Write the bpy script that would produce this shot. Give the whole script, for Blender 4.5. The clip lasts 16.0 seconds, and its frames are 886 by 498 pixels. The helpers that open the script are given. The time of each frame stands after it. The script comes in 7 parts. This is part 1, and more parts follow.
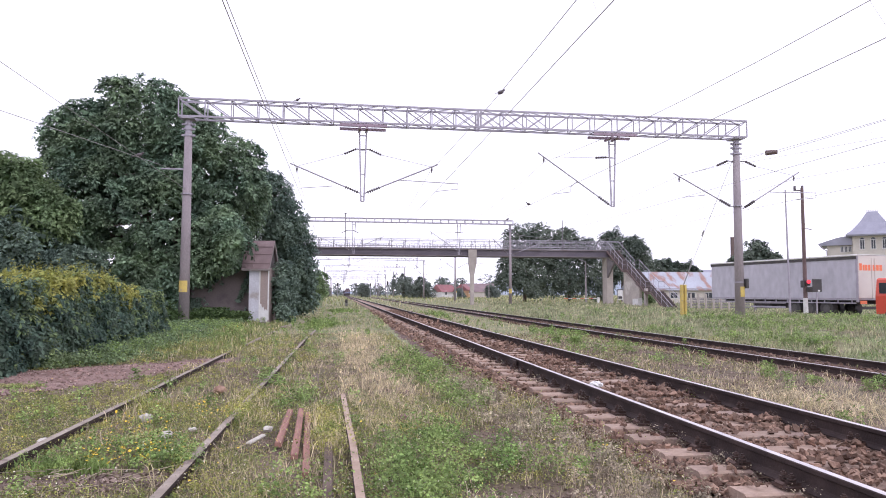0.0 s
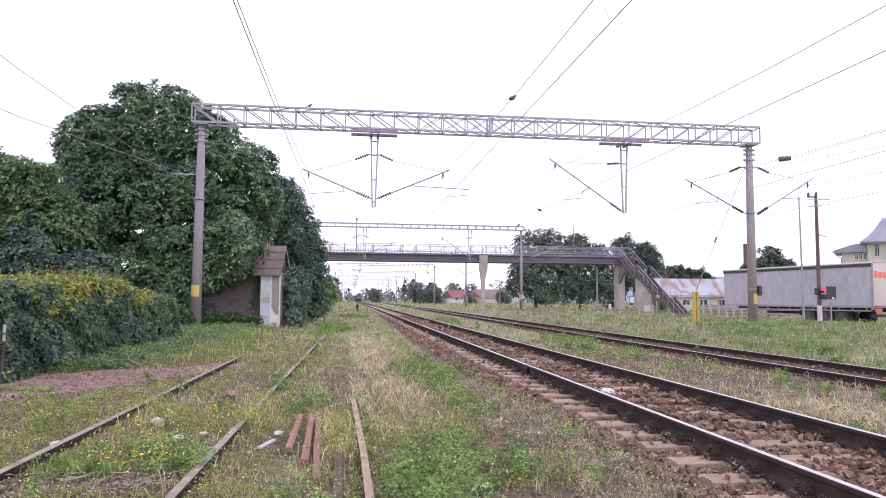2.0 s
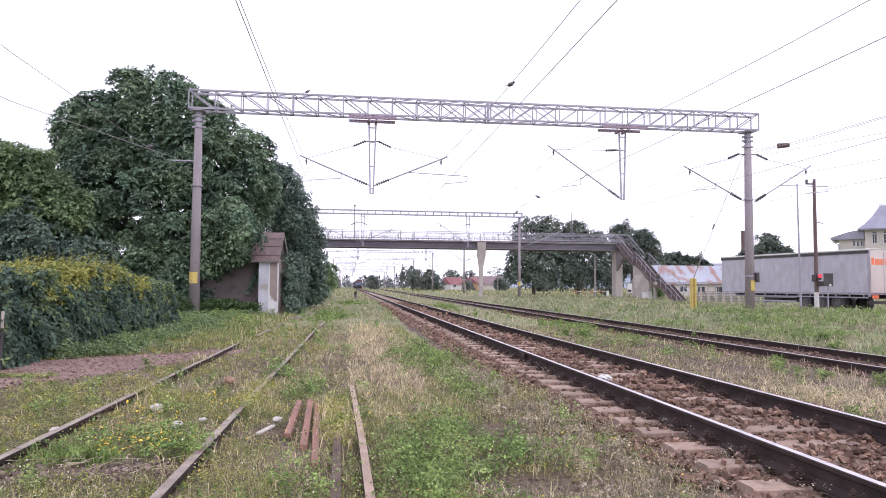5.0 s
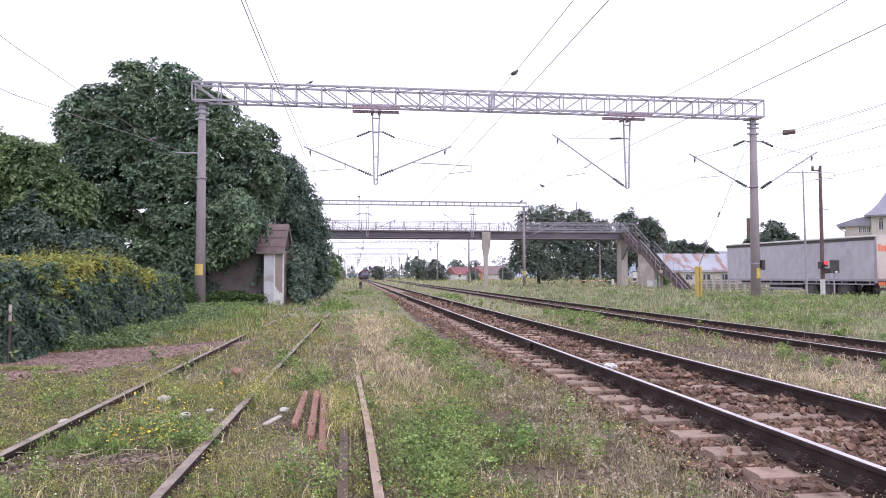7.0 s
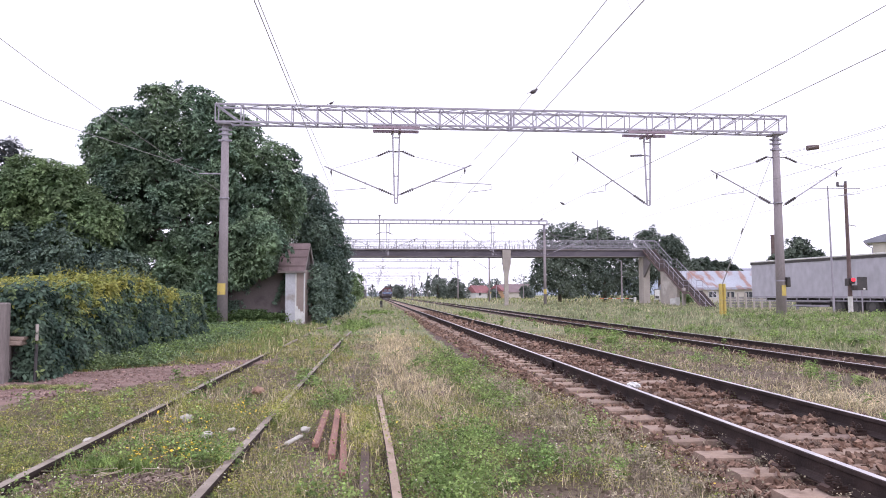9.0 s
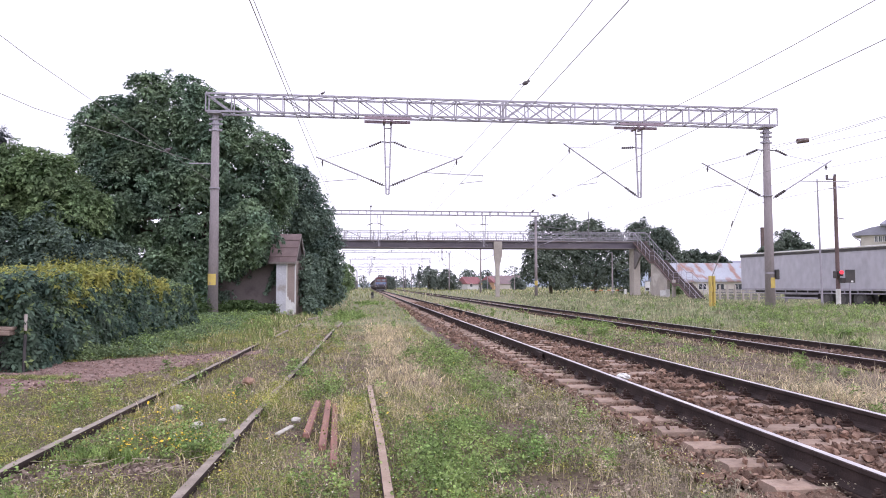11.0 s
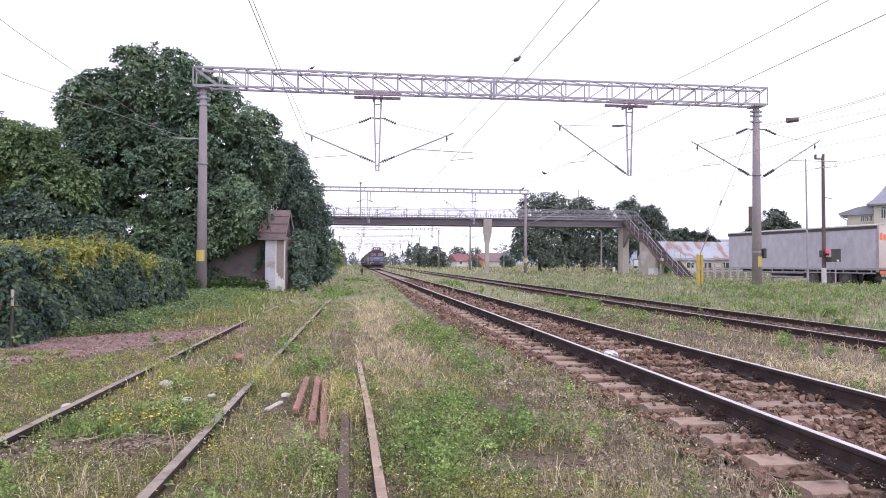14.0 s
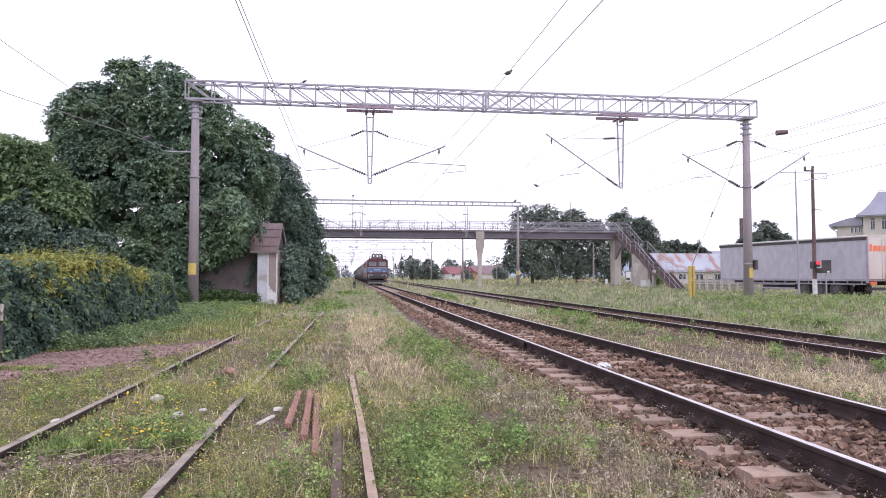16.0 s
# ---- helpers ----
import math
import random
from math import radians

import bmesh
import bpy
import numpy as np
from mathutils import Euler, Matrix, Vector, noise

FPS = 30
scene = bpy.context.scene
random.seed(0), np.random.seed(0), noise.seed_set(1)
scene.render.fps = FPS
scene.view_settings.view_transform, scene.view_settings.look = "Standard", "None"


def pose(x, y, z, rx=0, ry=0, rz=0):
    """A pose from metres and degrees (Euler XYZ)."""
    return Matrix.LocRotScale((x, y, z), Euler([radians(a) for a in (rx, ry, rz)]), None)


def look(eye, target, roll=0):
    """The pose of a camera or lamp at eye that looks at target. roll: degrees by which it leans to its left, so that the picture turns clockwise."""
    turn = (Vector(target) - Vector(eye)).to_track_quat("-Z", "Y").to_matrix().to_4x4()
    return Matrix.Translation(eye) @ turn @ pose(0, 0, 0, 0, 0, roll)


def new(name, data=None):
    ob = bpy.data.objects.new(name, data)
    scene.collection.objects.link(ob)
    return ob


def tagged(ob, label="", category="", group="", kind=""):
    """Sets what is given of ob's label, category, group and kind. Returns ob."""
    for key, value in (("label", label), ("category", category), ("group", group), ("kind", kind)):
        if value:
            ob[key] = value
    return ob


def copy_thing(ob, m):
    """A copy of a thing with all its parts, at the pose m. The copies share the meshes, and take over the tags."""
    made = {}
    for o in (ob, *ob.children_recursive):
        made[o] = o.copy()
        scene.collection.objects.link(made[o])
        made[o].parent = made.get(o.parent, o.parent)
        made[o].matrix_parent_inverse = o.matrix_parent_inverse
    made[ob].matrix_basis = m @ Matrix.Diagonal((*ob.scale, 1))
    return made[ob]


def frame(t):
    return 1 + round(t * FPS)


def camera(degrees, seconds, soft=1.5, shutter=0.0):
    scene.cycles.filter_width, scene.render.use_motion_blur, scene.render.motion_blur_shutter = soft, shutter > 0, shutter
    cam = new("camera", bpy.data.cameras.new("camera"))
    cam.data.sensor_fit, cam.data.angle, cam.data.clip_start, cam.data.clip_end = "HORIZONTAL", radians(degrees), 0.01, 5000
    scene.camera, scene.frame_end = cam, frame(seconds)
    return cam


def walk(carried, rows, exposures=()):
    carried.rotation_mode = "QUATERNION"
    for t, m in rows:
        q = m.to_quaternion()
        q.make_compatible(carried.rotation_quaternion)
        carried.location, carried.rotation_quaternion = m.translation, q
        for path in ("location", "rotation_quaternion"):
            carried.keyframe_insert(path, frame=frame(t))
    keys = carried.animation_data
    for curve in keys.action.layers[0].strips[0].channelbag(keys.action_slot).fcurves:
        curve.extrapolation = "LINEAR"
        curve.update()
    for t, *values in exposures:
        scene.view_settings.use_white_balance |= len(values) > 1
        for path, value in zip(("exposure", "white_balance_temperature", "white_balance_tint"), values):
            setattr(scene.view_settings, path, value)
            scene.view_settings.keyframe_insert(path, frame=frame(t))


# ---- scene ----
# ---- camera and its walk ----
EYE_Z = 1.4
cam = camera(64.8, 16.0, 1.0)
# seconds, yaw, pitch, roll in degrees: a phone held by hand on one spot
PATH = [
    (0, -8.36, 3.70, -0.13), (0.5, -7.82, 3.21, -0.61), (1, -7.42, 3.86, -0.61), (1.5, -7.47, 4.15, -0.40),
    (2, -7.48, 4.16, -0.40), (2.5, -8.06, 4.27, -0.59), (3, -7.77, 3.98, -0.65), (3.5, -8.06, 4.09, -0.79),
    (4, -8.10, 4.29, -0.57), (6.3, -7.17, 1.30, -0.36), (6.5, -8.17, 1.98, -0.11), (7, -7.23, 2.26, 0.05),
    (7.5, -6.42, 4.39, -0.23), (8, -5.23, 4.26, -0.16), (8.5, -5.83, 4.17, 0.22), (9, -5.55, 3.78, 0.25),
    (9.2, -6.45, 3.76, -0.06), (11.5, -6.24, 2.91, 0.09), (12, -6.27, 2.79, 0.12), (12.5, -6.52, 2.47, -0.21),
    (13, -6.76, 1.81, -0.13), (13.5, -7.31, 0.83, -0.16), (14, -7.13, 1.19, -0.21), (14.5, -7.36, 1.47, 0.12),
    (15, -7.70, 1.83, 0.30), (15.5, -7.84, 2.34, -0.03), (16, -7.73, 2.22, -0.00),
]

# ---- world, sun, exposure ----
SUN_ELEVATION, SUN_ROTATION = radians(58), radians(150)
world = bpy.data.worlds.new("overcast_sky")
scene.world = world
world.use_nodes = True
wn, wl = world.node_tree.nodes, world.node_tree.links
sky = wn.new("ShaderNodeTexSky")
sky.sky_type, sky.sun_disc = "NISHITA", False
sky.sun_elevation, sky.sun_rotation = SUN_ELEVATION, SUN_ROTATION
sky.dust_density = 4.0
cloud = wn.new("ShaderNodeMixRGB")
cloud.inputs[0].default_value = 0.97
cloud.inputs[2].default_value = (14.2, 13.7, 14.3, 1)
wl.new(sky.outputs[0], cloud.inputs[1])
wl.new(cloud.outputs[0], wn["Background"].inputs[0])
wn["Background"].inputs[1].default_value = 0.1
sun = new("sun", bpy.data.lights.new("sun", "SUN"))
sun.data.energy, sun.data.angle, sun.data.color = 1.0, radians(25), (1.0, 0.96, 0.9)
sun.matrix_basis = look((40, -30, 80), (0, 30, 0))
walk(cam, [(t, pose(0, 0, EYE_Z, 90 + p, r, y)) for t, y, p, r in PATH], [(0, 0.0, 5920, 19), (16, 0.0, 5920, 19)])

# ---- materials ----
def surf(name, c1, c2, scale=3.0, rough=0.8, bump=0.3, metal=0.0, fine=40.0, spots=None, spot_scale=1.2, spot_edge=0.6,
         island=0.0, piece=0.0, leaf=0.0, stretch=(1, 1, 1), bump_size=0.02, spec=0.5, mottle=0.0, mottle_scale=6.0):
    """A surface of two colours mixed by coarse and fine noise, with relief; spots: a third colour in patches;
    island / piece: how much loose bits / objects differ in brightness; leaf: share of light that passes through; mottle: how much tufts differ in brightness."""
    m = bpy.data.materials.new(name)
    m.use_nodes = True
    n, l = m.node_tree.nodes, m.node_tree.links
    b = n["Principled BSDF"]
    tc = n.new("ShaderNodeTexCoord")
    mp = n.new("ShaderNodeMapping")
    mp.inputs["Scale"].default_value = stretch
    l.new(tc.outputs["Object"], mp.inputs[0])

    def noise_tex(s, d=4):
        t = n.new("ShaderNodeTexNoise")
        t.inputs["Scale"].default_value, t.inputs["Detail"].default_value = s, d
        l.new(mp.outputs[0], t.inputs["Vector"])
        return t

    def mix(kind, fac, a, bb):
        x = n.new("ShaderNodeMixRGB")
        x.blend_type = kind
        for sock, v in zip(x.inputs, (fac, a, bb)):
            if isinstance(v, bpy.types.NodeSocket):
                l.new(v, sock)
            elif isinstance(v, tuple):
                sock.default_value = (*v, 1)
            else:
                sock.default_value = v
        return x.outputs[0]

    def ramp(src, lo, hi):
        r = n.new("ShaderNodeMapRange")
        r.inputs[1].default_value, r.inputs[2].default_value = lo, hi
        l.new(src, r.inputs[0])
        return r.outputs[0]

    big, small = noise_tex(scale), noise_tex(fine, 6)
    col = mix("MIX", ramp(big.outputs[0], 0.35, 0.65), c1, c2)
    if spots:
        col = mix("MIX", ramp(noise_tex(spot_scale, 5).outputs[0], spot_edge - 0.04, spot_edge + 0.05), col, spots)
    grey = n.new("ShaderNodeMapRange")
    grey.inputs[3].default_value, grey.inputs[4].default_value = 0.72, 1.28
    l.new(small.outputs[0], grey.inputs[0])
    comb = n.new("ShaderNodeCombineColor")
    for k in range(3):
        l.new(grey.outputs[0], comb.inputs[k])
    col = mix("MULTIPLY", 1.0, col, comb.outputs[0])
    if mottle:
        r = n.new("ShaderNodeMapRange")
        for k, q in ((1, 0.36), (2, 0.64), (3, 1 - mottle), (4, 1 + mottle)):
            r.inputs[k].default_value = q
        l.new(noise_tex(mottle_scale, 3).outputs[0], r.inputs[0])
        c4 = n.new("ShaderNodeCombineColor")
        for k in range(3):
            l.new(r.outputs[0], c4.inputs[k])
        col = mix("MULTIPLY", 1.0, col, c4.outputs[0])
    for amount, node, sock in ((island, "ShaderNodeNewGeometry", "Random Per Island"), (piece, "ShaderNodeObjectInfo", "Random")):
        if amount:
            g = n.new(node)
            r = n.new("ShaderNodeMapRange")
            r.inputs[3].default_value, r.inputs[4].default_value = 1 - amount, 1 + amount
            l.new(g.outputs[sock], r.inputs[0])
            c3 = n.new("ShaderNodeCombineColor")
            for k in range(3):
                l.new(r.outputs[0], c3.inputs[k])
            col = mix("MULTIPLY", 1.0, col, c3.outputs[0])
    l.new(col, b.inputs["Base Color"])
    b.inputs["Roughness"].default_value, b.inputs["Metallic"].default_value = rough, metal
    b.inputs["Specular IOR Level"].default_value = 0.15 if leaf else spec
    if bump:
        bp = n.new("ShaderNodeBump")
        bp.inputs["Strength"].default_value, bp.inputs["Distance"].default_value = bump, bump_size
        l.new(small.outputs[0], bp.inputs["Height"])
        l.new(bp.outputs[0], b.inputs["Normal"])
    if leaf:
        tr = n.new("ShaderNodeBsdfTranslucent")
        l.new(col, tr.inputs[0])
        ms = n.new("ShaderNodeMixShader")
        ms.inputs[0].default_value = leaf
        l.new(b.outputs[0], ms.inputs[1])
        l.new(tr.outputs[0], ms.inputs[2])
        l.new(ms.outputs[0], n["Material Output"].inputs[0])
    return m


def glow(name, colour, strength):
    m = bpy.data.materials.new(name)
    m.use_nodes = True
    b = m.node_tree.nodes["Principled BSDF"]
    b.inputs["Base Color"].default_value = (*colour, 1)
    b.inputs["Emission Color"].default_value, b.inputs["Emission Strength"].default_value = (*colour, 1), strength
    return m


M_SOIL = surf("meadow_soil", (0.13, 0.092, 0.064), (0.115, 0.096, 0.058), 0.5, 0.95, 0.8, fine=30, spots=(0.19, 0.14, 0.108), spot_scale=1.1, spot_edge=0.58)
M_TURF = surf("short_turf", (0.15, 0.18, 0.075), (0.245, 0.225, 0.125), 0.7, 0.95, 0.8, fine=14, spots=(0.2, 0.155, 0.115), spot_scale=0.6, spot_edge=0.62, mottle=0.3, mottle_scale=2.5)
M_PATH = surf("trodden_earth", (0.175, 0.105, 0.09), (0.27, 0.18, 0.155), 1.8, 0.95, 1.0, fine=45, spots=(0.33, 0.25, 0.22), spot_scale=7, spot_edge=0.6)
M_BALLAST = surf("rusty_ballast", (0.095, 0.056, 0.048), (0.155, 0.098, 0.084), 2.5, 0.95, 1.0, fine=18, bump_size=0.05)
M_STONE = surf("ballast_stone", (0.115, 0.066, 0.048), (0.21, 0.138, 0.1), 9, 0.9, 0.4, fine=60, island=0.5, piece=0.3)
M_ROAD = surf("worn_asphalt", (0.16, 0.15, 0.15), (0.22, 0.21, 0.2), 0.8, 0.9, 0.4, fine=30)
M_RAIL = surf("rusted_rail_steel", (0.036, 0.025, 0.024), (0.06, 0.041, 0.038), 4, 0.85, 0.3, 0.0, fine=50, spec=0.3)
M_OLDRAIL = surf("dull_siding_rail", (0.25, 0.205, 0.17), (0.36, 0.305, 0.255), 5, 0.8, 0.4, 0.1, fine=50, spots=(0.2, 0.15, 0.13), spot_scale=7, spot_edge=0.62)
M_GROOVE = surf("dark_scaled_rust", (0.085, 0.055, 0.043), (0.13, 0.088, 0.07), 6, 0.85, 0.5, fine=40)
M_RUN = surf("polished_rail_head", (0.7, 0.65, 0.66), (0.56, 0.51, 0.52), 6, 0.3, 0.08, 0.75, fine=60)
M_SLEEPER = surf("dusty_concrete_sleeper", (0.28, 0.195, 0.152), (0.36, 0.265, 0.208), 3, 0.9, 0.5, fine=30, spots=(0.28, 0.2, 0.17), spot_scale=3, piece=0.18)
M_CLIP = surf("rusty_fastening", (0.05, 0.032, 0.028), (0.085, 0.052, 0.044), 9, 0.8, 0.3, 0.3)
M_WOOD_RED = surf("reddish_old_board", (0.36, 0.185, 0.145), (0.25, 0.13, 0.105), 3, 0.85, 0.5, fine=30, stretch=(8, 1, 8))
M_GREYWOOD = surf("weathered_grey_wood", (0.27, 0.235, 0.225), (0.2, 0.17, 0.165), 3, 0.9, 0.6, fine=25, stretch=(8, 8, 1))
M_PALEPLANK = surf("splintered_pale_plank", (0.44, 0.34, 0.28), (0.31, 0.235, 0.2), 6, 0.9, 0.8, fine=40, stretch=(1, 6, 6))
M_PALESTONE = surf("bleached_stone", (0.56, 0.525, 0.47), (0.44, 0.41, 0.365), 14, 0.9, 0.5, fine=50)
# dark fill whose colour stands in for shade in openings
M_SHADEFILL = surf("dark_tarred_board", (0.06, 0.05, 0.05), (0.09, 0.075, 0.072), 3, 0.9, 0.5, fine=25, stretch=(8, 8, 1))
M_MAST = surf("spun_concrete_mast", (0.335, 0.29, 0.305), (0.265, 0.23, 0.245), 1.2, 0.85, 0.3, fine=25, stretch=(1, 1, 0.4))
M_GALV = surf("weathered_galvanised_steel", (0.43, 0.405, 0.46), (0.35, 0.325, 0.38), 2.5, 0.6, 0.15, 0.35)
M_PLATE = surf("pinkish_primed_channel", (0.36, 0.27, 0.33), (0.29, 0.22, 0.27), 3, 0.65, 0.2, 0.2)
M_INS = surf("brown_glazed_insulator", (0.07, 0.055, 0.065), (0.1, 0.08, 0.09), 8, 0.3, 0.05)
M_WIRE = surf("oxidised_wire", (0.42, 0.4, 0.41), (0.34, 0.32, 0.33), 8, 0.6, 0.0, 0.4)
M_YELLOW = surf("yellow_sign_paint", (0.62, 0.47, 0.12), (0.53, 0.40, 0.12), 4, 0.6, 0.1, spots=(0.4, 0.32, 0.2), spot_scale=6, spot_edge=0.64)
M_WHITE = surf("white_paint", (0.72, 0.71, 0.70), (0.62, 0.61, 0.60), 4, 0.7, 0.2, spots=(0.45, 0.42, 0.4), spot_scale=3, spot_edge=0.66)
M_BRIDGE = surf("grimy_bridge_concrete", (0.24, 0.215, 0.225), (0.18, 0.16, 0.17), 0.7, 0.9, 0.3, fine=12, spots=(0.19, 0.155, 0.155), spot_scale=0.5, stretch=(1, 1, 2))
# purple-grey girder colour, darkened for the shade under the deck edge
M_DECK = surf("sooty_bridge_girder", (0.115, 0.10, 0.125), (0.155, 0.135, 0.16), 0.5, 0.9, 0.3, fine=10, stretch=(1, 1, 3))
M_PIER = surf("pale_pier_concrete", (0.47, 0.42, 0.385), (0.38, 0.335, 0.31), 0.8, 0.9, 0.3, fine=10, spots=(0.55, 0.51, 0.48), spot_scale=0.6)
M_HANDRAIL = surf("grey_handrail_steel", (0.24, 0.225, 0.245), (0.19, 0.175, 0.195), 3, 0.6, 0.1, 0.2)
M_STAIR = surf("rusty_brown_stair_steel", (0.13, 0.088, 0.088), (0.185, 0.128, 0.125), 2, 0.8, 0.2, 0.1)
M_PLASTER = surf("stained_plaster", (0.36, 0.29, 0.265), (0.29, 0.23, 0.215), 1.1, 0.95, 0.4, fine=18, spots=(0.2, 0.16, 0.15), spot_scale=0.8, spot_edge=0.62)
# stained plaster, its colour darkened for the shade of the overhanging tree
M_SHADEWALL = surf("damp_stained_plaster", (0.225, 0.185, 0.18), (0.17, 0.14, 0.138), 0.9, 0.95, 0.4, fine=16, spots=(0.12, 0.1, 0.1), spot_scale=0.9, spot_edge=0.58)
M_LIME = surf("limewashed_plaster", (0.58, 0.58, 0.63), (0.5, 0.49, 0.53), 1.3, 0.95, 0.4, fine=18, spots=(0.4, 0.36, 0.35), spot_scale=1.4, spot_edge=0.62)
M_HUTROOF = surf("rusted_sheet_roof", (0.25, 0.185, 0.185), (0.19, 0.135, 0.135), 1.6, 0.75, 0.3, 0.15, fine=20)
M_HEDGE = surf("creeper_leaf", (0.062, 0.104, 0.08), (0.104, 0.15, 0.102), 1.5, 0.5, 0.0, island=0.5, leaf=0.25)
M_HEDGEY = surf("yellowed_creeper_leaf", (0.38, 0.36, 0.095), (0.24, 0.275, 0.08), 2.0, 0.5, 0.0, island=0.4, leaf=0.3)
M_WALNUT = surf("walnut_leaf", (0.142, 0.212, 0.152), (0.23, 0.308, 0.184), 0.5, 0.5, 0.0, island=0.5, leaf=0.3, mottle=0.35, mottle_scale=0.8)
M_BRIGHT = surf("light_green_leaf", (0.10, 0.155, 0.065), (0.145, 0.205, 0.085), 0.5, 0.5, 0.0, island=0.45, leaf=0.35)
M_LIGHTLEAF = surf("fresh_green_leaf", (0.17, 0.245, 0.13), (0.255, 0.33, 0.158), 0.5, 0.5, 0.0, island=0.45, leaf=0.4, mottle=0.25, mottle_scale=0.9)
M_CONIFER = surf("blue_grey_needles", (0.07, 0.08, 0.085), (0.10, 0.11, 0.115), 0.8, 0.7, 0.0, island=0.4, leaf=0.1)
M_DARKLEAF = surf("dark_plum_leaf", (0.12, 0.172, 0.143), (0.18, 0.24, 0.178), 0.6, 0.5, 0.0, island=0.5, leaf=0.25)
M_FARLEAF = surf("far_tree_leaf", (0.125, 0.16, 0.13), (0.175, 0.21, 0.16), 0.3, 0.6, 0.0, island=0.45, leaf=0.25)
# haze of distance is put into this paler, greyer leaf colour
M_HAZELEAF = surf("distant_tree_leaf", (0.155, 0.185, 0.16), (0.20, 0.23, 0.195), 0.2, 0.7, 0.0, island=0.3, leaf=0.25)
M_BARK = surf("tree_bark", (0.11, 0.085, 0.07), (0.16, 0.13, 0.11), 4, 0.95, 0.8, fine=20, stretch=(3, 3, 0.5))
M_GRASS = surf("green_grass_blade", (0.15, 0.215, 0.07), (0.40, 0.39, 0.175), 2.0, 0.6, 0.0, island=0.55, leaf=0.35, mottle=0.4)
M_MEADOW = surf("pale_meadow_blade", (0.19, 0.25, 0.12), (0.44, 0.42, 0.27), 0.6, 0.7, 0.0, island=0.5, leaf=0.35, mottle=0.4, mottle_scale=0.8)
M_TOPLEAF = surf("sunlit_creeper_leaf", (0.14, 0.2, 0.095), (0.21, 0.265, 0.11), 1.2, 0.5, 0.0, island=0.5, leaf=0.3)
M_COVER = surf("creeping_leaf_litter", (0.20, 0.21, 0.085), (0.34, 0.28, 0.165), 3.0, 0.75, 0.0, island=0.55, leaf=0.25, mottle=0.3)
M_CLOD = surf("dry_earth_crumb", (0.15, 0.11, 0.088), (0.24, 0.18, 0.15), 6, 0.95, 0.3, island=0.4)
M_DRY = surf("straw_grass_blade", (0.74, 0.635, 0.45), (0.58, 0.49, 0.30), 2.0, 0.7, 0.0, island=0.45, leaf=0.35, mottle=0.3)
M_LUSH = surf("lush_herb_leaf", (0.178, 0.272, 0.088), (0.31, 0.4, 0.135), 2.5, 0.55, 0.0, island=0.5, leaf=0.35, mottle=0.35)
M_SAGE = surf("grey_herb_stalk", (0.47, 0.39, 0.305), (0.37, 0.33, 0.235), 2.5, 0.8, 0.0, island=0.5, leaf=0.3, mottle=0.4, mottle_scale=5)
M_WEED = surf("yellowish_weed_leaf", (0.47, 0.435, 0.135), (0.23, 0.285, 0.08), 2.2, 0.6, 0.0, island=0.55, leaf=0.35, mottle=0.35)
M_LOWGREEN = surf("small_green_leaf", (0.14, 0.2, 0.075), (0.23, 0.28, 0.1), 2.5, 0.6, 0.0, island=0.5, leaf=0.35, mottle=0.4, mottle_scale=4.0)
M_RUSTRAIL = surf("pale_rusted_rail", (0.45, 0.34, 0.265), (0.31, 0.22, 0.165), 4, 0.75, 0.4, 0.1, fine=45)
M_PETALY = surf("yellow_petal", (0.80, 0.53, 0.025), (0.75, 0.56, 0.05), 3, 0.6, 0.0, island=0.2)
M_PETALW = surf("white_petal", (0.62, 0.6, 0.42), (0.66, 0.62, 0.5), 3, 0.6, 0.0, island=0.2)
M_STRAWSEED = surf("pink_dry_seed", (0.52, 0.39, 0.33), (0.54, 0.44, 0.33), 2, 0.8, 0.0, island=0.35, leaf=0.25)

# ---- mesh helpers ----
def mesh_object(name, verts, faces, material, parent=None, flat=False):
    """An object from arrays; faces all have the same number of corners."""
    verts, faces = np.asarray(verts, np.float32), np.asarray(faces, np.int32)
    me = bpy.data.meshes.new(name)
    me.vertices.add(len(verts))
    me.vertices.foreach_set("co", verts.ravel())
    k = faces.shape[1]
    me.loops.add(faces.size)
    me.loops.foreach_set("vertex_index", faces.ravel())
    me.polygons.add(len(faces))
    me.polygons.foreach_set("loop_start", np.arange(0, faces.size, k, dtype=np.int32))
    me.update(calc_edges=True)
    if flat:
        me.shade_flat()
    me.materials.append(material)
    ob = new(name, me)
    ob.parent = parent
    return ob


def part(name, bm, material, parent=None, label="", smooth=False):
    """Links a bmesh as one mesh object under a thing or a part."""
    me = bpy.data.meshes.new(name)
    bmesh.ops.recalc_face_normals(bm, faces=bm.faces)
    for f in bm.faces:
        f.smooth = smooth
    bm.to_mesh(me)
    bm.free()
    me.materials.append(material)
    ob = new(name, me)
    ob.parent = parent
    if label:
        tagged(ob, label)
    return ob


def thing(name, label, category, at=None, group="", kind=""):
    ob = new(name)
    ob.empty_display_size = 0.2
    if at is not None:
        ob.matrix_basis = at
    return tagged(ob, label, category, group, kind)


def box(bm, c, s, m=None, bevel=0.0):
    t = Matrix.Translation(c) @ (m or Matrix.Identity(4)) @ Matrix.Diagonal((*s, 1))
    r = bmesh.ops.create_cube(bm, size=1, matrix=t)
    if bevel:
        edges = list({e for v in r["verts"] for e in v.link_edges})
        bmesh.ops.bevel(bm, geom=edges, offset=bevel, segments=1, affect="EDGES")
    return bm


def boxes(items, bevel=0.0):
    bm = bmesh.new()
    for c, s in items:
        box(bm, c, s, bevel=bevel)
    return bm


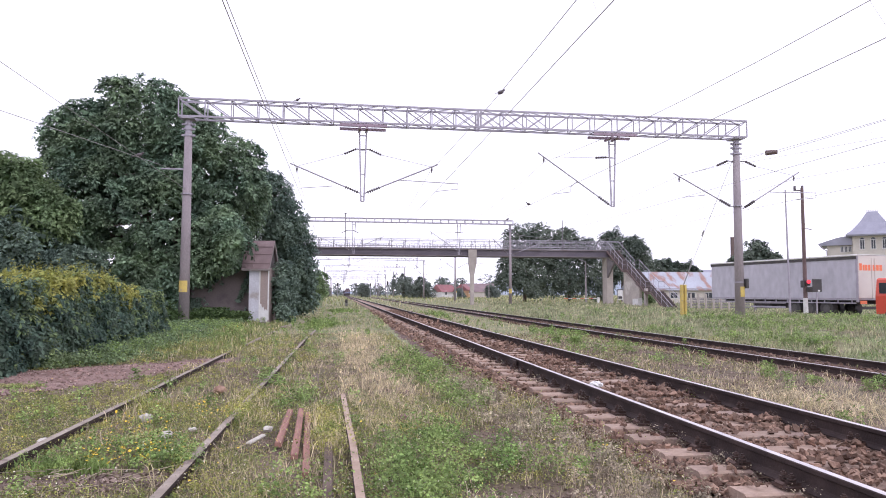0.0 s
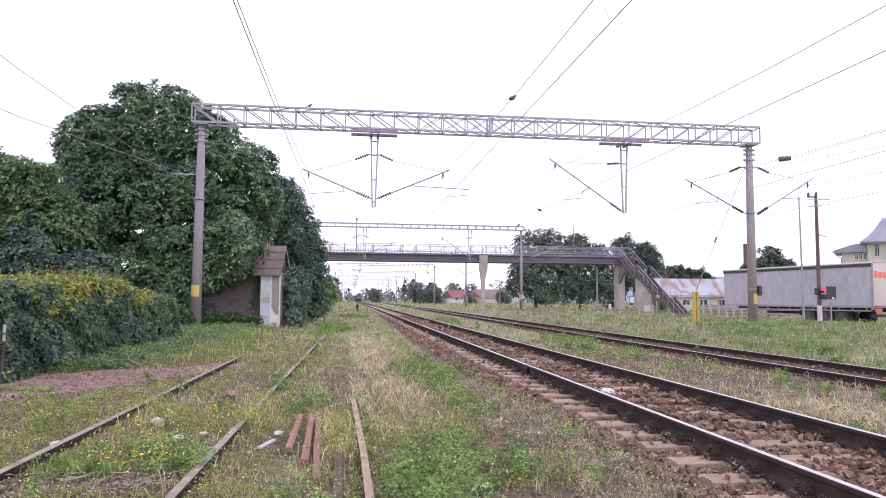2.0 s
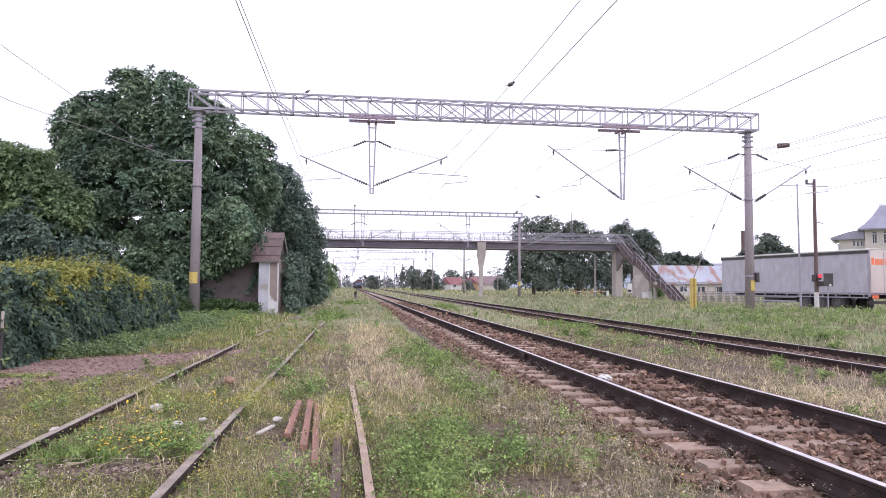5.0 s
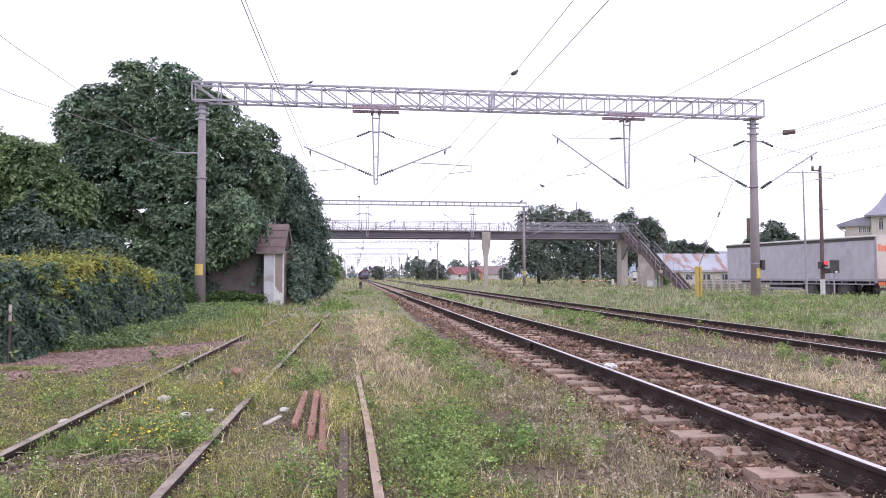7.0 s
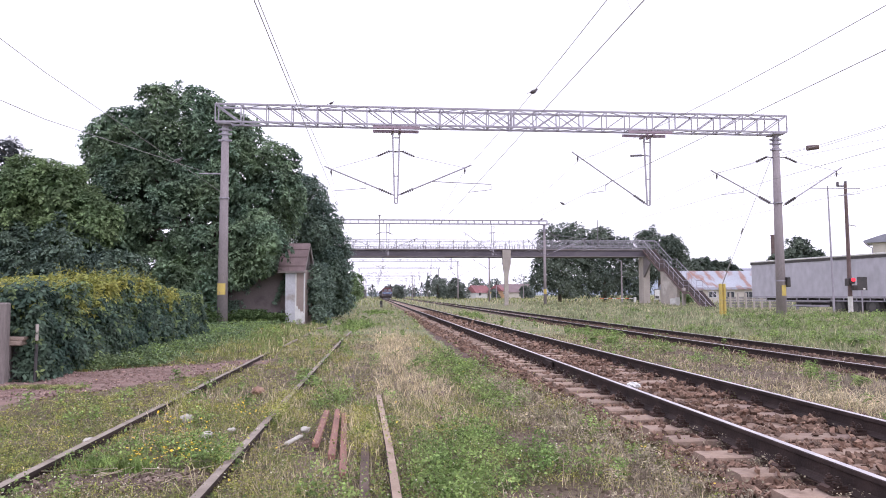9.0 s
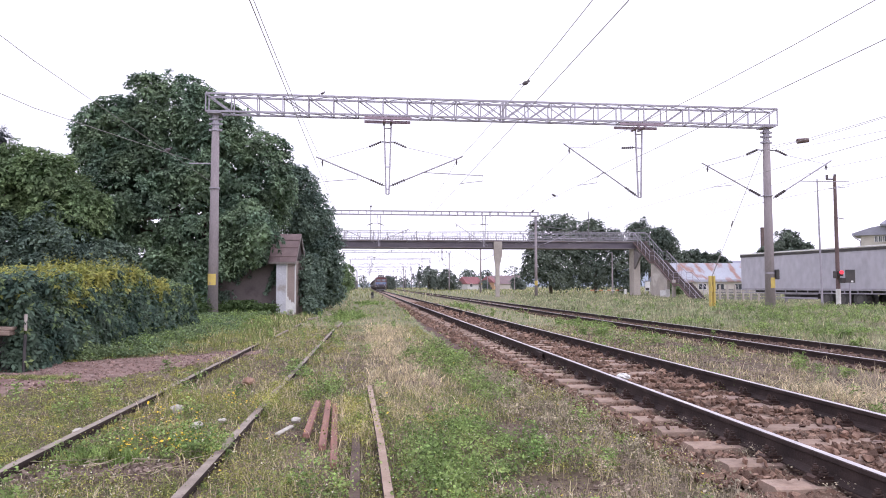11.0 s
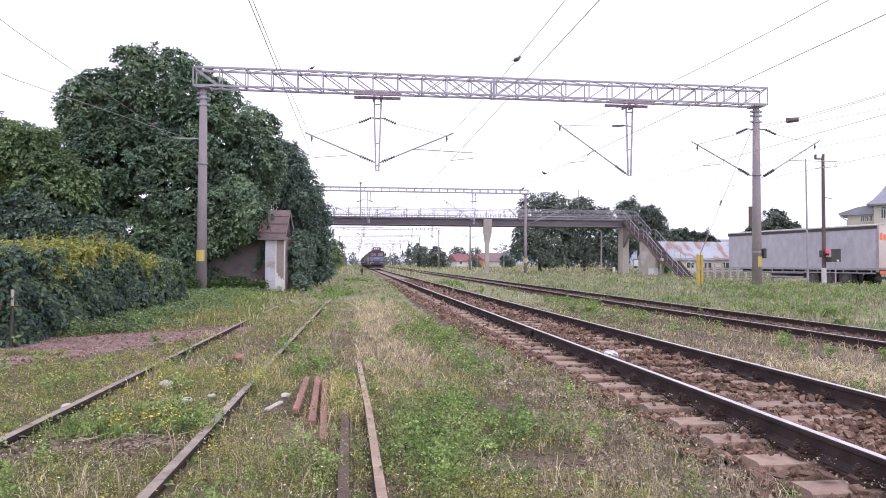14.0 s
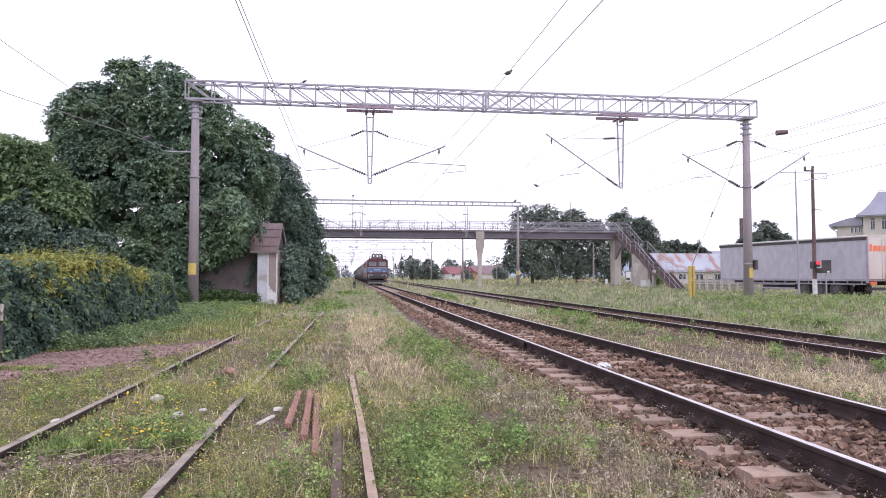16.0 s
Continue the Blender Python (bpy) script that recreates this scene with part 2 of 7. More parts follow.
def tube(bm, a, b, r0, r1=None, seg=8):
    a, b = Vector(a), Vector(b)
    d = b - a
    m = Matrix.Translation((a + b) / 2) @ d.to_track_quat("Z", "Y").to_matrix().to_4x4()
    bmesh.ops.create_cone(bm, cap_ends=True, segments=seg, radius1=r0, radius2=r0 if r1 is None else r1, depth=d.length, matrix=m)
    return bm


def bar(bm, a, b, w, h=None):
    """A square bar from a to b."""
    a, b = Vector(a), Vector(b)
    d = b - a
    m = Matrix.Translation((a + b) / 2) @ d.to_track_quat("Z", "Y").to_matrix().to_4x4() @ Matrix.Diagonal((w, h or w, d.length, 1))
    bmesh.ops.create_cube(bm, size=1, matrix=m)
    return bm


def tubes(segs, r, seg=6):
    bm = bmesh.new()
    for a, b in segs:
        tube(bm, a, b, r, seg=seg)
    return bm


def prism(bm, outline, axis, lo, hi):
    """A closed outline (pairs) swept along an axis: 'x' takes (y, z), 'y' takes (x, z), 'z' takes (x, y)."""
    def put(p, t):
        return {"x": (t, p[0], p[1]), "y": (p[0], t, p[1]), "z": (p[0], p[1], t)}[axis]
    a = [bm.verts.new(put(p, lo)) for p in outline]
    b = [bm.verts.new(put(p, hi)) for p in outline]
    n = len(outline)
    bm.faces.new(a)
    bm.faces.new(b[::-1])
    for i in range(n):
        bm.faces.new((a[i], b[i], b[(i + 1) % n], a[(i + 1) % n]))
    return bm


def smoothstep(lo, hi, x):
    t = np.clip((np.asarray(x, float) - lo) / (hi - lo), 0, 1)
    return t * t * (3 - 2 * t)


def wave(x, y, s=1.0, k=0.0):
    """Smooth uneven pattern, about -1 to 1."""
    x, y = np.asarray(x) * s, np.asarray(y) * s
    return (np.sin(1.3 * x + 2.1 * y + k) + np.sin(-2.3 * x + 1.1 * y + 1.7 * k + 1) + np.sin(3.1 * x + 2.7 * y - k + 2) * 0.7
            + np.sin(5.3 * x - 4.1 * y + 2 * k) * 0.5) / 3.2


def ground_z(x, y):
    """Height of the ground: flat between the tracks, a low rise beyond the far track."""
    x, y = np.asarray(x, float), np.asarray(y, float)
    near = np.exp(-((y / 120.0) ** 2))
    z = -0.05 + 0.022 * wave(x, y, 0.9) * near
    z = z + 0.28 * smoothstep(11.5, 17, x) * smoothstep(0, 15, y) + 0.05 * smoothstep(-3.2, -5, x)
    z = z - 0.3 * smoothstep(26.8, 30, x) * smoothstep(12, 24, y) * (1 - smoothstep(58, 74, y))
    bed = smoothstep(1.7, 2.4, x) * (1 - smoothstep(5.6, 6.4, x))
    return z * (1 - bed) + bed * -0.06


# ---- ground ----
def spread(near_lo, near_hi, step, far, growth):
    """Coordinates that are dense between near_lo and near_hi and grow apart outside."""
    mid = list(np.arange(near_lo, near_hi, step))
    out, s, v = [], step, near_hi
    while v < far:
        out.append(v)
        s *= growth
        v += s
    out.append(far)
    low, s, v = [], step, near_lo
    while v > -far:
        s *= growth
        v -= s
        low.append(v)
    return np.array(low[::-1] + mid + out)


def make_ground():
    xs, ys = spread(-9, 14, 0.2, 3500, 1.12), spread(2, 24, 0.25, 3500, 1.12)
    X, Y = np.meshgrid(xs, ys)
    v = np.stack([X, Y, ground_z(X, Y)], -1).reshape(-1, 3)
    w, h = len(xs), len(ys)
    i = (np.arange(h - 1)[:, None] * w + np.arange(w - 1)).ravel()
    ob = mesh_object("ground", v, np.stack([i, i + 1, i + w + 1, i + w], 1), M_SOIL)
    # turf takes over from bare yard soil further out
    ob.data.materials.append(M_TURF)
    cx, cy = v[:, 0].reshape(h, w)[:-1, :-1].ravel(), v[:, 1].reshape(h, w)[:-1, :-1].ravel()
    turf = (cy + 3 * wave(cx, cy, 0.4) > 19) | (cx + 0.8 * wave(cx, cy, 0.9) > 11.3) | ((cx < -4) & (cy > 16))
    ob.data.polygons.foreach_set("material_index", turf.astype(np.int32))
    tagged(ob, "uneven grassy earth of a railway yard", "ground", kind="structure")


def ribbon(name, left, right, ys, lift, material, label, category, cross=12):
    """A strip laid on the ground between two wavering edges."""
    rows = []
    for y in ys:
        a, b = left(y), right(y)
        xs = np.linspace(a, b, cross)
        edge = np.minimum(np.arange(cross), np.arange(cross)[::-1])
        zz = ground_z(xs, np.full(cross, y)) + np.where(edge == 0, -0.03, lift)
        rows.append(np.stack([xs, np.full(cross, y), zz], 1))
    v = np.concatenate(rows)
    i = (np.arange(len(ys) - 1)[:, None] * cross + np.arange(cross - 1)).ravel()
    return tagged(mesh_object(name, v, np.stack([i, i + 1, i + cross + 1, i + cross], 1), material), label, category, kind="structure")


PATH_A, PATH_B = np.array((-6.9, 9.2)), np.array((-2.5, 15.9))


def path_width(x, y):
    """Above 0 inside the trodden path."""
    d = PATH_B - PATH_A
    s = np.clip(((np.asarray(x) - PATH_A[0]) * d[0] + (np.asarray(y) - PATH_A[1]) * d[1]) / (d @ d), 0, 1)
    far = np.hypot(np.asarray(x) - PATH_A[0] - s * d[0], np.asarray(y) - PATH_A[1] - s * d[1])
    return 1.95 - 1.5 * s - far + 0.18 * wave(x, y, 2.2) + 0.12 * wave(x, y, 6.5, 2)


def make_path():
    d = (PATH_B - PATH_A) / np.linalg.norm(PATH_B - PATH_A)
    n = np.array((-d[1], d[0]))
    rows, cross = [], 14
    for s in np.linspace(0, 1, 50):
        c = PATH_A + (PATH_B - PATH_A) * s
        ws = []
        for sign in (-1, 1):
            w = 0.05
            while path_width(*(c + n * sign * w)) > 0 and w < 2.6:
                w += 0.03
            ws.append(sign * w)
        for k, u in enumerate(np.linspace(ws[0], ws[1], cross)):
            p = c + n * u
            rows.append((p[0], p[1], float(ground_z(*p)) + (-0.02 if k in (0, cross - 1) else 0.014)))
    i = (np.arange(49)[:, None] * cross + np.arange(cross - 1)).ravel()
    ob = mesh_object("footpath", rows, np.stack([i, i + 1, i + cross + 1, i + cross], 1), M_PATH)
    tagged(ob, "trodden bare reddish earth path beside the hedge", "path", kind="structure")


make_ground()
make_path()
bed_left = lambda y: 2.62 - 0.75 * float(smoothstep(9, 16, y)) + 0.65 * float(smoothstep(24, 42, y)) + 0.14 * float(wave(y, 3, 0.8)) + 0.1 * float(wave(y, 9, 2.3))
bed_right = lambda y: 5.55 + 0.16 * float(wave(y, 5, 0.7)) + 0.1 * float(wave(y, 1, 2.1))
YS = np.concatenate([np.arange(-12, 40, 0.3), np.arange(40, 130, 1.0), np.arange(130, 700, 8.0)])
BALLAST_BED = ribbon("ballast_bed", bed_left, bed_right, YS, 0.032, M_BALLAST, "red-brown crushed stone ballast under the main track", "ballast")
ribbon("ballast_strip", lambda y: 8.35 + 0.0 * y + 0.012 * max(y - 20, 0) + 0.15 * float(wave(y, 2, 0.9)), lambda y: 10.75 + 0.012 * max(y - 20, 0) + 0.15 * float(wave(y, 7, 0.8)), YS, 0.03,
       M_BALLAST, "weedy dark ballast under the far track", "ballast", 8)
# ---- tracks ----
RAIL_PROFILE = [(-0.07, 0), (0.07, 0), (0.07, 0.012), (0.02, 0.03), (0.009, 0.045), (0.009, 0.125), (0.034, 0.138), (0.036, 0.166), (0.03, 0.172),
                (-0.03, 0.172), (-0.036, 0.166), (-0.034, 0.138), (-0.009, 0.125), (-0.009, 0.045), (-0.02, 0.03), (-0.07, 0.012)]


def sweep(outline, points):
    """An outline (across, up) carried along points (x, y, z)."""
    bm = bmesh.new()
    rings = []
    for k, p in enumerate(points):
        a, b = Vector(points[max(k - 1, 0)]), Vector(points[min(k + 1, len(points) - 1)])
        d = (b - a).normalized()
        side = Vector((d.y, -d.x, 0)).normalized()
        rings.append([bm.verts.new(Vector(p) + side * u + Vector((0, 0, v))) for u, v in outline])
    n = len(outline)
    for r, s in zip(rings, rings[1:]):
        for i in range(n):
            bm.faces.new((r[i], s[i], s[(i + 1) % n], r[(i + 1) % n]))
    bm.faces.new(rings[0])
    bm.faces.new(rings[-1][::-1])
    return bm


def rail(parent, points, top, head_material, body_material=None, shine=0.056):
    """One rail whose head lies at height top along points (x, y), with a running surface."""
    path = [(x, y, top - 0.172) for x, y in points]
    r = part("rail", sweep(RAIL_PROFILE, path), body_material or M_RAIL, parent)
    if shine:
        strip = [(-shine / 2, 0.171), (shine / 2, 0.171), (shine / 2, 0.1735), (-shine / 2, 0.1735)]
        part("running_surface", sweep(strip, path), head_material, r, "worn top of the rail")
    return r


def sleeper_mesh():
    bm = bmesh.new()
    prism(bm, [(-0.14, -0.12), (0.14, -0.12), (0.12, 0.07), (0.095, 0.085), (-0.095, 0.085), (-0.12, 0.07)], "x", -1.25, 1.25)
    bmesh.ops.recalc_face_normals(bm, faces=bm.faces)
    me = bpy.data.meshes.new("sleeper")
    bm.to_mesh(me)
    bm.free()
    me.materials.append(M_SLEEPER)
    return me


def fastening_mesh():
    """Rib plate, clamp and two tall bolts with coil washers on one side of the rail foot."""
    bm = bmesh.new()
    box(bm, (0.115, 0, 0.012), (0.13, 0.17, 0.024))
    box(bm, (0.085, 0, 0.034), (0.08, 0.12, 0.026))
    for s in (-1, 1):
        for k in range(2):
            tube(bm, (0.11, s * 0.045, 0.047 + 0.017 * k), (0.11, s * 0.045, 0.058 + 0.017 * k), 0.034, seg=7)
        tube(bm, (0.11, s * 0.045, 0.02), (0.11, s * 0.045, 0.112), 0.012, seg=5)
        tube(bm, (0.11, s * 0.045, 0.08), (0.11, s * 0.045, 0.1), 0.022, seg=6)
    tube(bm, (0.165, -0.05, 0.03), (0.165, 0.05, 0.03), 0.02, seg=5)
    me = bpy.data.meshes.new("fastening")
    bm.to_mesh(me)
    bm.free()
    me.materials.append(M_CLIP)
    return me


def make_tracks():
    main = thing("railway_track", "main track with shiny rails on concrete sleepers in ballast", "track")
    far_y = [-12, 10, 30, 60, 120, 250, 450, 700]
    for x in (3.28, 4.785):
        rail(main, [(x, y) for y in far_y], 0.2, M_RUN)
    sm, fm = sleeper_mesh(), fastening_mesh()
    for k in range(-20, 250):
        y = 1.0 + 0.61 * k
        o = new("sleeper", sm)
        o.parent = main
        o.matrix_basis = pose(4.03 + random.uniform(-0.02, 0.02), y + random.uniform(-0.015, 0.015), -0.055 + random.uniform(-0.008, 0.004), 0, random.uniform(-0.3, 0.3), random.uniform(-0.7, 0.7))
        if -3 < k < 68:
            for x in (3.28, 4.785):
                for turn in (0, 180):
                    f = new("fastening", fm)
                    f.parent = main
                    f.matrix_basis = pose(x, y, 0.03, 0, 0, turn)
    joint = boxes([((3.28 + s * 0.045, 12.9, 0.125), (0.03, 0.5, 0.09)) for s in (-1, 1)], 0.008)
    part("joint_bar", joint, M_RAIL, main)
    far = thing("railway_track", "far track with worn rails half buried among weeds", "track")
    fx = lambda y: 0.014 * max(y - 20, 0)
    for x in (8.75, 10.25):
        rail(far, [(x + fx(y), y) for y in [-8, 10, 20, 40, 60, 90, 120, 180, 300, 450]], 0.12, M_RUN)
    for k in range(60):
        o = new("sleeper", sm)
        o.parent = far
        o.matrix_basis = pose(9.5 + fx(6 + 0.66 * k), 6 + 0.66 * k, -0.14)
    old = thing("railway_track", "disused siding of dull rails sunk in weeds", "track")
    for x, last in ((-2.68, 17.2), (-1.2, 22.5)):
        rail(old, [(x + 0.011 * (y - 5), y) for y in (-3, 4, 9, 14, last)], 0.05, M_OLDRAIL, M_RAIL, 0.07)
    stub = thing("railway_track", "dull turnout rails with a groove in the weeds", "track")
    rail(stub, [(0.2, 1.5), (0.15, 4.8), (0.13, 6.4), (0.05, 9.65)], 0.05, M_RUSTRAIL, M_RAIL, 0.062)
    rail(stub, [(-0.05, 1.5), (-0.065, 4.3), (-0.09, 6.7)], 0.02, M_GROOVE, M_RAIL, 0.07)


make_tracks()

# ---- overhead line ----
GANTRY_Y, GANTRY_STEP = 33.5, 43.5


def insulator(bm, a, b, r=0.075):
    a, b = Vector(a), Vector(b)
    tube(bm, a, b, 0.03, seg=8)
    for k in range(6):
        c = a.lerp(b, (k + 0.5) / 6)
        d = (b - a).normalized() * 0.025
        tube(bm, c - d, c + d, r, r * 0.75, seg=10)
    return bm


def ladder_beam(parent, xl, xr, z0, z1):
    """Slim beam of two pairs of chords joined by uprights."""
    bm = bmesh.new()
    for y in (-0.25, 0.25):
        for z in (z0, z1):
            bar(bm, (xl, y, z), (xr, y, z), 0.1)
        for k in range(28):
            x = xl + (xr - xl) * k / 27
            bar(bm, (x, y, z0), (x, y, z1), 0.07)
    part("beam", bm, M_GALV, parent, "slim ladder-like steel beam")


def mast(parent, x, top, base, k=1.0, band=None):
    m = part("mast", tube(bmesh.new(), (x, 0, base), (x, 0, top), 0.25 * k, 0.17 * k, 20), M_MAST, parent, "tapered grey concrete mast", smooth=True)
    bm = bmesh.new()
    for z in (top - 0.1, top + 0.2, top + 0.42):
        tube(bm, (x, 0, z - 0.045), (x, 0, z + 0.045), 0.2 * k, seg=16)
        for s in (-1, 1):
            box(bm, (x + s * 0.25, 0, z), (0.1, 0.1, 0.09))
    tube(bm, (x, 0, top), (x, 0, top + 0.65), 0.15, seg=12)
    box(bm, (x, 0, top + 0.66), (0.6, 0.75, 0.05))
    part("mast_cap", bm, M_GALV, m)
    if band:
        ring = [(math.cos(radians(q)), math.sin(radians(q))) for q in range(band[0], band[1] + 1, 10)]
        line = [(x + 0.247 * k * a, 0.247 * k * b) for a, b in ring] + [(x + 0.2 * k * a, 0.2 * k * b) for a, b in ring[::-1]]
        part("warning_band", prism(bmesh.new(), line, "z", band[2], band[2] + 0.52), M_YELLOW, m, "faded yellow painted plate")
    for z in (base + 2.45, base + 6.4) if band and band[0] > 200 else (base + 6.4,):
        part("clamp", tube(bmesh.new(), (x, 0, z - 0.03), (x, 0, z + 0.03), 0.243 * k, seg=20), M_GALV, m)
    return m


def truss(parent, xl, xr, z0, z1):
    """Lattice girder of angle bars between heights z0 and z1, 0.7 m deep."""
    d = 0.35
    for y in (-d, d):
        for z in (z0, z1):
            part("chord", bar(bmesh.new(), (xl, y, z), (xr, y, z), 0.085), M_GALV, parent)
    mid, n = (xl + xr) / 2, 12
    bars = []
    for side in (0, 1):
        end = xr if side else xl
        ends = [end + (mid - end) * k / n for k in range(n + 1)]
        for k, (a, b) in enumerate(zip(ends, ends[1:])):
            for y in (-d, d):
                bars += [((a, y, z0), (a, y, z1), 0.05), ((a, y, z1), (b, y, z0), 0.05)]
                if k > 8:
                    bars.append(((a, y, z0), (b, y, z1), 0.04))
            bars += [((a, -d, z0), (b, d, z0), 0.035), ((a, d, z1), (b, -d, z1), 0.035), ((a, -d, z1), (a, d, z1), 0.035), ((a, -d, z0), (a, d, z0), 0.035)]
    for s in (-0.06, 0.06):
        for y in (-d, d):
            bars.append(((mid + s, y, z0 - 0.06), (mid + s, y, z1 + 0.05), 0.08))
    for a, b, w in bars:
        part("lacing_bar", bar(bmesh.new(), a, b, w), M_GALV, parent)


def dropper_post(parent, x, z_top, z_low, carrier=True):
    """A twin-legged post hung from the girder."""
    bm = bmesh.new()
    for s in (-1, 1):
        bar(bm, (x + s * 0.17, 0, z_top), (x + s * 0.07, 0, z_low), 0.07)
    for f in (0.08, 0.28, 0.62, 0.93, 1.0):
        w = 0.17 - 0.10 * f
        z = z_top + (z_low - z_top) * f
        bar(bm, (x - w, 0, z), (x + w, 0, z), 0.05)
    post = part("drop_post", bm, M_GALV, parent)
    if not carrier:
        return post
    bm = bmesh.new()
    for y in (-0.42, 0.42):
        box(bm, (x, y, z_top + 0.13), (2.25, 0.1, 0.13))
    for s in (-0.17, 0.17):
        box(bm, (x + s, 0, z_top + 0.0), (0.12, 0.98, 0.08))
    part("carrier_beam", bm, M_PLATE, post, "pinkish steel carrier channel")
    return post


def cantilever(parent, x, wire_x, tip, side, z_low=6.22, z_tie=8.35, z_tip=7.6, reach=None):
    """An inclined tube arm with tie, two insulators and a registration arm at wire_x."""
    sx = x + side * 0.1
    a = Vector((sx, 0, z_low))
    t = Vector((tip, 0, z_tip))
    d = (t - a).normalized()
    bm = bmesh.new()
    tube(bm, a + d * 0.75, t + d * 0.35, 0.035, seg=8)
    arm = part("arm", bm, M_GALV, parent)
    tie_a = Vector((sx, 0, z_tie))
    part("insulator", insulator(bmesh.new(), a + d * 0.12, a + d * 0.8, 0.085), M_INS, arm, "ribbed dark brown insulator")
    k1 = tie_a + Vector((side * 0.2, 0, 0.02))
    k2 = k1 + Vector((side * 0.6, 0, -0.26 if z_tie - z_tip > 0.3 else -0.04))
    part("insulator", insulator(bmesh.new(), k1, k2, 0.07), M_INS, arm, "ribbed dark brown insulator")
    part("tie_rod", tubes([(k1, k2), (k2, t)], 0.013, 5), M_GALV, arm)
    part("tie_link", tubes([(tie_a - Vector((side * 0.12, 0, 0)), k1)], 0.03, 6), M_INS, arm)
    part("pivot", tube(bmesh.new(), a, a + d * 0.2, 0.03, seg=6), M_GALV, arm)
    bm = bmesh.new()
    q = a.lerp(t, 0.5)
    end = Vector((wire_x + side * 1.05 if reach is None else reach, 0, 6.8))
    tube(bm, q, end, 0.022, seg=6)
    tube(bm, end + Vector((0, 0, 0.05)), end - Vector((0, 0, 0.28)), 0.014, seg=5)
    tube(bm, end - Vector((0, 0, 0.26)), (wire_x, 0, 6.4), 0.018, seg=6)
    part("registration_arm", bm, M_GALV, arm)
    bm = bmesh.new()
    tube(bm, t, t - Vector((0, 0, 0.3)), 0.03, seg=6)
    tube(bm, t - Vector((0, 0, 0.1)), t - Vector((0, 0, 0.2)), 0.05, seg=6)
    part("wire_clamp", bm, M_INS, arm)


def gantry(y, xl, xr, detail):
    g = thing("catenary_gantry", "lattice steel portal on two concrete masts carrying overhead wires", "gantry", pose(0, y, 0), "gantries over the tracks")
    top = 8.85 if detail else 8.6
    mast(g, xl, top, -0.4, 1.0 if detail else 0.72, (180, 310, 1.47) if detail else None)
    mast(g, xr, top, -0.4, 1.0 if detail else 0.72, (250, 350, 1.3) if detail else (180, 360, 1.5) if y < 100 else None)
    if detail:
        truss(g, xl - 0.4, xr + 0.42, 9.58, 10.42)
    else:
        ladder_beam(g, xl - 0.3, xr + 0.3, 9.32, 9.72)
    p = dropper_post(g, 1.0 if detail else 1.4, 9.3, 5.83, detail)
    cantilever(p, 1.0, -2.0, -2.1, -1, z_tip=7.45, reach=-0.45)
    cantilever(p, 1.0, 4.55, 4.35, 1, reach=5.65)
    p = dropper_post(g, 13.6 if detail else 13.1, 9.3, 5.83, detail)
    cantilever(p, 13.6, 10.45, 10.0, -1, z_low=5.88, z_tie=8.33, z_tip=8.28, reach=11.4)
    cantilever(g, xr - 0.2, 17.4, 17.2, -1, z_low=5.95, z_tip=7.48, reach=18.6)
    cantilever(g, xr + 0.2, 23.65, 23.65, 1, z_low=5.88, z_tip=7.7, reach=24.9)
    return g


for k, (xl, xr) in enumerate([(-7.08, 20.4), (-5.2, 19.0), (-5.2, 19.85), (-5.2, 19.5)] + [(-4.7, 18.9)] * 5):
    gantry(GANTRY_Y + GANTRY_STEP * k, xl, xr, k < 1)


def wire(name, points, r, label, category="wire", material=None):
    bm = bmesh.new()
    for a, b in zip(points, points[1:]):
        tube(bm, a, b, r, seg=5)
    return tagged(part(name, bm, material or M_WIRE), label, category)


def catenary(x_contact, x_carrier, first=-1, last=7, z_carrier=7.5, sag=0.55):
    t = thing("catenary", "overhead contact wire hung from a sagging carrier wire by droppers", "overhead wire", group="overhead wires")
    sup = [GANTRY_Y + GANTRY_STEP * k for k in range(first, last)]
    ring = lambda r: [(r * math.cos(a), r * math.sin(a)) for a in (0.3, 1.56, 2.8, 4.07, 5.3)]
    part("contact_wire", sweep(ring(0.0105), [(x_contact, a, 6.4) for a in sup]), M_WIRE, t)
    car, drops = [], []
    for a, b in zip(sup, sup[1:]):
        for j in range(12):
            u, v = j / 12, (j + 1) / 12
            f = lambda s: z_carrier - sag * 4 * s * (1 - s)
            car.append((x_carrier, a + (b - a) * u, f(u)))
        for u in (0.12, 0.3, 0.5, 0.7, 0.88):
            drops.append(((x_carrier, a + (b - a) * u, f(u)), (x_contact, a + (b - a) * u, 6.4)))
    part("carrier_wire", sweep(ring(0.0095), car), M_WIRE, t)
    for a, b in drops:
        part("dropper", tube(bmesh.new(), a, b, 0.004, seg=4), M_WIRE, t)


catenary(-2.05, -2.2)
catenary(4.55, 4.35)
catenary(10.45, 10.0, z_carrier=8.0, sag=0.95)
catenary(17.4, 17.2)
catenary(23.65, 23.65)
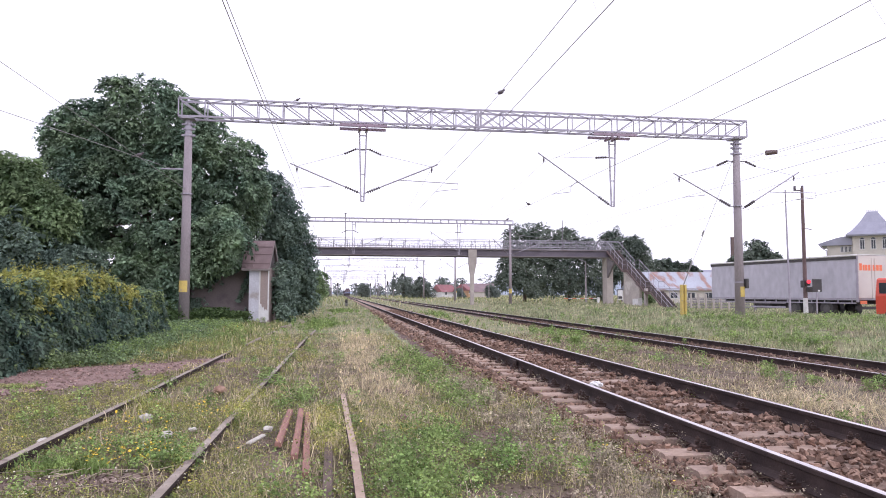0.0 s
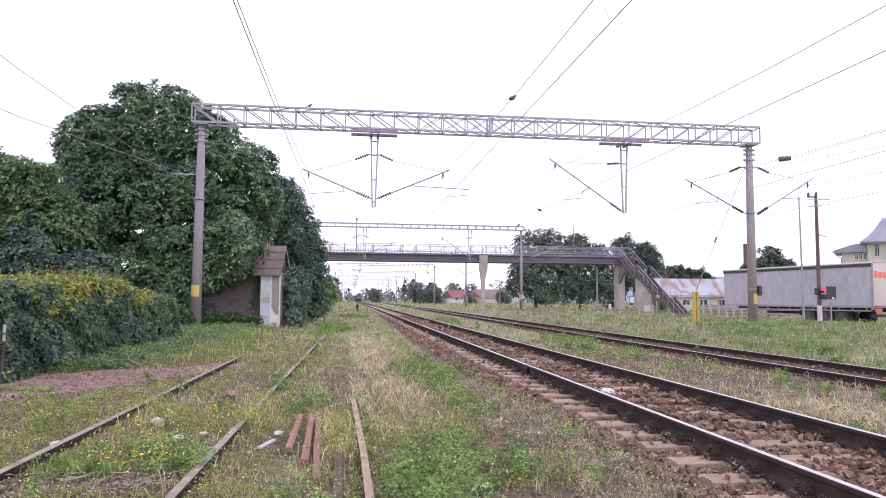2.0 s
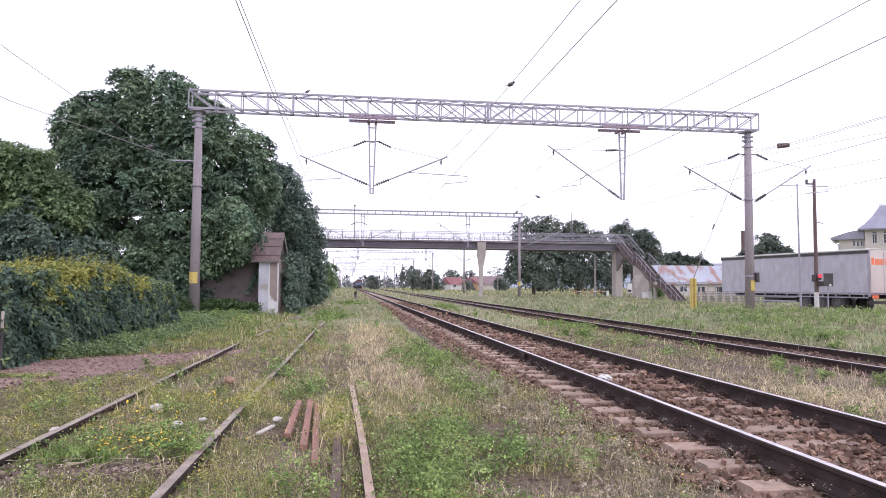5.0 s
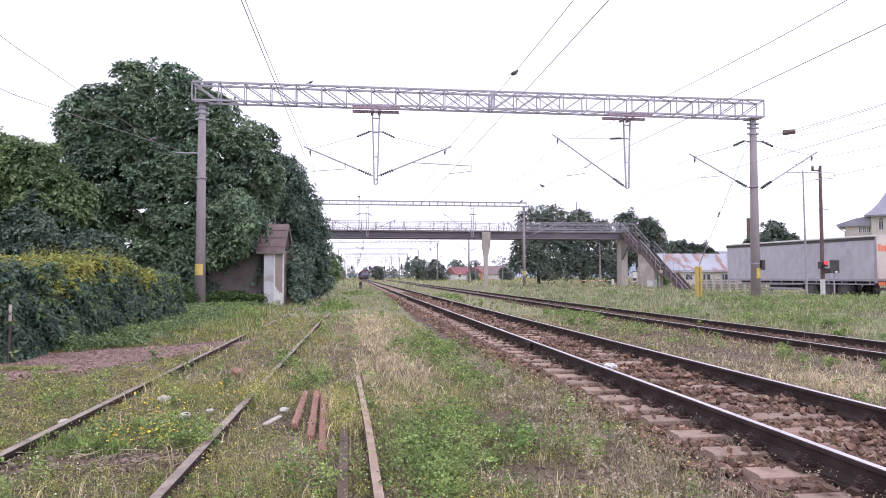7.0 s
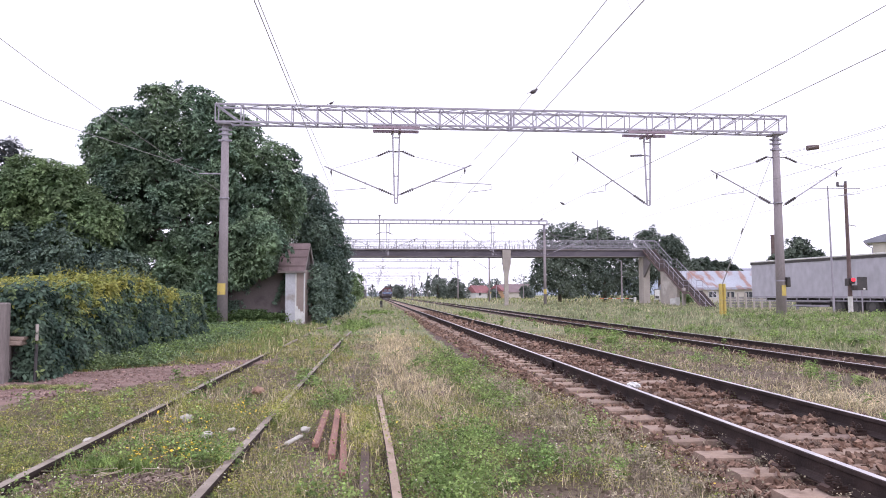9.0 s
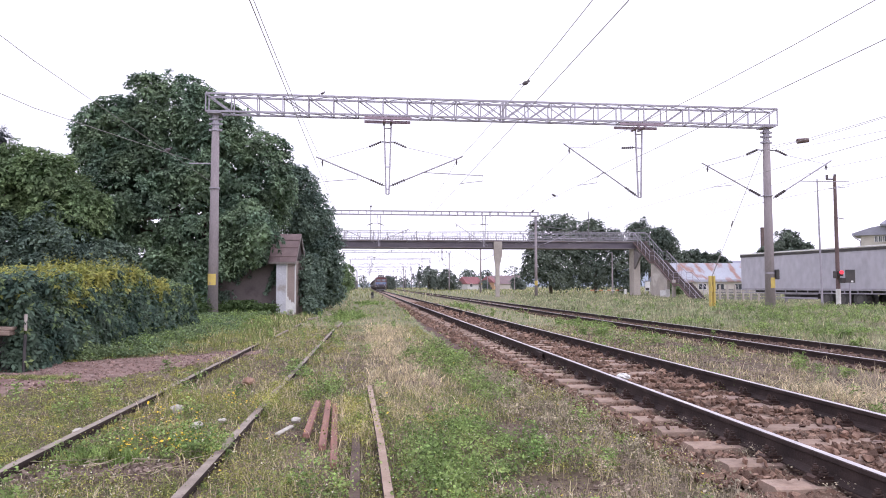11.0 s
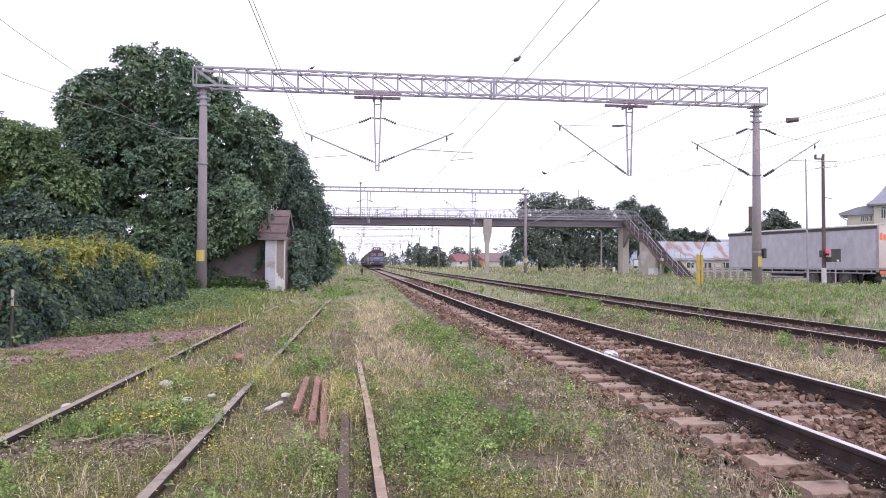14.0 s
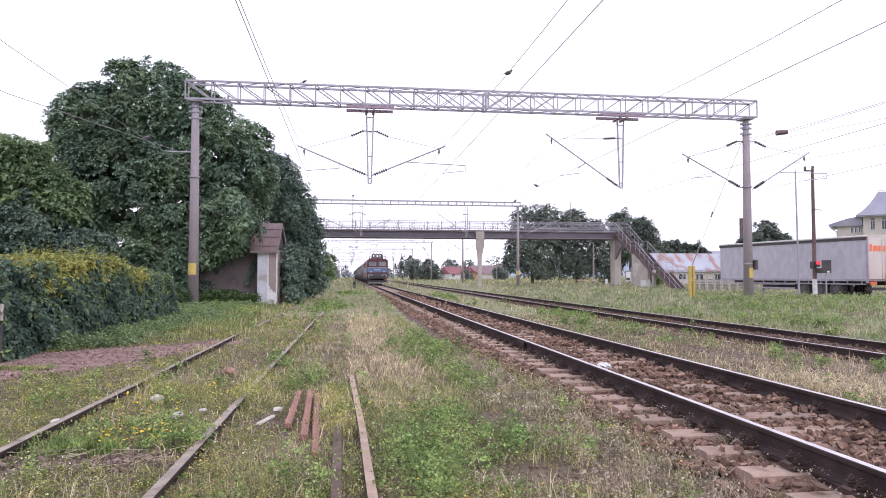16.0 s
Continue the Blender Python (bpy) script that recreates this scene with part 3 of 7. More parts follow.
# ---- footbridge ----
def footbridge():
    b = thing("footbridge", "concrete footbridge with steel railings over the tracks", "bridge", pose(0, 82, 0))
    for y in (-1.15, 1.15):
        part("girder", boxes([((13, y, 6.25), (41, 0.35, 0.72))]), M_DECK, b, "purple-grey main girder, darkened for the shade under the deck edge")
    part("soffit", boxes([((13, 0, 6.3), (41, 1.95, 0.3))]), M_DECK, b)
    part("deck", boxes([((13, 0, 6.69), (41.4, 3.0, 0.17))], 0.02), M_BRIDGE, b, "grey concrete deck slab with a lip")
    part("flange", boxes([((13, y, 5.9), (41, 0.5, 0.09)) for y in (-1.15, 1.15)]), M_BRIDGE, b, "paler bottom flange")
    panel = bmesh.new()
    for z in (7.28, 7.7):
        bar(panel, (-0.68, 0, z), (0.68, 0, z), 0.035)
    for x in (-0.68, 0.68):
        bar(panel, (x, 0, 7.28), (x, 0, 7.7), 0.04)
    panel = part("railing_panel", panel, M_GALV, b, "open rectangular railing frame")
    panel.location = (-6.67, -1.4, 0)
    post = part("railing_post", bar(bmesh.new(), (0, 0, 6.75), (0, 0, 7.84), 0.06), M_HANDRAIL, b)
    post.location = (-7.5, -1.4, 0)
    for y in (-1.4, 1.4):
        for k in range(25):
            for first, x in ((panel, -6.67), (post, -7.5)):
                if y > 0 or k:
                    o = new(first.name.split(".")[0], first.data)
                    o.parent, o.location = b, (x + 1.66 * k, y, 0)
        bm = bmesh.new()
        for z, w in ((7.82, 0.06), (7.2, 0.035), (6.98, 0.035)):
            bar(bm, (-7.5, y, z), (33.3, y, z), w)
        part("railing", bm, M_GALV, b, "grey steel railing")
        first = part("baluster", bar(bmesh.new(), (0, 0, 6.78), (0, 0, 7.2), 0.03), M_HANDRAIL, b)
        first.location = (-7.4, y, 0)
        for k in range(1, 135):
            o = new("baluster", first.data)
            o.parent, o.location = b, (-7.4 + 0.3 * k, y, 0)
    # splayed column between the tracks
    bm = bmesh.new()
    prism(bm, [(15.04, -0.6), (15.46, -0.6), (15.48, 3.6), (15.78, 5.1), (15.78, 6.62), (14.82, 6.62), (14.82, 5.1), (15.02, 3.6)], "y", -1.75, -1.36)
    part("column", bm, M_PIER, b, "pale concrete column splayed at the head")
    part("column", boxes([((32.32, -0.5, 2.75), (0.84, 1.4, 6.3))], 0.05), M_PIER, b, "pale concrete end pier")
    part("bracket", prism(bmesh.new(), [(-1.2, 5.85), (-3.2, 5.1), (-3.2, 4.95), (-1.2, 3.4)], "x", 31.95, 32.15), M_BRIDGE, b, "stained concrete bracket under the stair")
    bm = prism(bmesh.new(), [(-6.2, -0.3), (-6.2, 4.1), (-6.6, 4.1), (-10.4, 2.05), (-10.4, -0.3)], "x", 31.95, 32.25)
    part("column", bm, M_PIER, b, "pale concrete stair pier with a sloping top")
    part("column", boxes([((32.0, -11.9, 0.9), (0.3, 0.35, 2.3))], 0.03), M_PIER, b, "slim concrete stair post")
    part("peeled_patch", boxes([((32.0, -10.42, 0.55), (0.5, 0.03, 1.0)), ((31.94, -9.4, 0.5), (0.02, 1.6, 0.9))]), M_WHITE, b, "white patch of peeled render")
    # stair in three flights with two landings, down towards the near side
    st = thing("stair", "", "")
    st.parent = b
    x0, x1 = 31.85, 33.3
    y, z, line = -1.5, 6.78, []
    for flight in range(3):
        line.append((y, z))
        for k in range(14):
            tread = part("step", boxes([(((x0 + x1) / 2, y - 0.165, z - 0.2), (x1 - x0, 0.34, 0.05)), (((x0 + x1) / 2, y - 0.335, z - 0.215), (x1 - x0, 0.03, 0.08))]), M_STAIR, st)
            # dark sheets stand in for the shaded gaps between treads
            part("riser", boxes([(((x0 + x1) / 2, y - 0.03, z - 0.1), (x1 - x0 - 0.02, 0.02, 0.15))]), M_SHADEFILL, tread, "dark sheet for the shaded gap between the treads")
            y, z = y - 0.335, z - 0.18
        line.append((y, z))
        if flight < 2:
            part("landing", boxes([(((x0 + x1) / 2, y - 0.65, z - 0.03), (x1 - x0, 1.3, 0.08))]), M_STAIR, st)
            y -= 1.3
    for x in (x0, x1):
        bm, rl = bmesh.new(), bmesh.new()
        for (ya, za), (yb, zb) in zip(line, line[1:]):
            prism(bm, [(ya, za - 0.12), (yb, zb - 0.12), (yb, zb - 0.32), (ya, za - 0.32)], "x", x - 0.05, x + 0.05)
            bar(rl, (x, ya, za + 1.05), (x, yb, zb + 1.05), 0.045)
            bar(rl, (x, ya, za + 0.55), (x, yb, zb + 0.55), 0.022)
            n = 4 if za != zb else 1
            for k in range(n):
                f = k / n
                bar(rl, (x, ya + (yb - ya) * f, za + (zb - za) * f), (x, ya + (yb - ya) * f, za + (zb - za) * f + 1.05), 0.03)
        part("stringer", bm, M_STAIR, st)
        part("handrail", rl, M_GALV, st, "pale steel handrail")
    bm = tube(bmesh.new(), (26.3, -1.5, 6.75), (26.3, -1.5, 10.3), 0.05)
    part("lamp_pole", bm, M_HANDRAIL, b)
    bm = tube(bmesh.new(), (0.5, -1.5, 6.75), (0.5, -1.5, 10.6), 0.05)
    box(bm, (0.5, -1.7, 10.6), (0.25, 0.55, 0.12))
    part("lamp_pole", bm, M_HANDRAIL, b, "thin lamp post with a small head")


footbridge()

# ---- hut behind the hedge ----
def hut():
    h = thing("trackside_hut", "small plastered trackside hut with a rusted sheet roof and peeling limewash", "hut", pose(-3.86, 36.49, -0.1, 0, 0, -8))
    y0 = -0.9
    part("wall", boxes([((0, 0, 1.4), (1.0, 1.8, 2.8))], 0.02), M_PLASTER, h)
    part("limewash_panel", boxes([((-0.24, y0 - 0.012, 1.45), (0.5, 0.022, 2.62))]), M_LIME, h, "bluish white limewashed panel")
    for x in (0.035, 0.47):
        part("corner_strip", boxes([((x, y0 - 0.014, 1.5), (0.06, 0.03, 2.6))]), M_WHITE, h, "white painted strip")
    bm = prism(bmesh.new(), [(0.06, 0.1), (0.44, 0.1), (0.44, 0.62), (0.36, 0.75), (0.3, 0.66), (0.24, 0.86), (0.17, 0.8), (0.12, 1.0), (0.06, 0.98)], "y", y0 - 0.018, y0 - 0.004)
    part("peeled_patch", bm, M_WHITE, h, "pale patch of peeled plaster")
    # roof of two bowed slopes
    curve = [(-1.08 * (1 - f), 2.74 + 1.46 * (f + 0.06 * math.sin(math.pi * f))) for f in np.linspace(0, 1, 8)]
    line = curve + [(-a, b) for a, b in curve[-2::-1]]
    bm = bmesh.new()
    prism(bm, line + [(a, b - 0.06) for a, b in line[::-1]], "x", -0.85, 0.54)
    roof = part("roof", bm, M_HUTROOF, h, "rust-brown sheet metal gable roof")
    for a, b in curve[1:-1:2]:
        part("seam", boxes([((-0.15, a - 0.01, b + 0.012), (1.36, 0.03, 0.03))]), M_HUTROOF, roof)
    bm = bmesh.new()
    for (a, b), (c, d) in zip(curve, curve[1:]):
        bar(bm, (-0.28, a, b + 0.01), (-0.28, c, d + 0.01), 0.03)
    part("seam", bm, M_HUTROOF, roof)
    part("eave_board", boxes([((-0.15, -1.07, 2.68), (1.36, 0.04, 0.09))]), M_GREYWOOD, h)
    for s in (-1, 1):
        bm = bmesh.new()
        bar(bm, (0.52, s * 1.08, 2.66), (0.52, 0, 4.12), 0.05, 0.1)
        part("barge_board", bm, M_GREYWOOD, h, "weathered grey barge board")
    # solid dark piece stands in for the shade of the open gable
    part("gable", prism(bmesh.new(), [(-0.88, 2.8), (0.88, 2.8), (0, 4.05)], "x", -0.6, 0.42), M_SHADEFILL, h, "dark fill for the shaded open gable")
    w = thing("garden_wall", "grey-brown stained plaster wall, darkened for tree shade, overgrown with creeper beside the hut", "wall", pose(-6.6, 36.75, -0.1))
    part("wall", boxes([((0, 0, 1.4), (4.3, 0.25, 2.8))], 0.02), M_SHADEWALL, w)
    part("coping", boxes([((0, 0, 2.84), (4.4, 0.36, 0.08))], 0.02), M_SHADEWALL, w)


hut()

# ---- leaves ----
RNG = np.random.default_rng(7)


def leaf_arrays(p, size, up=0.35, fold=0.25, flat=0.9, face=None):
    """Folded four-cornered leaves at points p: vertices and triangles (two a leaf). up: how far the tips droop;
    flat: how much the blades lie level; face: the way they turn their upper side."""
    n = len(p)
    size = np.broadcast_to(np.asarray(size, float), (n,)) * RNG.uniform(0.65, 1.35, n)
    nn = RNG.normal(size=(n, 3)) * np.array((1, 1, 0.6))
    nn[:, 2] = np.abs(nn[:, 2]) + flat
    if face is not None:
        nn = nn * 0.55 + face * 1.1
    nn /= np.linalg.norm(nn, axis=1)[:, None]
    d = RNG.normal(size=(n, 3))
    d[:, 2] -= up
    d -= nn * (d * nn).sum(1)[:, None]
    d /= np.linalg.norm(d, axis=1)[:, None] + 1e-9
    s = np.cross(nn, d)
    a, w, q = size[:, None], size[:, None] * 0.3, size[:, None] * fold * 0.3
    tip, base = p + d * a * 0.5, p - d * a * 0.5
    l, r = p + s * w + nn * q - d * a * 0.08, p - s * w + nn * q - d * a * 0.08
    v = np.stack([base, l, tip, r], 1).reshape(-1, 3)
    i = np.arange(n)[:, None] * 4
    return v, np.concatenate([i + np.array([[0, 1, 2]]), i + np.array([[0, 2, 3]])], 1).reshape(-1, 3)


def blade_arrays(p, axis, up, size, width=0.3, fold=0.25):
    """Folded leaves from points p along axis, with their upper side towards up."""
    axis = axis / (np.linalg.norm(axis, axis=1)[:, None] + 1e-9)
    up = up - axis * (up * axis).sum(1)[:, None]
    up = up / (np.linalg.norm(up, axis=1)[:, None] + 1e-9)
    s, a = np.cross(up, axis), size[:, None]
    mid = p + axis * a * 0.42
    v = np.stack([p, mid + s * a * width + up * a * fold * 0.3, p + axis * a, mid - s * a * width + up * a * fold * 0.3], 1).reshape(-1, 3)
    i = np.arange(len(p))[:, None] * 4
    return v, np.concatenate([i + np.array([[0, 1, 2]]), i + np.array([[0, 2, 3]])], 1).reshape(-1, 3)


def sprays(c, n, stalks, length, leaf, pairs=3, droop=0.5, width=0.3, open_out=0.4, loose=0.2):
    """Rosettes at points c turned towards n: each of some arching stalks with leaflets in pairs and one at the tip."""
    k = len(c)
    n = n / np.linalg.norm(n, axis=1)[:, None]
    t1 = np.cross(n, np.array((0.31, 0.17, 0.93)))
    t1 /= np.linalg.norm(t1, axis=1)[:, None] + 1e-9
    t2 = np.cross(n, t1)
    a = (np.arange(stalks)[None] + RNG.uniform(-0.3, 0.3, (k, stalks))) * 6.283 / stalks + RNG.uniform(0, 6.28, (k, 1))
    way = t1[:, None] * np.cos(a)[..., None] + t2[:, None] * np.sin(a)[..., None] + n[:, None] * RNG.uniform(0.0, 2 * open_out, (k, stalks, 1))
    way = (way / np.linalg.norm(way, axis=2)[..., None]).reshape(-1, 3)
    nn, cc = np.repeat(n, stalks, 0), np.repeat(c, stalks, 0)
    down = np.array((0, 0, -1.0))
    big = np.repeat(RNG.uniform(0.75, 1.3, k), stalks)
    ln = (length * RNG.uniform(0.7, 1.2, len(way)) * big)[:, None]
    out = []
    for u, sides in [(0.35 + 0.55 * j / max(pairs - 1, 1), (-1, 1)) for j in range(pairs)] + [(1.0 if pairs else 0.25, (0,))]:
        p = cc + way * ln * u + down * droop * ln * u * u
        tan = way + down * 2 * droop * u
        up = nn * 0.5 + np.array((0, 0, 0.55)) + RNG.normal(0, loose, tan.shape)
        side = np.cross(up, tan)
        side /= np.linalg.norm(side, axis=1)[:, None] + 1e-9
        for q in sides:
            axis = tan * (0.5 if q else 1.0) + side * q * 0.85 + down * 0.3 + RNG.normal(0, loose, tan.shape)
            out.append(blade_arrays(p, axis, up, leaf * big * RNG.uniform(0.75, 1.25, len(p)), width))
    base, vs, fs = 0, [], []
    for v, f in out:
        vs.append(v)
        fs.append(f + base)
        base += len(v)
    return np.concatenate(vs), np.concatenate(fs)


def bumpy(lobes, bumps):
    """Each ellipsoid with smaller ones budding out of it, as boughs do."""
    out = []
    for x, y, z, rx, ry, rz in lobes:
        out.append((x, y, z, rx * 0.86, ry * 0.86, rz * 0.86))
        for k in range(bumps):
            d = RNG.normal(size=3)
            d /= np.linalg.norm(d)
            f = RNG.uniform(0.32, 0.5)
            out.append((x + d[0] * rx * 0.68, y + d[1] * ry * 0.68, z + d[2] * rz * 0.68, rx * f, ry * f, rz * f * 0.85))
    return out


def crown_points(lobes, clumps, rough=0.12):
    """Places over the outer skins of ellipsoids (x, y, z, rx, ry, rz), and the ways out of them."""
    a = np.array(lobes)
    area = (a[:, 3] * a[:, 4] * a[:, 5]) ** 0.667
    pick = RNG.choice(len(a), clumps * 3, p=area / area.sum())
    d = RNG.normal(size=(clumps * 3, 3))
    d /= np.linalg.norm(d, axis=1)[:, None]
    c = a[pick, :3] + d * a[pick, 3:] * (0.98 - np.abs(RNG.normal(0, rough, clumps * 3)))[:, None]
    deep = np.min(np.linalg.norm((c[:, None] - a[None, :, :3]) / a[None, :, 3:], axis=2) + 9.0 * (np.arange(len(a))[None] == pick[:, None]), axis=1)
    ok = np.flatnonzero(deep > 0.8)[:clumps]
    return c[ok], d[ok]


def inner_points(lobes, count):
    """Places for the shaded leaves inside the crown."""
    out = []
    for x, y, z, rx, ry, rz in lobes:
        d = RNG.normal(size=(count, 3))
        d /= np.linalg.norm(d, axis=1)[:, None]
        out.append(np.array((x, y, z)) + d * np.array((rx, ry, rz)) * RNG.uniform(0.35, 0.78, count)[:, None])
    return np.concatenate(out)


def tree(label, lobes, clumps, stalks, pairs, leaf, spread_r, material, base, trunk_r=0.22, rough=0.12, group="", fill=0, bumps=7, width=0.3):
    t = thing("tree", label, "tree", group=group)
    bm = bmesh.new()
    bx, by = base
    bz = float(ground_z(bx, by)) - 0.1
    top = max(l[2] for l in lobes)
    fork = bz + (top - bz) * 0.45
    tube(bm, (bx, by, bz), (bx, by, fork), trunk_r, trunk_r * 0.7, 10)
    for x, y, z, rx, ry, rz in lobes:
        m = Vector((bx, by, fork)).lerp(Vector((x, y, z)), 0.5) + Vector((0, 0, 0.2))
        tube(bm, (bx, by, fork - 0.3), m, trunk_r * 0.5, trunk_r * 0.35, 7)
        tube(bm, m, (x, y, z), trunk_r * 0.35, trunk_r * 0.2, 6)
        for k in range(3):
            a = RNG.uniform(0, 6.28)
            tube(bm, (x, y, z), (x + math.cos(a) * rx * 0.75, y + math.sin(a) * ry * 0.75, z + rz * RNG.uniform(-0.3, 0.6)), trunk_r * 0.2, trunk_r * 0.06, 5)
    part("trunk", bm, M_BARK, t)
    c, out = crown_points(bumpy(lobes, bumps), clumps, rough)
    q = inner_points(lobes, fill or clumps * 4 // len(lobes))
    v, f = sprays(c, out * 0.8 + np.array((0, 0, 0.45)), stalks, spread_r, leaf, pairs, 0.35, width, 0.6, 0.3)
    # leading twigs that stand out of the crown
    pick = RNG.choice(len(c), max(len(c) // 9, 4))
    step = (out[pick] * 0.6 + np.array((0, 0, 0.55)) + RNG.normal(0, 0.2, (len(pick), 3))) * spread_r
    tw = np.concatenate([c[pick] + step * k for k in (0.3, 0.6, 0.85)])
    vt, ft = sprays(tw, np.tile(step, (3, 1)), 4, spread_r * 0.55, leaf, 2, 0.3, width, 0.8, 0.3)
    v, f = np.concatenate([v, vt]), np.concatenate([f, ft + len(v)])
    v2, f2 = leaf_arrays(q, leaf * 2.2, flat=0.2)
    v, f = np.concatenate([v, v2]), np.concatenate([f, f2 + len(v)])
    v[:, 2] = np.maximum(v[:, 2], ground_z(v[:, 0], v[:, 1]) + 0.02)
    mesh_object("crown", v, f, material, t)
    return t


def make_trees():
    tree("tall dense walnut tree behind the hedge", [(-5.1, 34.8, 3.9, 0.75, 0.5, 0.7), (-5.6, 35.5, 3.3, 0.65, 0.6, 0.9), (-6.0, 36.0, 4.5, 1.3, 1.2, 1.6), (-6.9, 35.6, 2.9, 0.9, 0.6, 0.95), (-8.3, 36.0, 2.0, 1.1, 0.8, 1.6), (-9.9, 36.0, 1.5, 1.6, 1.0, 1.5)] + [(-13.0, 39.5, 8.7, 3.0, 3.0, 2.9), (-8.3, 39.5, 9.2, 3.0, 2.8, 3.1), (-13.8, 39.0, 6.2, 2.7, 2.8, 3.0),
         (-5.9, 39.2, 7.6, 2.2, 2.3, 2.9), (-10.0, 38.2, 5.2, 4.4, 2.6, 3.2), (-6.2, 38.6, 4.0, 1.7, 1.7, 2.2), (-14.6, 38.5, 3.6, 2.0, 2.0, 2.6), (-10.4, 39.4, 11.0, 3.0, 2.6, 2.35), (-7.8, 39.2, 9.9, 1.6, 1.6, 1.4), (-13.6, 39.2, 10.0, 2.2, 1.8, 1.9), (-9.5, 38.2, 7.0, 2.4, 1.2, 2.0), (-11.5, 38.0, 7.5, 2.0, 1.2, 2.0), (-9.2, 38.0, 2.2, 4.6, 1.6, 1.7), (-9.2, 38.6, 4.2, 2.6, 1.2, 1.5)],
         3000, 7, 3, 0.17, 0.38, M_WALNUT, (-9.8, 39.8), 0.35, 0.2, fill=850, width=0.27)
    tree("light green tree at the yard edge", [(-18.0, 34, 5.3, 1.6, 1.4, 2.3), (-15.9, 34.2, 6.6, 1.4, 1.2, 1.5), (-16.4, 33.5, 5.6, 1.4, 1.2, 1.6), (-14.4, 33.5, 6.2, 1.4, 1.3, 1.5), (-14.4, 33.5, 4.8, 1.5, 1.4, 2.0), (-12.8, 33.4, 5.0, 1.2, 1.2, 1.4)],
         750, 7, 3, 0.16, 0.36, M_LIGHTLEAF, (-16.0, 33.8), 0.2, 0.2, width=0.26)
    tree("dark leafy thicket behind the hedge", [(-16.6, 33.2, 3.3, 1.7, 1.5, 1.7), (-13.8, 32.6, 3.3, 1.8, 1.4, 1.8), (-15.2, 32.8, 2.0, 2.6, 1.4, 1.8), (-18.6, 33.2, 2.6, 1.6, 1.4, 1.8), (-11.6, 32.8, 2.2, 1.6, 1.2, 1.7)],
         620, 7, 3, 0.15, 0.34, M_DARKLEAF, (-15.2, 33.2), 0.12, 0.22, width=0.26)
    tree("tall dark conifer behind the garden", [(-22.0, 44, 9.9, 0.8, 0.9, 1.3), (-22.2, 44, 8.4, 1.3, 1.3, 1.2), (-21.6, 44, 6.6, 1.7, 1.4, 1.5), (-21.9, 44, 3.8, 2.2, 2, 2.6)], 250, 9, 4, 0.14, 0.4, M_CONIFER, (-22.8, 44), 0.25, width=0.12)
    tree("dark tree leaning over the hut", [(-4.9, 47, 7.3, 1.7, 1.8, 2.6), (-3.6, 47, 5.6, 1.7, 1.8, 2.6), (-3.2, 46.5, 3.2, 1.6, 1.7, 2.6), (-6.4, 47, 4.5, 2.5, 2, 4.0), (-2.9, 47, 1.7, 1.2, 1.6, 1.8)],
         950, 7, 3, 0.16, 0.4, M_DARKLEAF, (-4.4, 47), 0.2, rough=0.24, width=0.26)
    tree("dark leafy bush against the side of the hut", [(-2.98, 36.2, 1.5, 0.34, 0.6, 1.4), (-2.8, 37.4, 2.0, 0.5, 0.8, 1.3), (-2.8, 35.9, 0.4, 0.4, 0.4, 0.5)], 170, 6, 2, 0.13, 0.24, M_DARKLEAF, (-2.85, 37.0), 0.05, bumps=4)
    tree("yellow-green shrub under the stair", [(36.6, 80, 1.3, 0.8, 0.8, 0.9), (37.2, 80.3, 0.9, 0.7, 0.7, 0.8)], 60, 6, 2, 0.16, 0.25, M_LIGHTLEAF, (36.8, 80.1), 0.05, bumps=4)
    for x, y, s in ((-2.7, 58, 1.8), (-2.9, 66, 2.1), (-2.9, 76, 2.0), (-3.6, 90, 2.2), (-4.2, 110, 2.4), (-5.2, 140, 2.6), (-6.0, 175, 3.0)):
        tree("bushy green shrub along the siding", [(x, y, s, s * 0.8, s * 0.9, s), (x - s, y + 1, s * 1.3, s, s, s * 1.2)], 110, 6, 2, 0.2, 0.3, M_LIGHTLEAF, (x - 0.3, y), 0.08, group="trackside shrubs")
    for lobes, b in (([(28.2, 108, 9.5, 3.2, 3, 3.4), (31.5, 108, 9.8, 2.6, 3, 3.2), (26.6, 107, 5.0, 2.6, 2.6, 3.6), (30, 106.5, 4.2, 4.4, 2.4, 3.6)], (29, 108)),
                     ([(36.3, 110, 10.2, 2.2, 2.4, 2.8), (39.5, 110, 8.5, 2.4, 2.4, 2.6), (36, 108.5, 5.0, 4.2, 2.4, 4.0), (34.0, 109, 8.0, 1.8, 2, 2.2)], (37, 110)),
                     ([(42.8, 106, 9.8, 2.0, 2.2, 2.4), (46.4, 106, 8.8, 2.2, 2.2, 2.4), (44.2, 106, 6.2, 3.0, 2.4, 3.0), (41.0, 107, 4.2, 3.0, 2.4, 3.6), (47.8, 106, 6.6, 1.6, 1.8, 2.0)], (44.5, 106))):
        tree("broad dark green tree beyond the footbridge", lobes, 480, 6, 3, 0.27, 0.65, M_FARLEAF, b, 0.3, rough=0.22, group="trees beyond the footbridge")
    tree("rounded green tree behind the truck", [(64.0, 100, 7.2, 2.4, 2.2, 2.4), (61, 100, 5.6, 2.2, 2, 2.4), (66.5, 100, 5.8, 2.0, 2, 2.2)], 260, 6, 2, 0.36, 0.5, M_FARLEAF, (63.5, 100), 0.25)
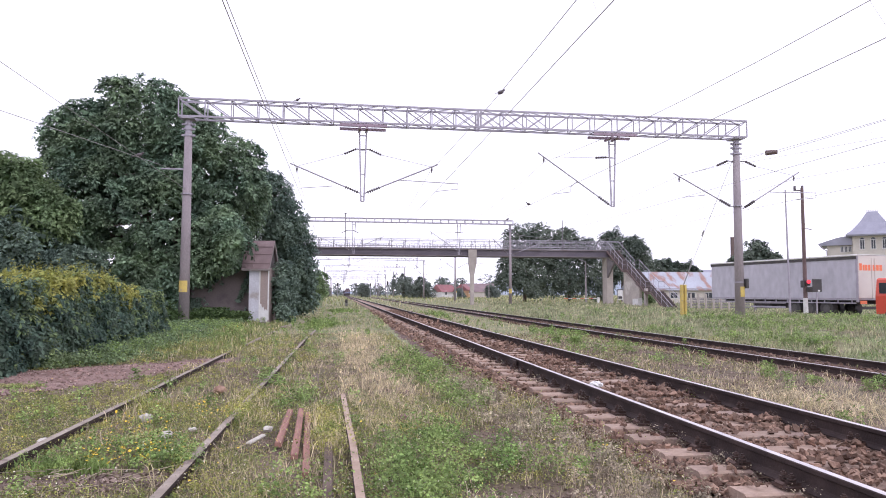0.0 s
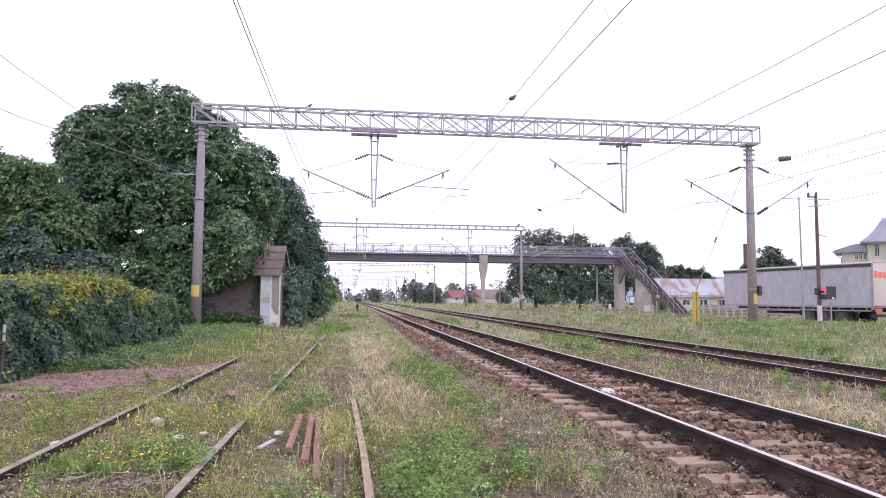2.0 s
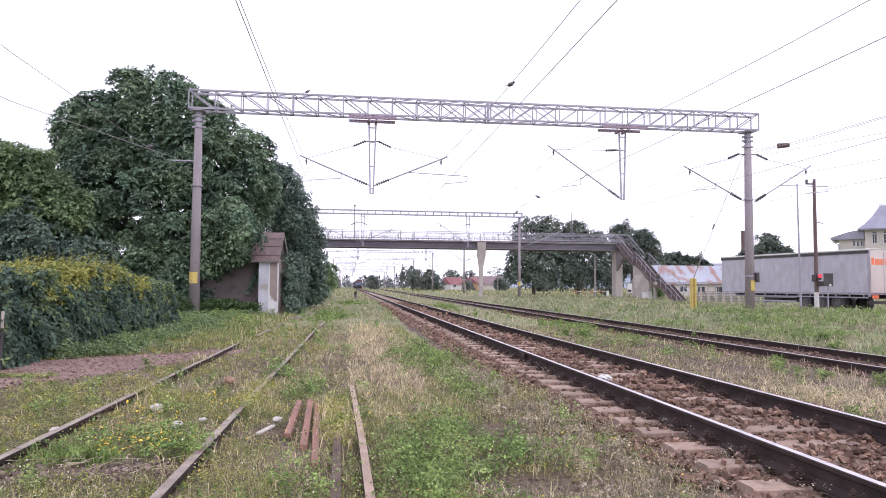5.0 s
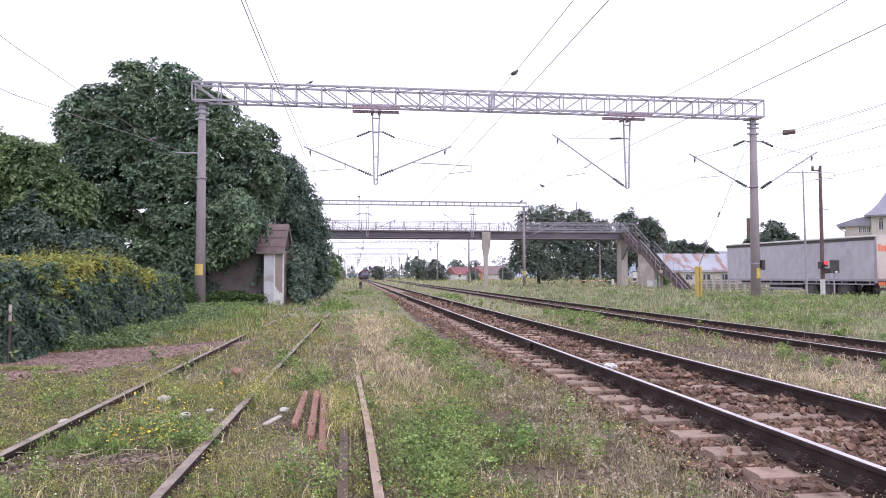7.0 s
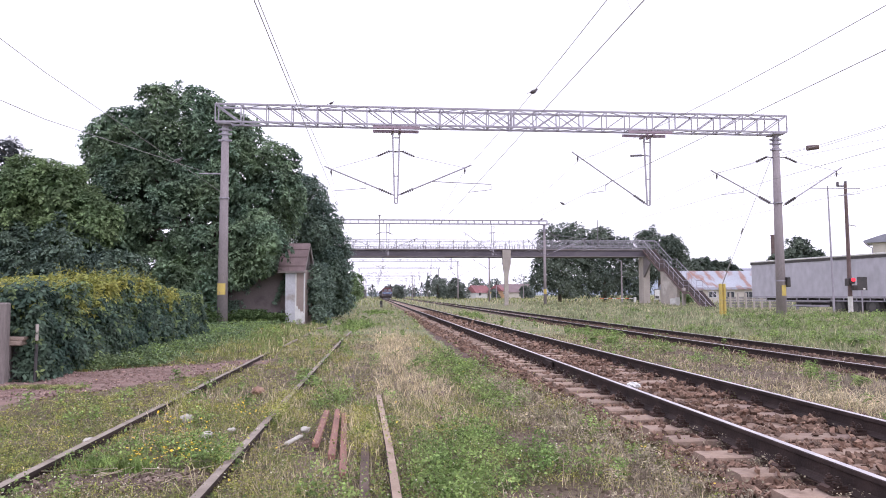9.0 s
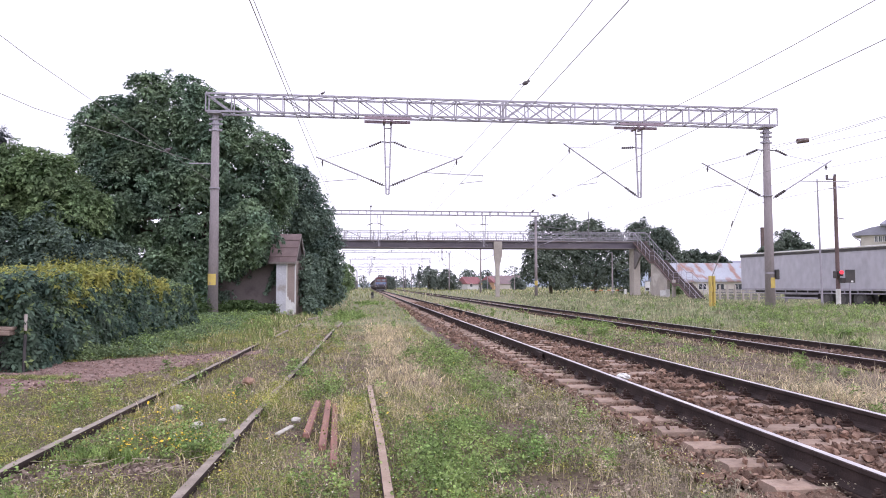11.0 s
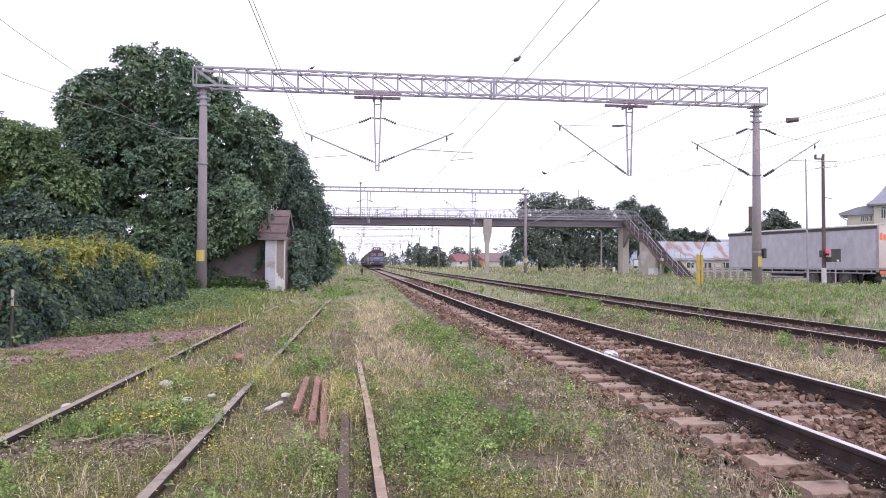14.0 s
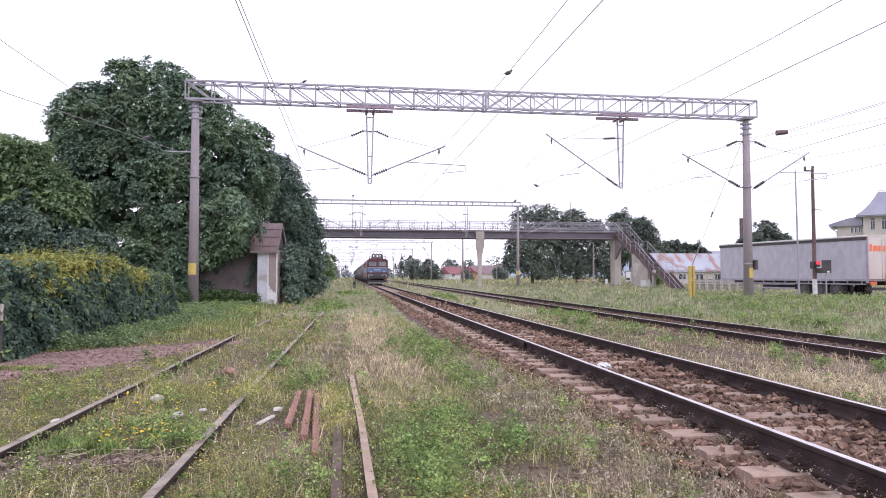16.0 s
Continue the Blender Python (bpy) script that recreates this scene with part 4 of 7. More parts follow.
    tree("small round green tree behind the sheds", [(55.0, 112, 5.4, 3.0, 2.5, 2.4), (58.5, 112, 4.8, 2.5, 2.2, 2.2)], 220, 6, 2, 0.36, 0.5, M_FARLEAF, (56, 112), 0.2)
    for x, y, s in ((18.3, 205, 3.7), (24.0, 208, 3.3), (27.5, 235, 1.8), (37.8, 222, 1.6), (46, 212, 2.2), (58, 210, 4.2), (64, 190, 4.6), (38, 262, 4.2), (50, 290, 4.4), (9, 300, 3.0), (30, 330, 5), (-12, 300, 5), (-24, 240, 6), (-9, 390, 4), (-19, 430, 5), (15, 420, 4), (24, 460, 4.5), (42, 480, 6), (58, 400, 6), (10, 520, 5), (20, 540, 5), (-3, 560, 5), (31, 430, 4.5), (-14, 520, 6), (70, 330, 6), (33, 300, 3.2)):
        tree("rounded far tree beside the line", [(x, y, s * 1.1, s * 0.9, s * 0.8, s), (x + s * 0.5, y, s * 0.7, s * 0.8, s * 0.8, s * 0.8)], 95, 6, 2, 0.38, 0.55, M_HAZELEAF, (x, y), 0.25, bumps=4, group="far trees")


make_trees()


def hedge_top(y):
    return np.interp(y, (12.2, 14.3, 15.5, 16.7, 18.0, 19.7, 21.7, 24.0), (1.5, 1.52, 1.66, 1.74, 1.75, 1.6, 1.42, 1.38)) + 0.05 * wave(y, 3, 2.1)


def hedge():
    h = thing("hedge", "thick creeper hedge, dark green below and yellowed on top", "hedge")
    # five-fingered leaves on the long face, the near end and the top
    n1, n2, n3 = 8200, 1800, 4600
    y = np.concatenate([RNG.uniform(12.3, 24.0, n1), np.full(n2, 12.25), RNG.uniform(12.2, 24.0, n3)])
    u = np.concatenate([RNG.random(n1 + n2), np.ones(n3)])
    top = hedge_top(y)
    z = u * top
    swell = 0.13 * wave(y, z * 1.6, 1.7) + 0.07 * wave(y, z, 4.3, 2) - 0.16 * u ** 3 + 0.05 * (u < 0.35)
    x = np.concatenate([-5.66 + swell[:n1], RNG.uniform(-8.2, -5.6, n2), RNG.uniform(-8.3, -5.7, n3)])
    y[n1:n1 + n2] += -swell[n1:n1 + n2]
    z[n1 + n2:] += 0.09 * wave(x[n1 + n2:], y[n1 + n2:], 2.6) + 0.03
    p = np.stack([x, y, z], 1) + RNG.normal(0, 0.06, (len(x), 3))
    way = np.repeat(np.array([(1.0, -0.3, 0.35), (0.2, -1.0, 0.35), (0.15, -0.25, 1.0)]), (n1, n2, n3), 0) + RNG.normal(0, 0.28, (len(x), 3))
    hollow = (x > -6.35) & (x < -5.86) & (p[:, 1] < 12.6) & (p[:, 2] < 0.82)
    p, way, x, y, z, u, top = p[~hollow], way[~hollow], x[~hollow], y[~hollow], z[~hollow], u[~hollow], top[~hollow]
    crest = np.clip((p[:, 2] - (top - 0.46 - 0.3 * wave(y, x, 1.6, 4))) / 0.3, 0, 1) * np.clip((y - 13.4) / 1.4, 0.06, 1) * np.clip((21.5 - y) / 1.5, 0, 1)
    yellow = RNG.random(len(x)) < crest * np.clip(0.85 + 0.6 * wave(y, x, 1.3, 4), 0.15, 1)
    # lighter leaf colour, likelier higher up, stands in for light on the hedge top
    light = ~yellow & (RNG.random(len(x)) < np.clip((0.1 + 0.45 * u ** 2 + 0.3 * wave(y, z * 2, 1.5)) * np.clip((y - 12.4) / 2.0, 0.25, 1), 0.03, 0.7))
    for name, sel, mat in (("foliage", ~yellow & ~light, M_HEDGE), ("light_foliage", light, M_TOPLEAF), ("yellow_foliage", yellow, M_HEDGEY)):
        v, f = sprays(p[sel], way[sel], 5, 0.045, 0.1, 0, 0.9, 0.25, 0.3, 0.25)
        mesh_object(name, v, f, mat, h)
    # shaded leaves behind the outer ones
    n = 9000
    y, u = RNG.uniform(12.5, 23.8, n), RNG.random(n)
    x = np.where(RNG.random(n) < 0.25, RNG.uniform(-8.2, -5.95, n), -5.95)
    y = np.where((x < -5.9) & (u < 0.8), 12.5, y)
    p = np.stack([x + RNG.normal(0, 0.05, n), y, u * (hedge_top(y) - 0.1)], 1)
    p = p[~((p[:, 0] > -6.45) & (p[:, 0] < -5.8) & (p[:, 1] < 12.8) & (p[:, 2] < 0.85))]
    v, f = leaf_arrays(p, 0.17, up=0.8, flat=0.3)
    mesh_object("inner_foliage", v, f, M_HEDGE, h)
    # thin shoots standing out of the top, in bunches
    n = 300
    y = np.concatenate([RNG.normal(13.6, 0.25, 20), RNG.uniform(14.6, 19.6, n - 20)])
    x = RNG.uniform(-7.0, -5.75, n)
    tall = np.abs(RNG.normal(0, 0.14, n)) * (1.1 + 0.8 * wave(y, 8, 2.5)) + 0.1
    q = np.linspace(0, 1, 7)
    lean = RNG.normal(0, 0.22, (n, 2))
    pts = np.stack([x[:, None] + lean[:, :1] * tall[:, None] * q, y[:, None] + lean[:, 1:] * tall[:, None] * q, (hedge_top(y) - 0.05)[:, None] + tall[:, None] * q], 2).reshape(-1, 3)
    v, f = sprays(pts, RNG.normal(0, 0.6, pts.shape) + np.array((0, 0, 1.0)), 3, 0.03, 0.05, 0, 0.3, 0.26, 0.5)
    mesh_object("top_shoot", v, f, M_HEDGEY, h)
    # solid dark block added behind the leaves, standing in for the hedge's shaded depth
    dark_core = bmesh.new()
    prism(dark_core, [(-6.05, -0.1), (-8.1, -0.1), (-8.0, 1.15), (-6.15, 1.15)], "y", 12.7, 23.6)
    part("thicket", dark_core, M_BARK, h)


hedge()


def wall_creeper():
    c = thing("creeper", "dark leafy creeper hanging down the garden wall", "creeper")
    out = []
    for x0, z0, x1, z1, n, r in ((-4.55, 2.4, -5.1, 1.0, 90, 0.05), (-4.5, 2.6, -4.5, 1.5, 60, 0.05), (-6.4, 2.5, -6.6, 1.9, 160, 0.2), (-5.0, 2.7, -6.4, 2.4, 180, 0.12), (-7.6, 1.2, -6.8, 0.2, 200, 0.3), (-5.9, 0.5, -4.7, 0.15, 160, 0.2)):
        t = RNG.random(n)
        out.append(np.stack([x0 + (x1 - x0) * t + RNG.normal(0, r, n), 36.52 - np.abs(RNG.normal(0, 0.1, n)), z0 + (z1 - z0) * t + RNG.normal(0, r * 0.6, n)], 1))
    p = np.concatenate(out)
    p[:, 2] = np.maximum(p[:, 2], 0.1)
    v, f = sprays(p, np.tile((0.15, -1.0, 0.4), (len(p), 1)), 5, 0.06, 0.12, 0, 0.9, 0.28, 0.3)
    mesh_object("foliage", v, f, M_DARKLEAF, c)


wall_creeper()

# ---- road, truck, van, poles on the far side ----
M_TARP = surf("grey_truck_curtain", (0.475, 0.455, 0.515), (0.43, 0.412, 0.468), 0.35, 0.5, 0.06, fine=2.5, stretch=(1, 1, 0.6))
M_TRAILW = surf("dirty_white_doors", (0.66, 0.61, 0.56), (0.6, 0.55, 0.51), 0.8, 0.5, 0.1)
M_DARK = surf("dark_chassis", (0.05, 0.047, 0.05), (0.08, 0.07, 0.07), 3, 0.7, 0.2)
M_TYRE = surf("tyre_rubber", (0.045, 0.043, 0.045), (0.07, 0.065, 0.065), 5, 0.85, 0.3)
M_REDVAN = surf("red_van_paint", (0.62, 0.075, 0.04), (0.55, 0.065, 0.035), 1.0, 0.3, 0.0)
M_GLASS = surf("dark_window_glass", (0.035, 0.04, 0.05), (0.05, 0.055, 0.065), 1.0, 0.08, 0.0)
M_ORANGE = surf("orange_lettering", (0.85, 0.22, 0.10), (0.8, 0.2, 0.09), 2, 0.5, 0.0)
M_REDLAMP = glow("red_signal_lamp", (0.9, 0.05, 0.075), 1.0)


M_UNDERSIDE = surf("dusty_wheel_rim", (0.08, 0.075, 0.075), (0.11, 0.1, 0.1), 4, 0.7, 0.1)


def wheel(parent, x, y, z, r, w, name="wheel"):
    wh = part(name, tube(bmesh.new(), (x - w / 2, y, z), (x + w / 2, y, z), r, seg=20), M_TYRE, parent)
    part("rim", tube(bmesh.new(), (x - w / 2 - 0.01, y, z), (x + w / 2 + 0.01, y, z), r * 0.5, seg=14), M_UNDERSIDE, wh)
    return wh


def trailer():
    """Rear at y = 0, front at y = 13.6, standing on z = 0."""
    t = thing("semi_trailer", "long grey curtain-sided truck trailer parked on the road", "truck trailer", pose(32.75, 39.1, 0.0, 0, 0, 8.7))
    part("load_box", boxes([((0.0, 6.8, 2.44), (2.42, 13.56, 2.72))], 0.02), M_TARP, t)
    for side in (-1, 1):
        w, hgt = 150, 24
        yy, zz = np.meshgrid(np.linspace(0.05, 13.55, w), np.linspace(1.08, 3.76, hgt))
        f = (zz - 1.08) / 2.68
        fold = 0.012 * np.sin(yy * 9.2 + 3 * f) * f ** 2 + 0.02 * np.clip(np.sin(yy * 2.1 + 2.6 * f + np.sin(yy)), 0, 1) ** 4 + 0.018 * np.exp(-((yy - 2.2 - 1.4 * (1 - f)) / 1.0) ** 2) * np.sin(11 * (f + yy * 0.55)) + 0.012 * np.exp(-((yy - 12.6) / 0.7) ** 2) * np.sin(9 * (f - yy))
        i = (np.arange(hgt - 1)[:, None] * w + np.arange(w - 1)).ravel()
        c = mesh_object("curtain", np.stack([side * (1.24 + fold), yy, zz], -1).reshape(-1, 3), np.stack([i, i + 1, i + w + 1, i + w], 1), M_TARP, t)
        tagged(c, "grey tarpaulin curtain with slack folds")
    part("top_rail", boxes([((0, 6.8, 3.72), (2.56, 13.64, 0.18))]), M_DARK, t, "dark strip under the roof")
    part("roof", boxes([((0, 6.8, 3.865), (2.62, 13.7, 0.11))], 0.03), M_WHITE, t, "white roof edge")
    part("rear_door", boxes([((0, -0.02, 2.55), (2.44, 0.06, 2.7))], 0.01), M_TRAILW, t, "dirty white rear doors")
    for x in (-1.2, 1.2):
        part("corner_post", boxes([((x, 0.03, 2.4), (0.12, 0.16, 2.9))], 0.02), M_GALV, t)
    part("door_bar", boxes([((x, -0.07, 2.45), (0.02, 0.03, 2.5)) for x in (-0.12, 0.12)]), M_TRAILW, t)
    part("side_rail", boxes([((s * 1.25, 6.8, z), (0.04, 13.4, 0.07)) for s in (-1, 1) for z in (0.9, 1.18)]), M_GALV, t)
    for k in range(13):
        for s in (-1, 1):
            part("stake", boxes([((s * 1.25, 0.4 + k * 1.05, 1.05), (0.05, 0.06, 0.34))]), M_GALV, t)
    part("chassis", boxes([((-0.45, 6.5, 0.98), (0.15, 12.8, 0.3)), ((0.45, 6.5, 0.98), (0.15, 12.8, 0.3)), ((0, 0.2, 0.6), (2.3, 0.15, 0.18)), ((0, 4.0, 0.85), (2.2, 0.3, 0.3)), ((0, 8.5, 0.7), (1.8, 1.5, 0.5))]), M_DARK, t)
    part("side_guard", boxes([((-1.18, 7.6, z), (0.05, 3.4, 0.12)) for z in (0.55, 0.85)]), M_GALV, t)
    part("mudguard", boxes([((s * 1.0, 3.9, 1.08), (0.42, 4.2, 0.05)) for s in (-1, 1)]), M_DARK, t)
    for y in (2.4, 3.75, 5.1):
        for s in (-1, 1):
            wheel(t, s * 1.0, y, 0.52, 0.52, 0.4)
    part("tail_light", boxes([((-0.85, -0.06, 0.95), (0.5, 0.05, 0.2))]), M_ORANGE, t, "orange tail marker board")
    for k, (x, w) in enumerate(((-0.98, 0.2), (-0.74, 0.14), (-0.54, 0.18), (-0.3, 0.18), (-0.1, 0.08), (0.1, 0.2), (0.36, 0.2), (0.62, 0.2))):
        part("lettering_bar", boxes([((x, -0.055, 3.1 + (0.04 if k == 0 else 0)), (w, 0.012, 0.36 if k else 0.44))]), M_ORANGE, t, "orange bar in place of lettering")
    for s in (-1, 1):
        part("landing_leg", boxes([((s * 0.7, 11.0, 0.5), (0.14, 0.14, 1.0)), ((s * 0.7, 11.0, 0.03), (0.3, 0.3, 0.06))]), M_GALV, t)


def van():
    v = thing("van", "red van parked beside the trailer on the road", "van", pose(32.65, 32.45, -0.05, 0, 0, 8.7))
    bm = bmesh.new()
    prism(bm, [(-0.92, 0.35), (0.92, 0.35), (0.95, 1.4), (0.82, 2.35), (0.7, 2.45), (-0.7, 2.45), (-0.82, 2.35), (-0.95, 1.4)], "y", 0, 4.6)
    part("body", bm, M_REDVAN, v, "red painted body")
    part("rear_window", boxes([((0, -0.015, 1.85), (1.45, 0.04, 0.62))], 0.01), M_GLASS, v, "dark rear window")
    part("bumper", boxes([((0, -0.06, 0.5), (1.8, 0.16, 0.3))], 0.04), M_DARK, v)
    for s in (-1, 1):
        part("side_window", boxes([((s * 0.9, 3.0, 1.85), (0.1, 2.7, 0.62))]), M_GLASS, v)
        part("tail_light", boxes([((s * 0.84, -0.02, 1.3), (0.14, 0.05, 0.5))]), M_ORANGE, v)
        for y in (0.9, 3.7):
            wheel(v, s * 0.82, y, 0.33, 0.33, 0.22)
    part("vent_slat", boxes([((0, -0.02, 0.75 + 0.09 * k), (1.2, 0.03, 0.03)) for k in range(5)]), M_DARK, v)


def roadside():
    tagged(mesh_object("road", [(29.0, 58, -0.05), (33.5, 58, -0.05), (39.5, 24, -0.05), (33.0, 24, -0.05)], [(0, 3, 2, 1)], M_ROAD), "narrow worn asphalt road behind the far grass", "road", kind="structure")
    trailer()
    van()
    p = thing("utility_pole", "slim brown wooden pole with a crossing signal and a white foot", "pole", pose(27.36, 38, 0.1))
    part("shaft", tube(bmesh.new(), (0, 0, -0.3), (-0.02, 0, 7.72), 0.125, 0.085, 12), M_STAIR, p)
    part("foot_band", tube(bmesh.new(), (0, 0, 0), (-0.01, 0, 1.12), 0.135, 0.13, 12), M_WHITE, p, "white painted foot")
    sg = part("signal_box", boxes([((0.0, -0.2, 2.02), (0.3, 0.18, 0.34)), ((0.14, -0.22, 1.62), (0.36, 0.2, 0.3)), ((-0.24, -0.1, 1.95), (0.16, 0.22, 0.42))], 0.03), M_DARK, p, "dark signal box")
    part("lamp", tube(bmesh.new(), (0.02, -0.27, 2.08), (-0.03, -0.38, 2.08), 0.11, seg=16), M_REDLAMP, sg, "lit red lamp")
    part("insulator", boxes([((-0.25, 0, 7.55), (0.6, 0.08, 0.08)), ((-0.5, 0, 7.68), (0.1, 0.1, 0.25)), ((0.0, 0, 7.75), (0.1, 0.1, 0.2))]), M_INS, p)
    part("stub_arm", tube(bmesh.new(), (0, 0, 5.3), (0.45, -0.1, 5.2), 0.03), M_GALV, p)
    q = thing("light_pole", "thin pale grey steel pole in the grass", "pole", pose(26.34, 38, 0.15))
    part("shaft", tube(bmesh.new(), (0, 0, -0.2), (-0.1, 0, 7.5), 0.068, 0.036, 10), M_GALV, q)
    s = thing("road_sign", "square road sign seen from behind on a thin post", "sign", pose(27.5, 37.2, 0.0))
    part("post", tube(bmesh.new(), (0, 0, -0.2), (0, 0, 2.3), 0.04, seg=8), M_GALV, s)
    part("plate", boxes([((0, -0.05, 1.95), (0.6, 0.03, 0.75))], 0.01), M_DARK, s, "dark grey back of the plate")
    part("sticker", boxes([((0.1, -0.07, 1.65), (0.14, 0.006, 0.1))]), M_WHITE, s)
    y = thing("guy_anchor", "yellow concrete guy anchor post with a steel stay to the mast", "anchor post", pose(18.6, 36, 0.1))
    part("post", boxes([((-0.1, 0, 0.9), (0.12, 0.2, 1.9)), ((0.1, 0, 0.9), (0.12, 0.2, 1.9)), ((0, 0, 1.1), (0.1, 0.1, 0.3))], 0.02), M_YELLOW, y)
    bm = tube(bmesh.new(), (0, 0, 1.8), (1.58, -2.5, 8.3), 0.014, seg=5)
    tube(bm, (0.02, -0.05, 1.9), (0.3, -0.5, 3.1), 0.03, seg=6)
    tube(bm, (0.62, -0.98, 4.45), (0.68, -1.08, 4.75), 0.04, seg=6)
    part("stay", bm, M_WIRE, y, "taut steel stay wire")
    b = thing("mast_box", "small black box on the mast", "box", pose(20.72, 33.3, 1.98))
    part("case", boxes([((-0.05, 0, 0), (0.16, 0.26, 0.5))], 0.03), M_DARK, b)
    for k in range(9):
        f = thing("fence_post", "pale concrete fence post with wire mesh", "fence", pose(31.0 + k * 0.62, 60 - k * 0.2, 0.1), "fence posts")
        part("post", boxes([((0, 0, 0.68), (0.15, 0.14, 1.4))], 0.02), M_PIER, f)
        part("mesh_panel", boxes([((0.31, 0, 0.15 + 0.14 * j), (0.5, 0.03, 0.08)) for j in range(7)]), M_HANDRAIL, f)
    nb = thing("notice_board", "white notice board with a red edge on two thin posts", "notice board", pose(37.4, 90, 0.1))
    part("board", boxes([((0, 0, 1.3), (0.75, 0.04, 1.4))], 0.01), M_WHITE, nb)
    part("border", boxes([((0, -0.03, 1.96), (0.75, 0.02, 0.1)), ((-0.35, -0.03, 1.3), (0.06, 0.02, 1.3)), ((0, -0.03, 0.9), (0.5, 0.02, 0.35))]), M_DARK, nb, "dark border and panel")
    for s in (-0.3, 0.3):
        part("post", boxes([((s, 0.04, 0.9), (0.06, 0.05, 1.9))]), M_GALV, nb)
    e = thing("barrier", "red and white level crossing barrier lying across the road", "barrier", pose(30.2, 92, 0.1))
    for k in range(8):
        part("stripe", boxes([((0.29 + 0.58 * k, 0, 0.75), (0.58, 0.06, 0.07))]), M_WHITE if k % 2 else M_REDVAN, e)
    part("stand", boxes([((4.9, 0, 0.45), (0.3, 0.3, 0.9))], 0.04), M_WHITE, e)


roadside()

# ---- buildings ----
M_TINROOF = surf("rusting_tin_roof", (0.42, 0.44, 0.50), (0.34, 0.35, 0.40), 0.4, 0.5, 0.2, 0.3, fine=8, spots=(0.31, 0.18, 0.15), spot_scale=0.8, spot_edge=0.54, stretch=(1, 0.35, 0.6))
M_SLATE = surf("grey_sheet_roof", (0.33, 0.33, 0.40), (0.27, 0.27, 0.33), 0.8, 0.55, 0.2, 0.2, fine=10)
M_CREAM = surf("cream_render", (0.60, 0.56, 0.50), (0.54, 0.50, 0.45), 0.6, 0.9, 0.1, fine=10)
M_TILE = surf("red_tile_roof", (0.30, 0.125, 0.13), (0.22, 0.10, 0.11), 0.8, 0.8, 0.2, fine=8)
M_BROWNROOF = surf("brown_roof", (0.26, 0.19, 0.20), (0.21, 0.155, 0.165), 0.5, 0.85, 0.2, fine=8)
M_DARKBRICK = surf("sooty_brick", (0.13, 0.095, 0.09), (0.18, 0.13, 0.12), 2, 0.9, 0.4, fine=14)
M_OCHRE = surf("ochre_render", (0.52, 0.33, 0.20), (0.46, 0.29, 0.17), 0.7, 0.9, 0.1)


def window(parent, x, y, z, w, h, arch=False):
    wd = part("window", boxes([((x, y - 0.02, z), (w, 0.06, h))]), M_GLASS, parent)
    part("frame", boxes([((x, y - 0.05, z - h / 2), (w + 0.15, 0.08, 0.08)), ((x, y - 0.05, z + h / 2), (w + 0.15, 0.08, 0.08)), ((x - w / 2, y - 0.05, z), (0.07, 0.08, h)), ((x + w / 2, y - 0.05, z), (0.07, 0.08, h)), ((x, y - 0.04, z), (0.05, 0.06, h))]), M_WHITE, wd)
    if arch:
        part("arch", tube(bmesh.new(), (x, y + 0.0, z + h / 2), (x, y - 0.06, z + h / 2), w / 2, seg=16), M_GLASS, wd)


def gable_house(label, at, w, d, wall_h, roof_h, wall, roof, windows=()):
    h = thing("house", label, "house", at)
    part("wall", boxes([((0, 0, wall_h / 2), (w, d, wall_h))]), wall, h)
    bm = bmesh.new()
    prism(bm, [(-d / 2 - 0.4, wall_h - 0.1), (d / 2 + 0.4, wall_h - 0.1), (0, wall_h + roof_h)], "x", -w / 2 - 0.3, w / 2 + 0.3)
    part("roof", bm, roof, h)
    for x, z, ww, wh in windows:
        window(h, x, -d / 2, z, ww, wh)
    return h


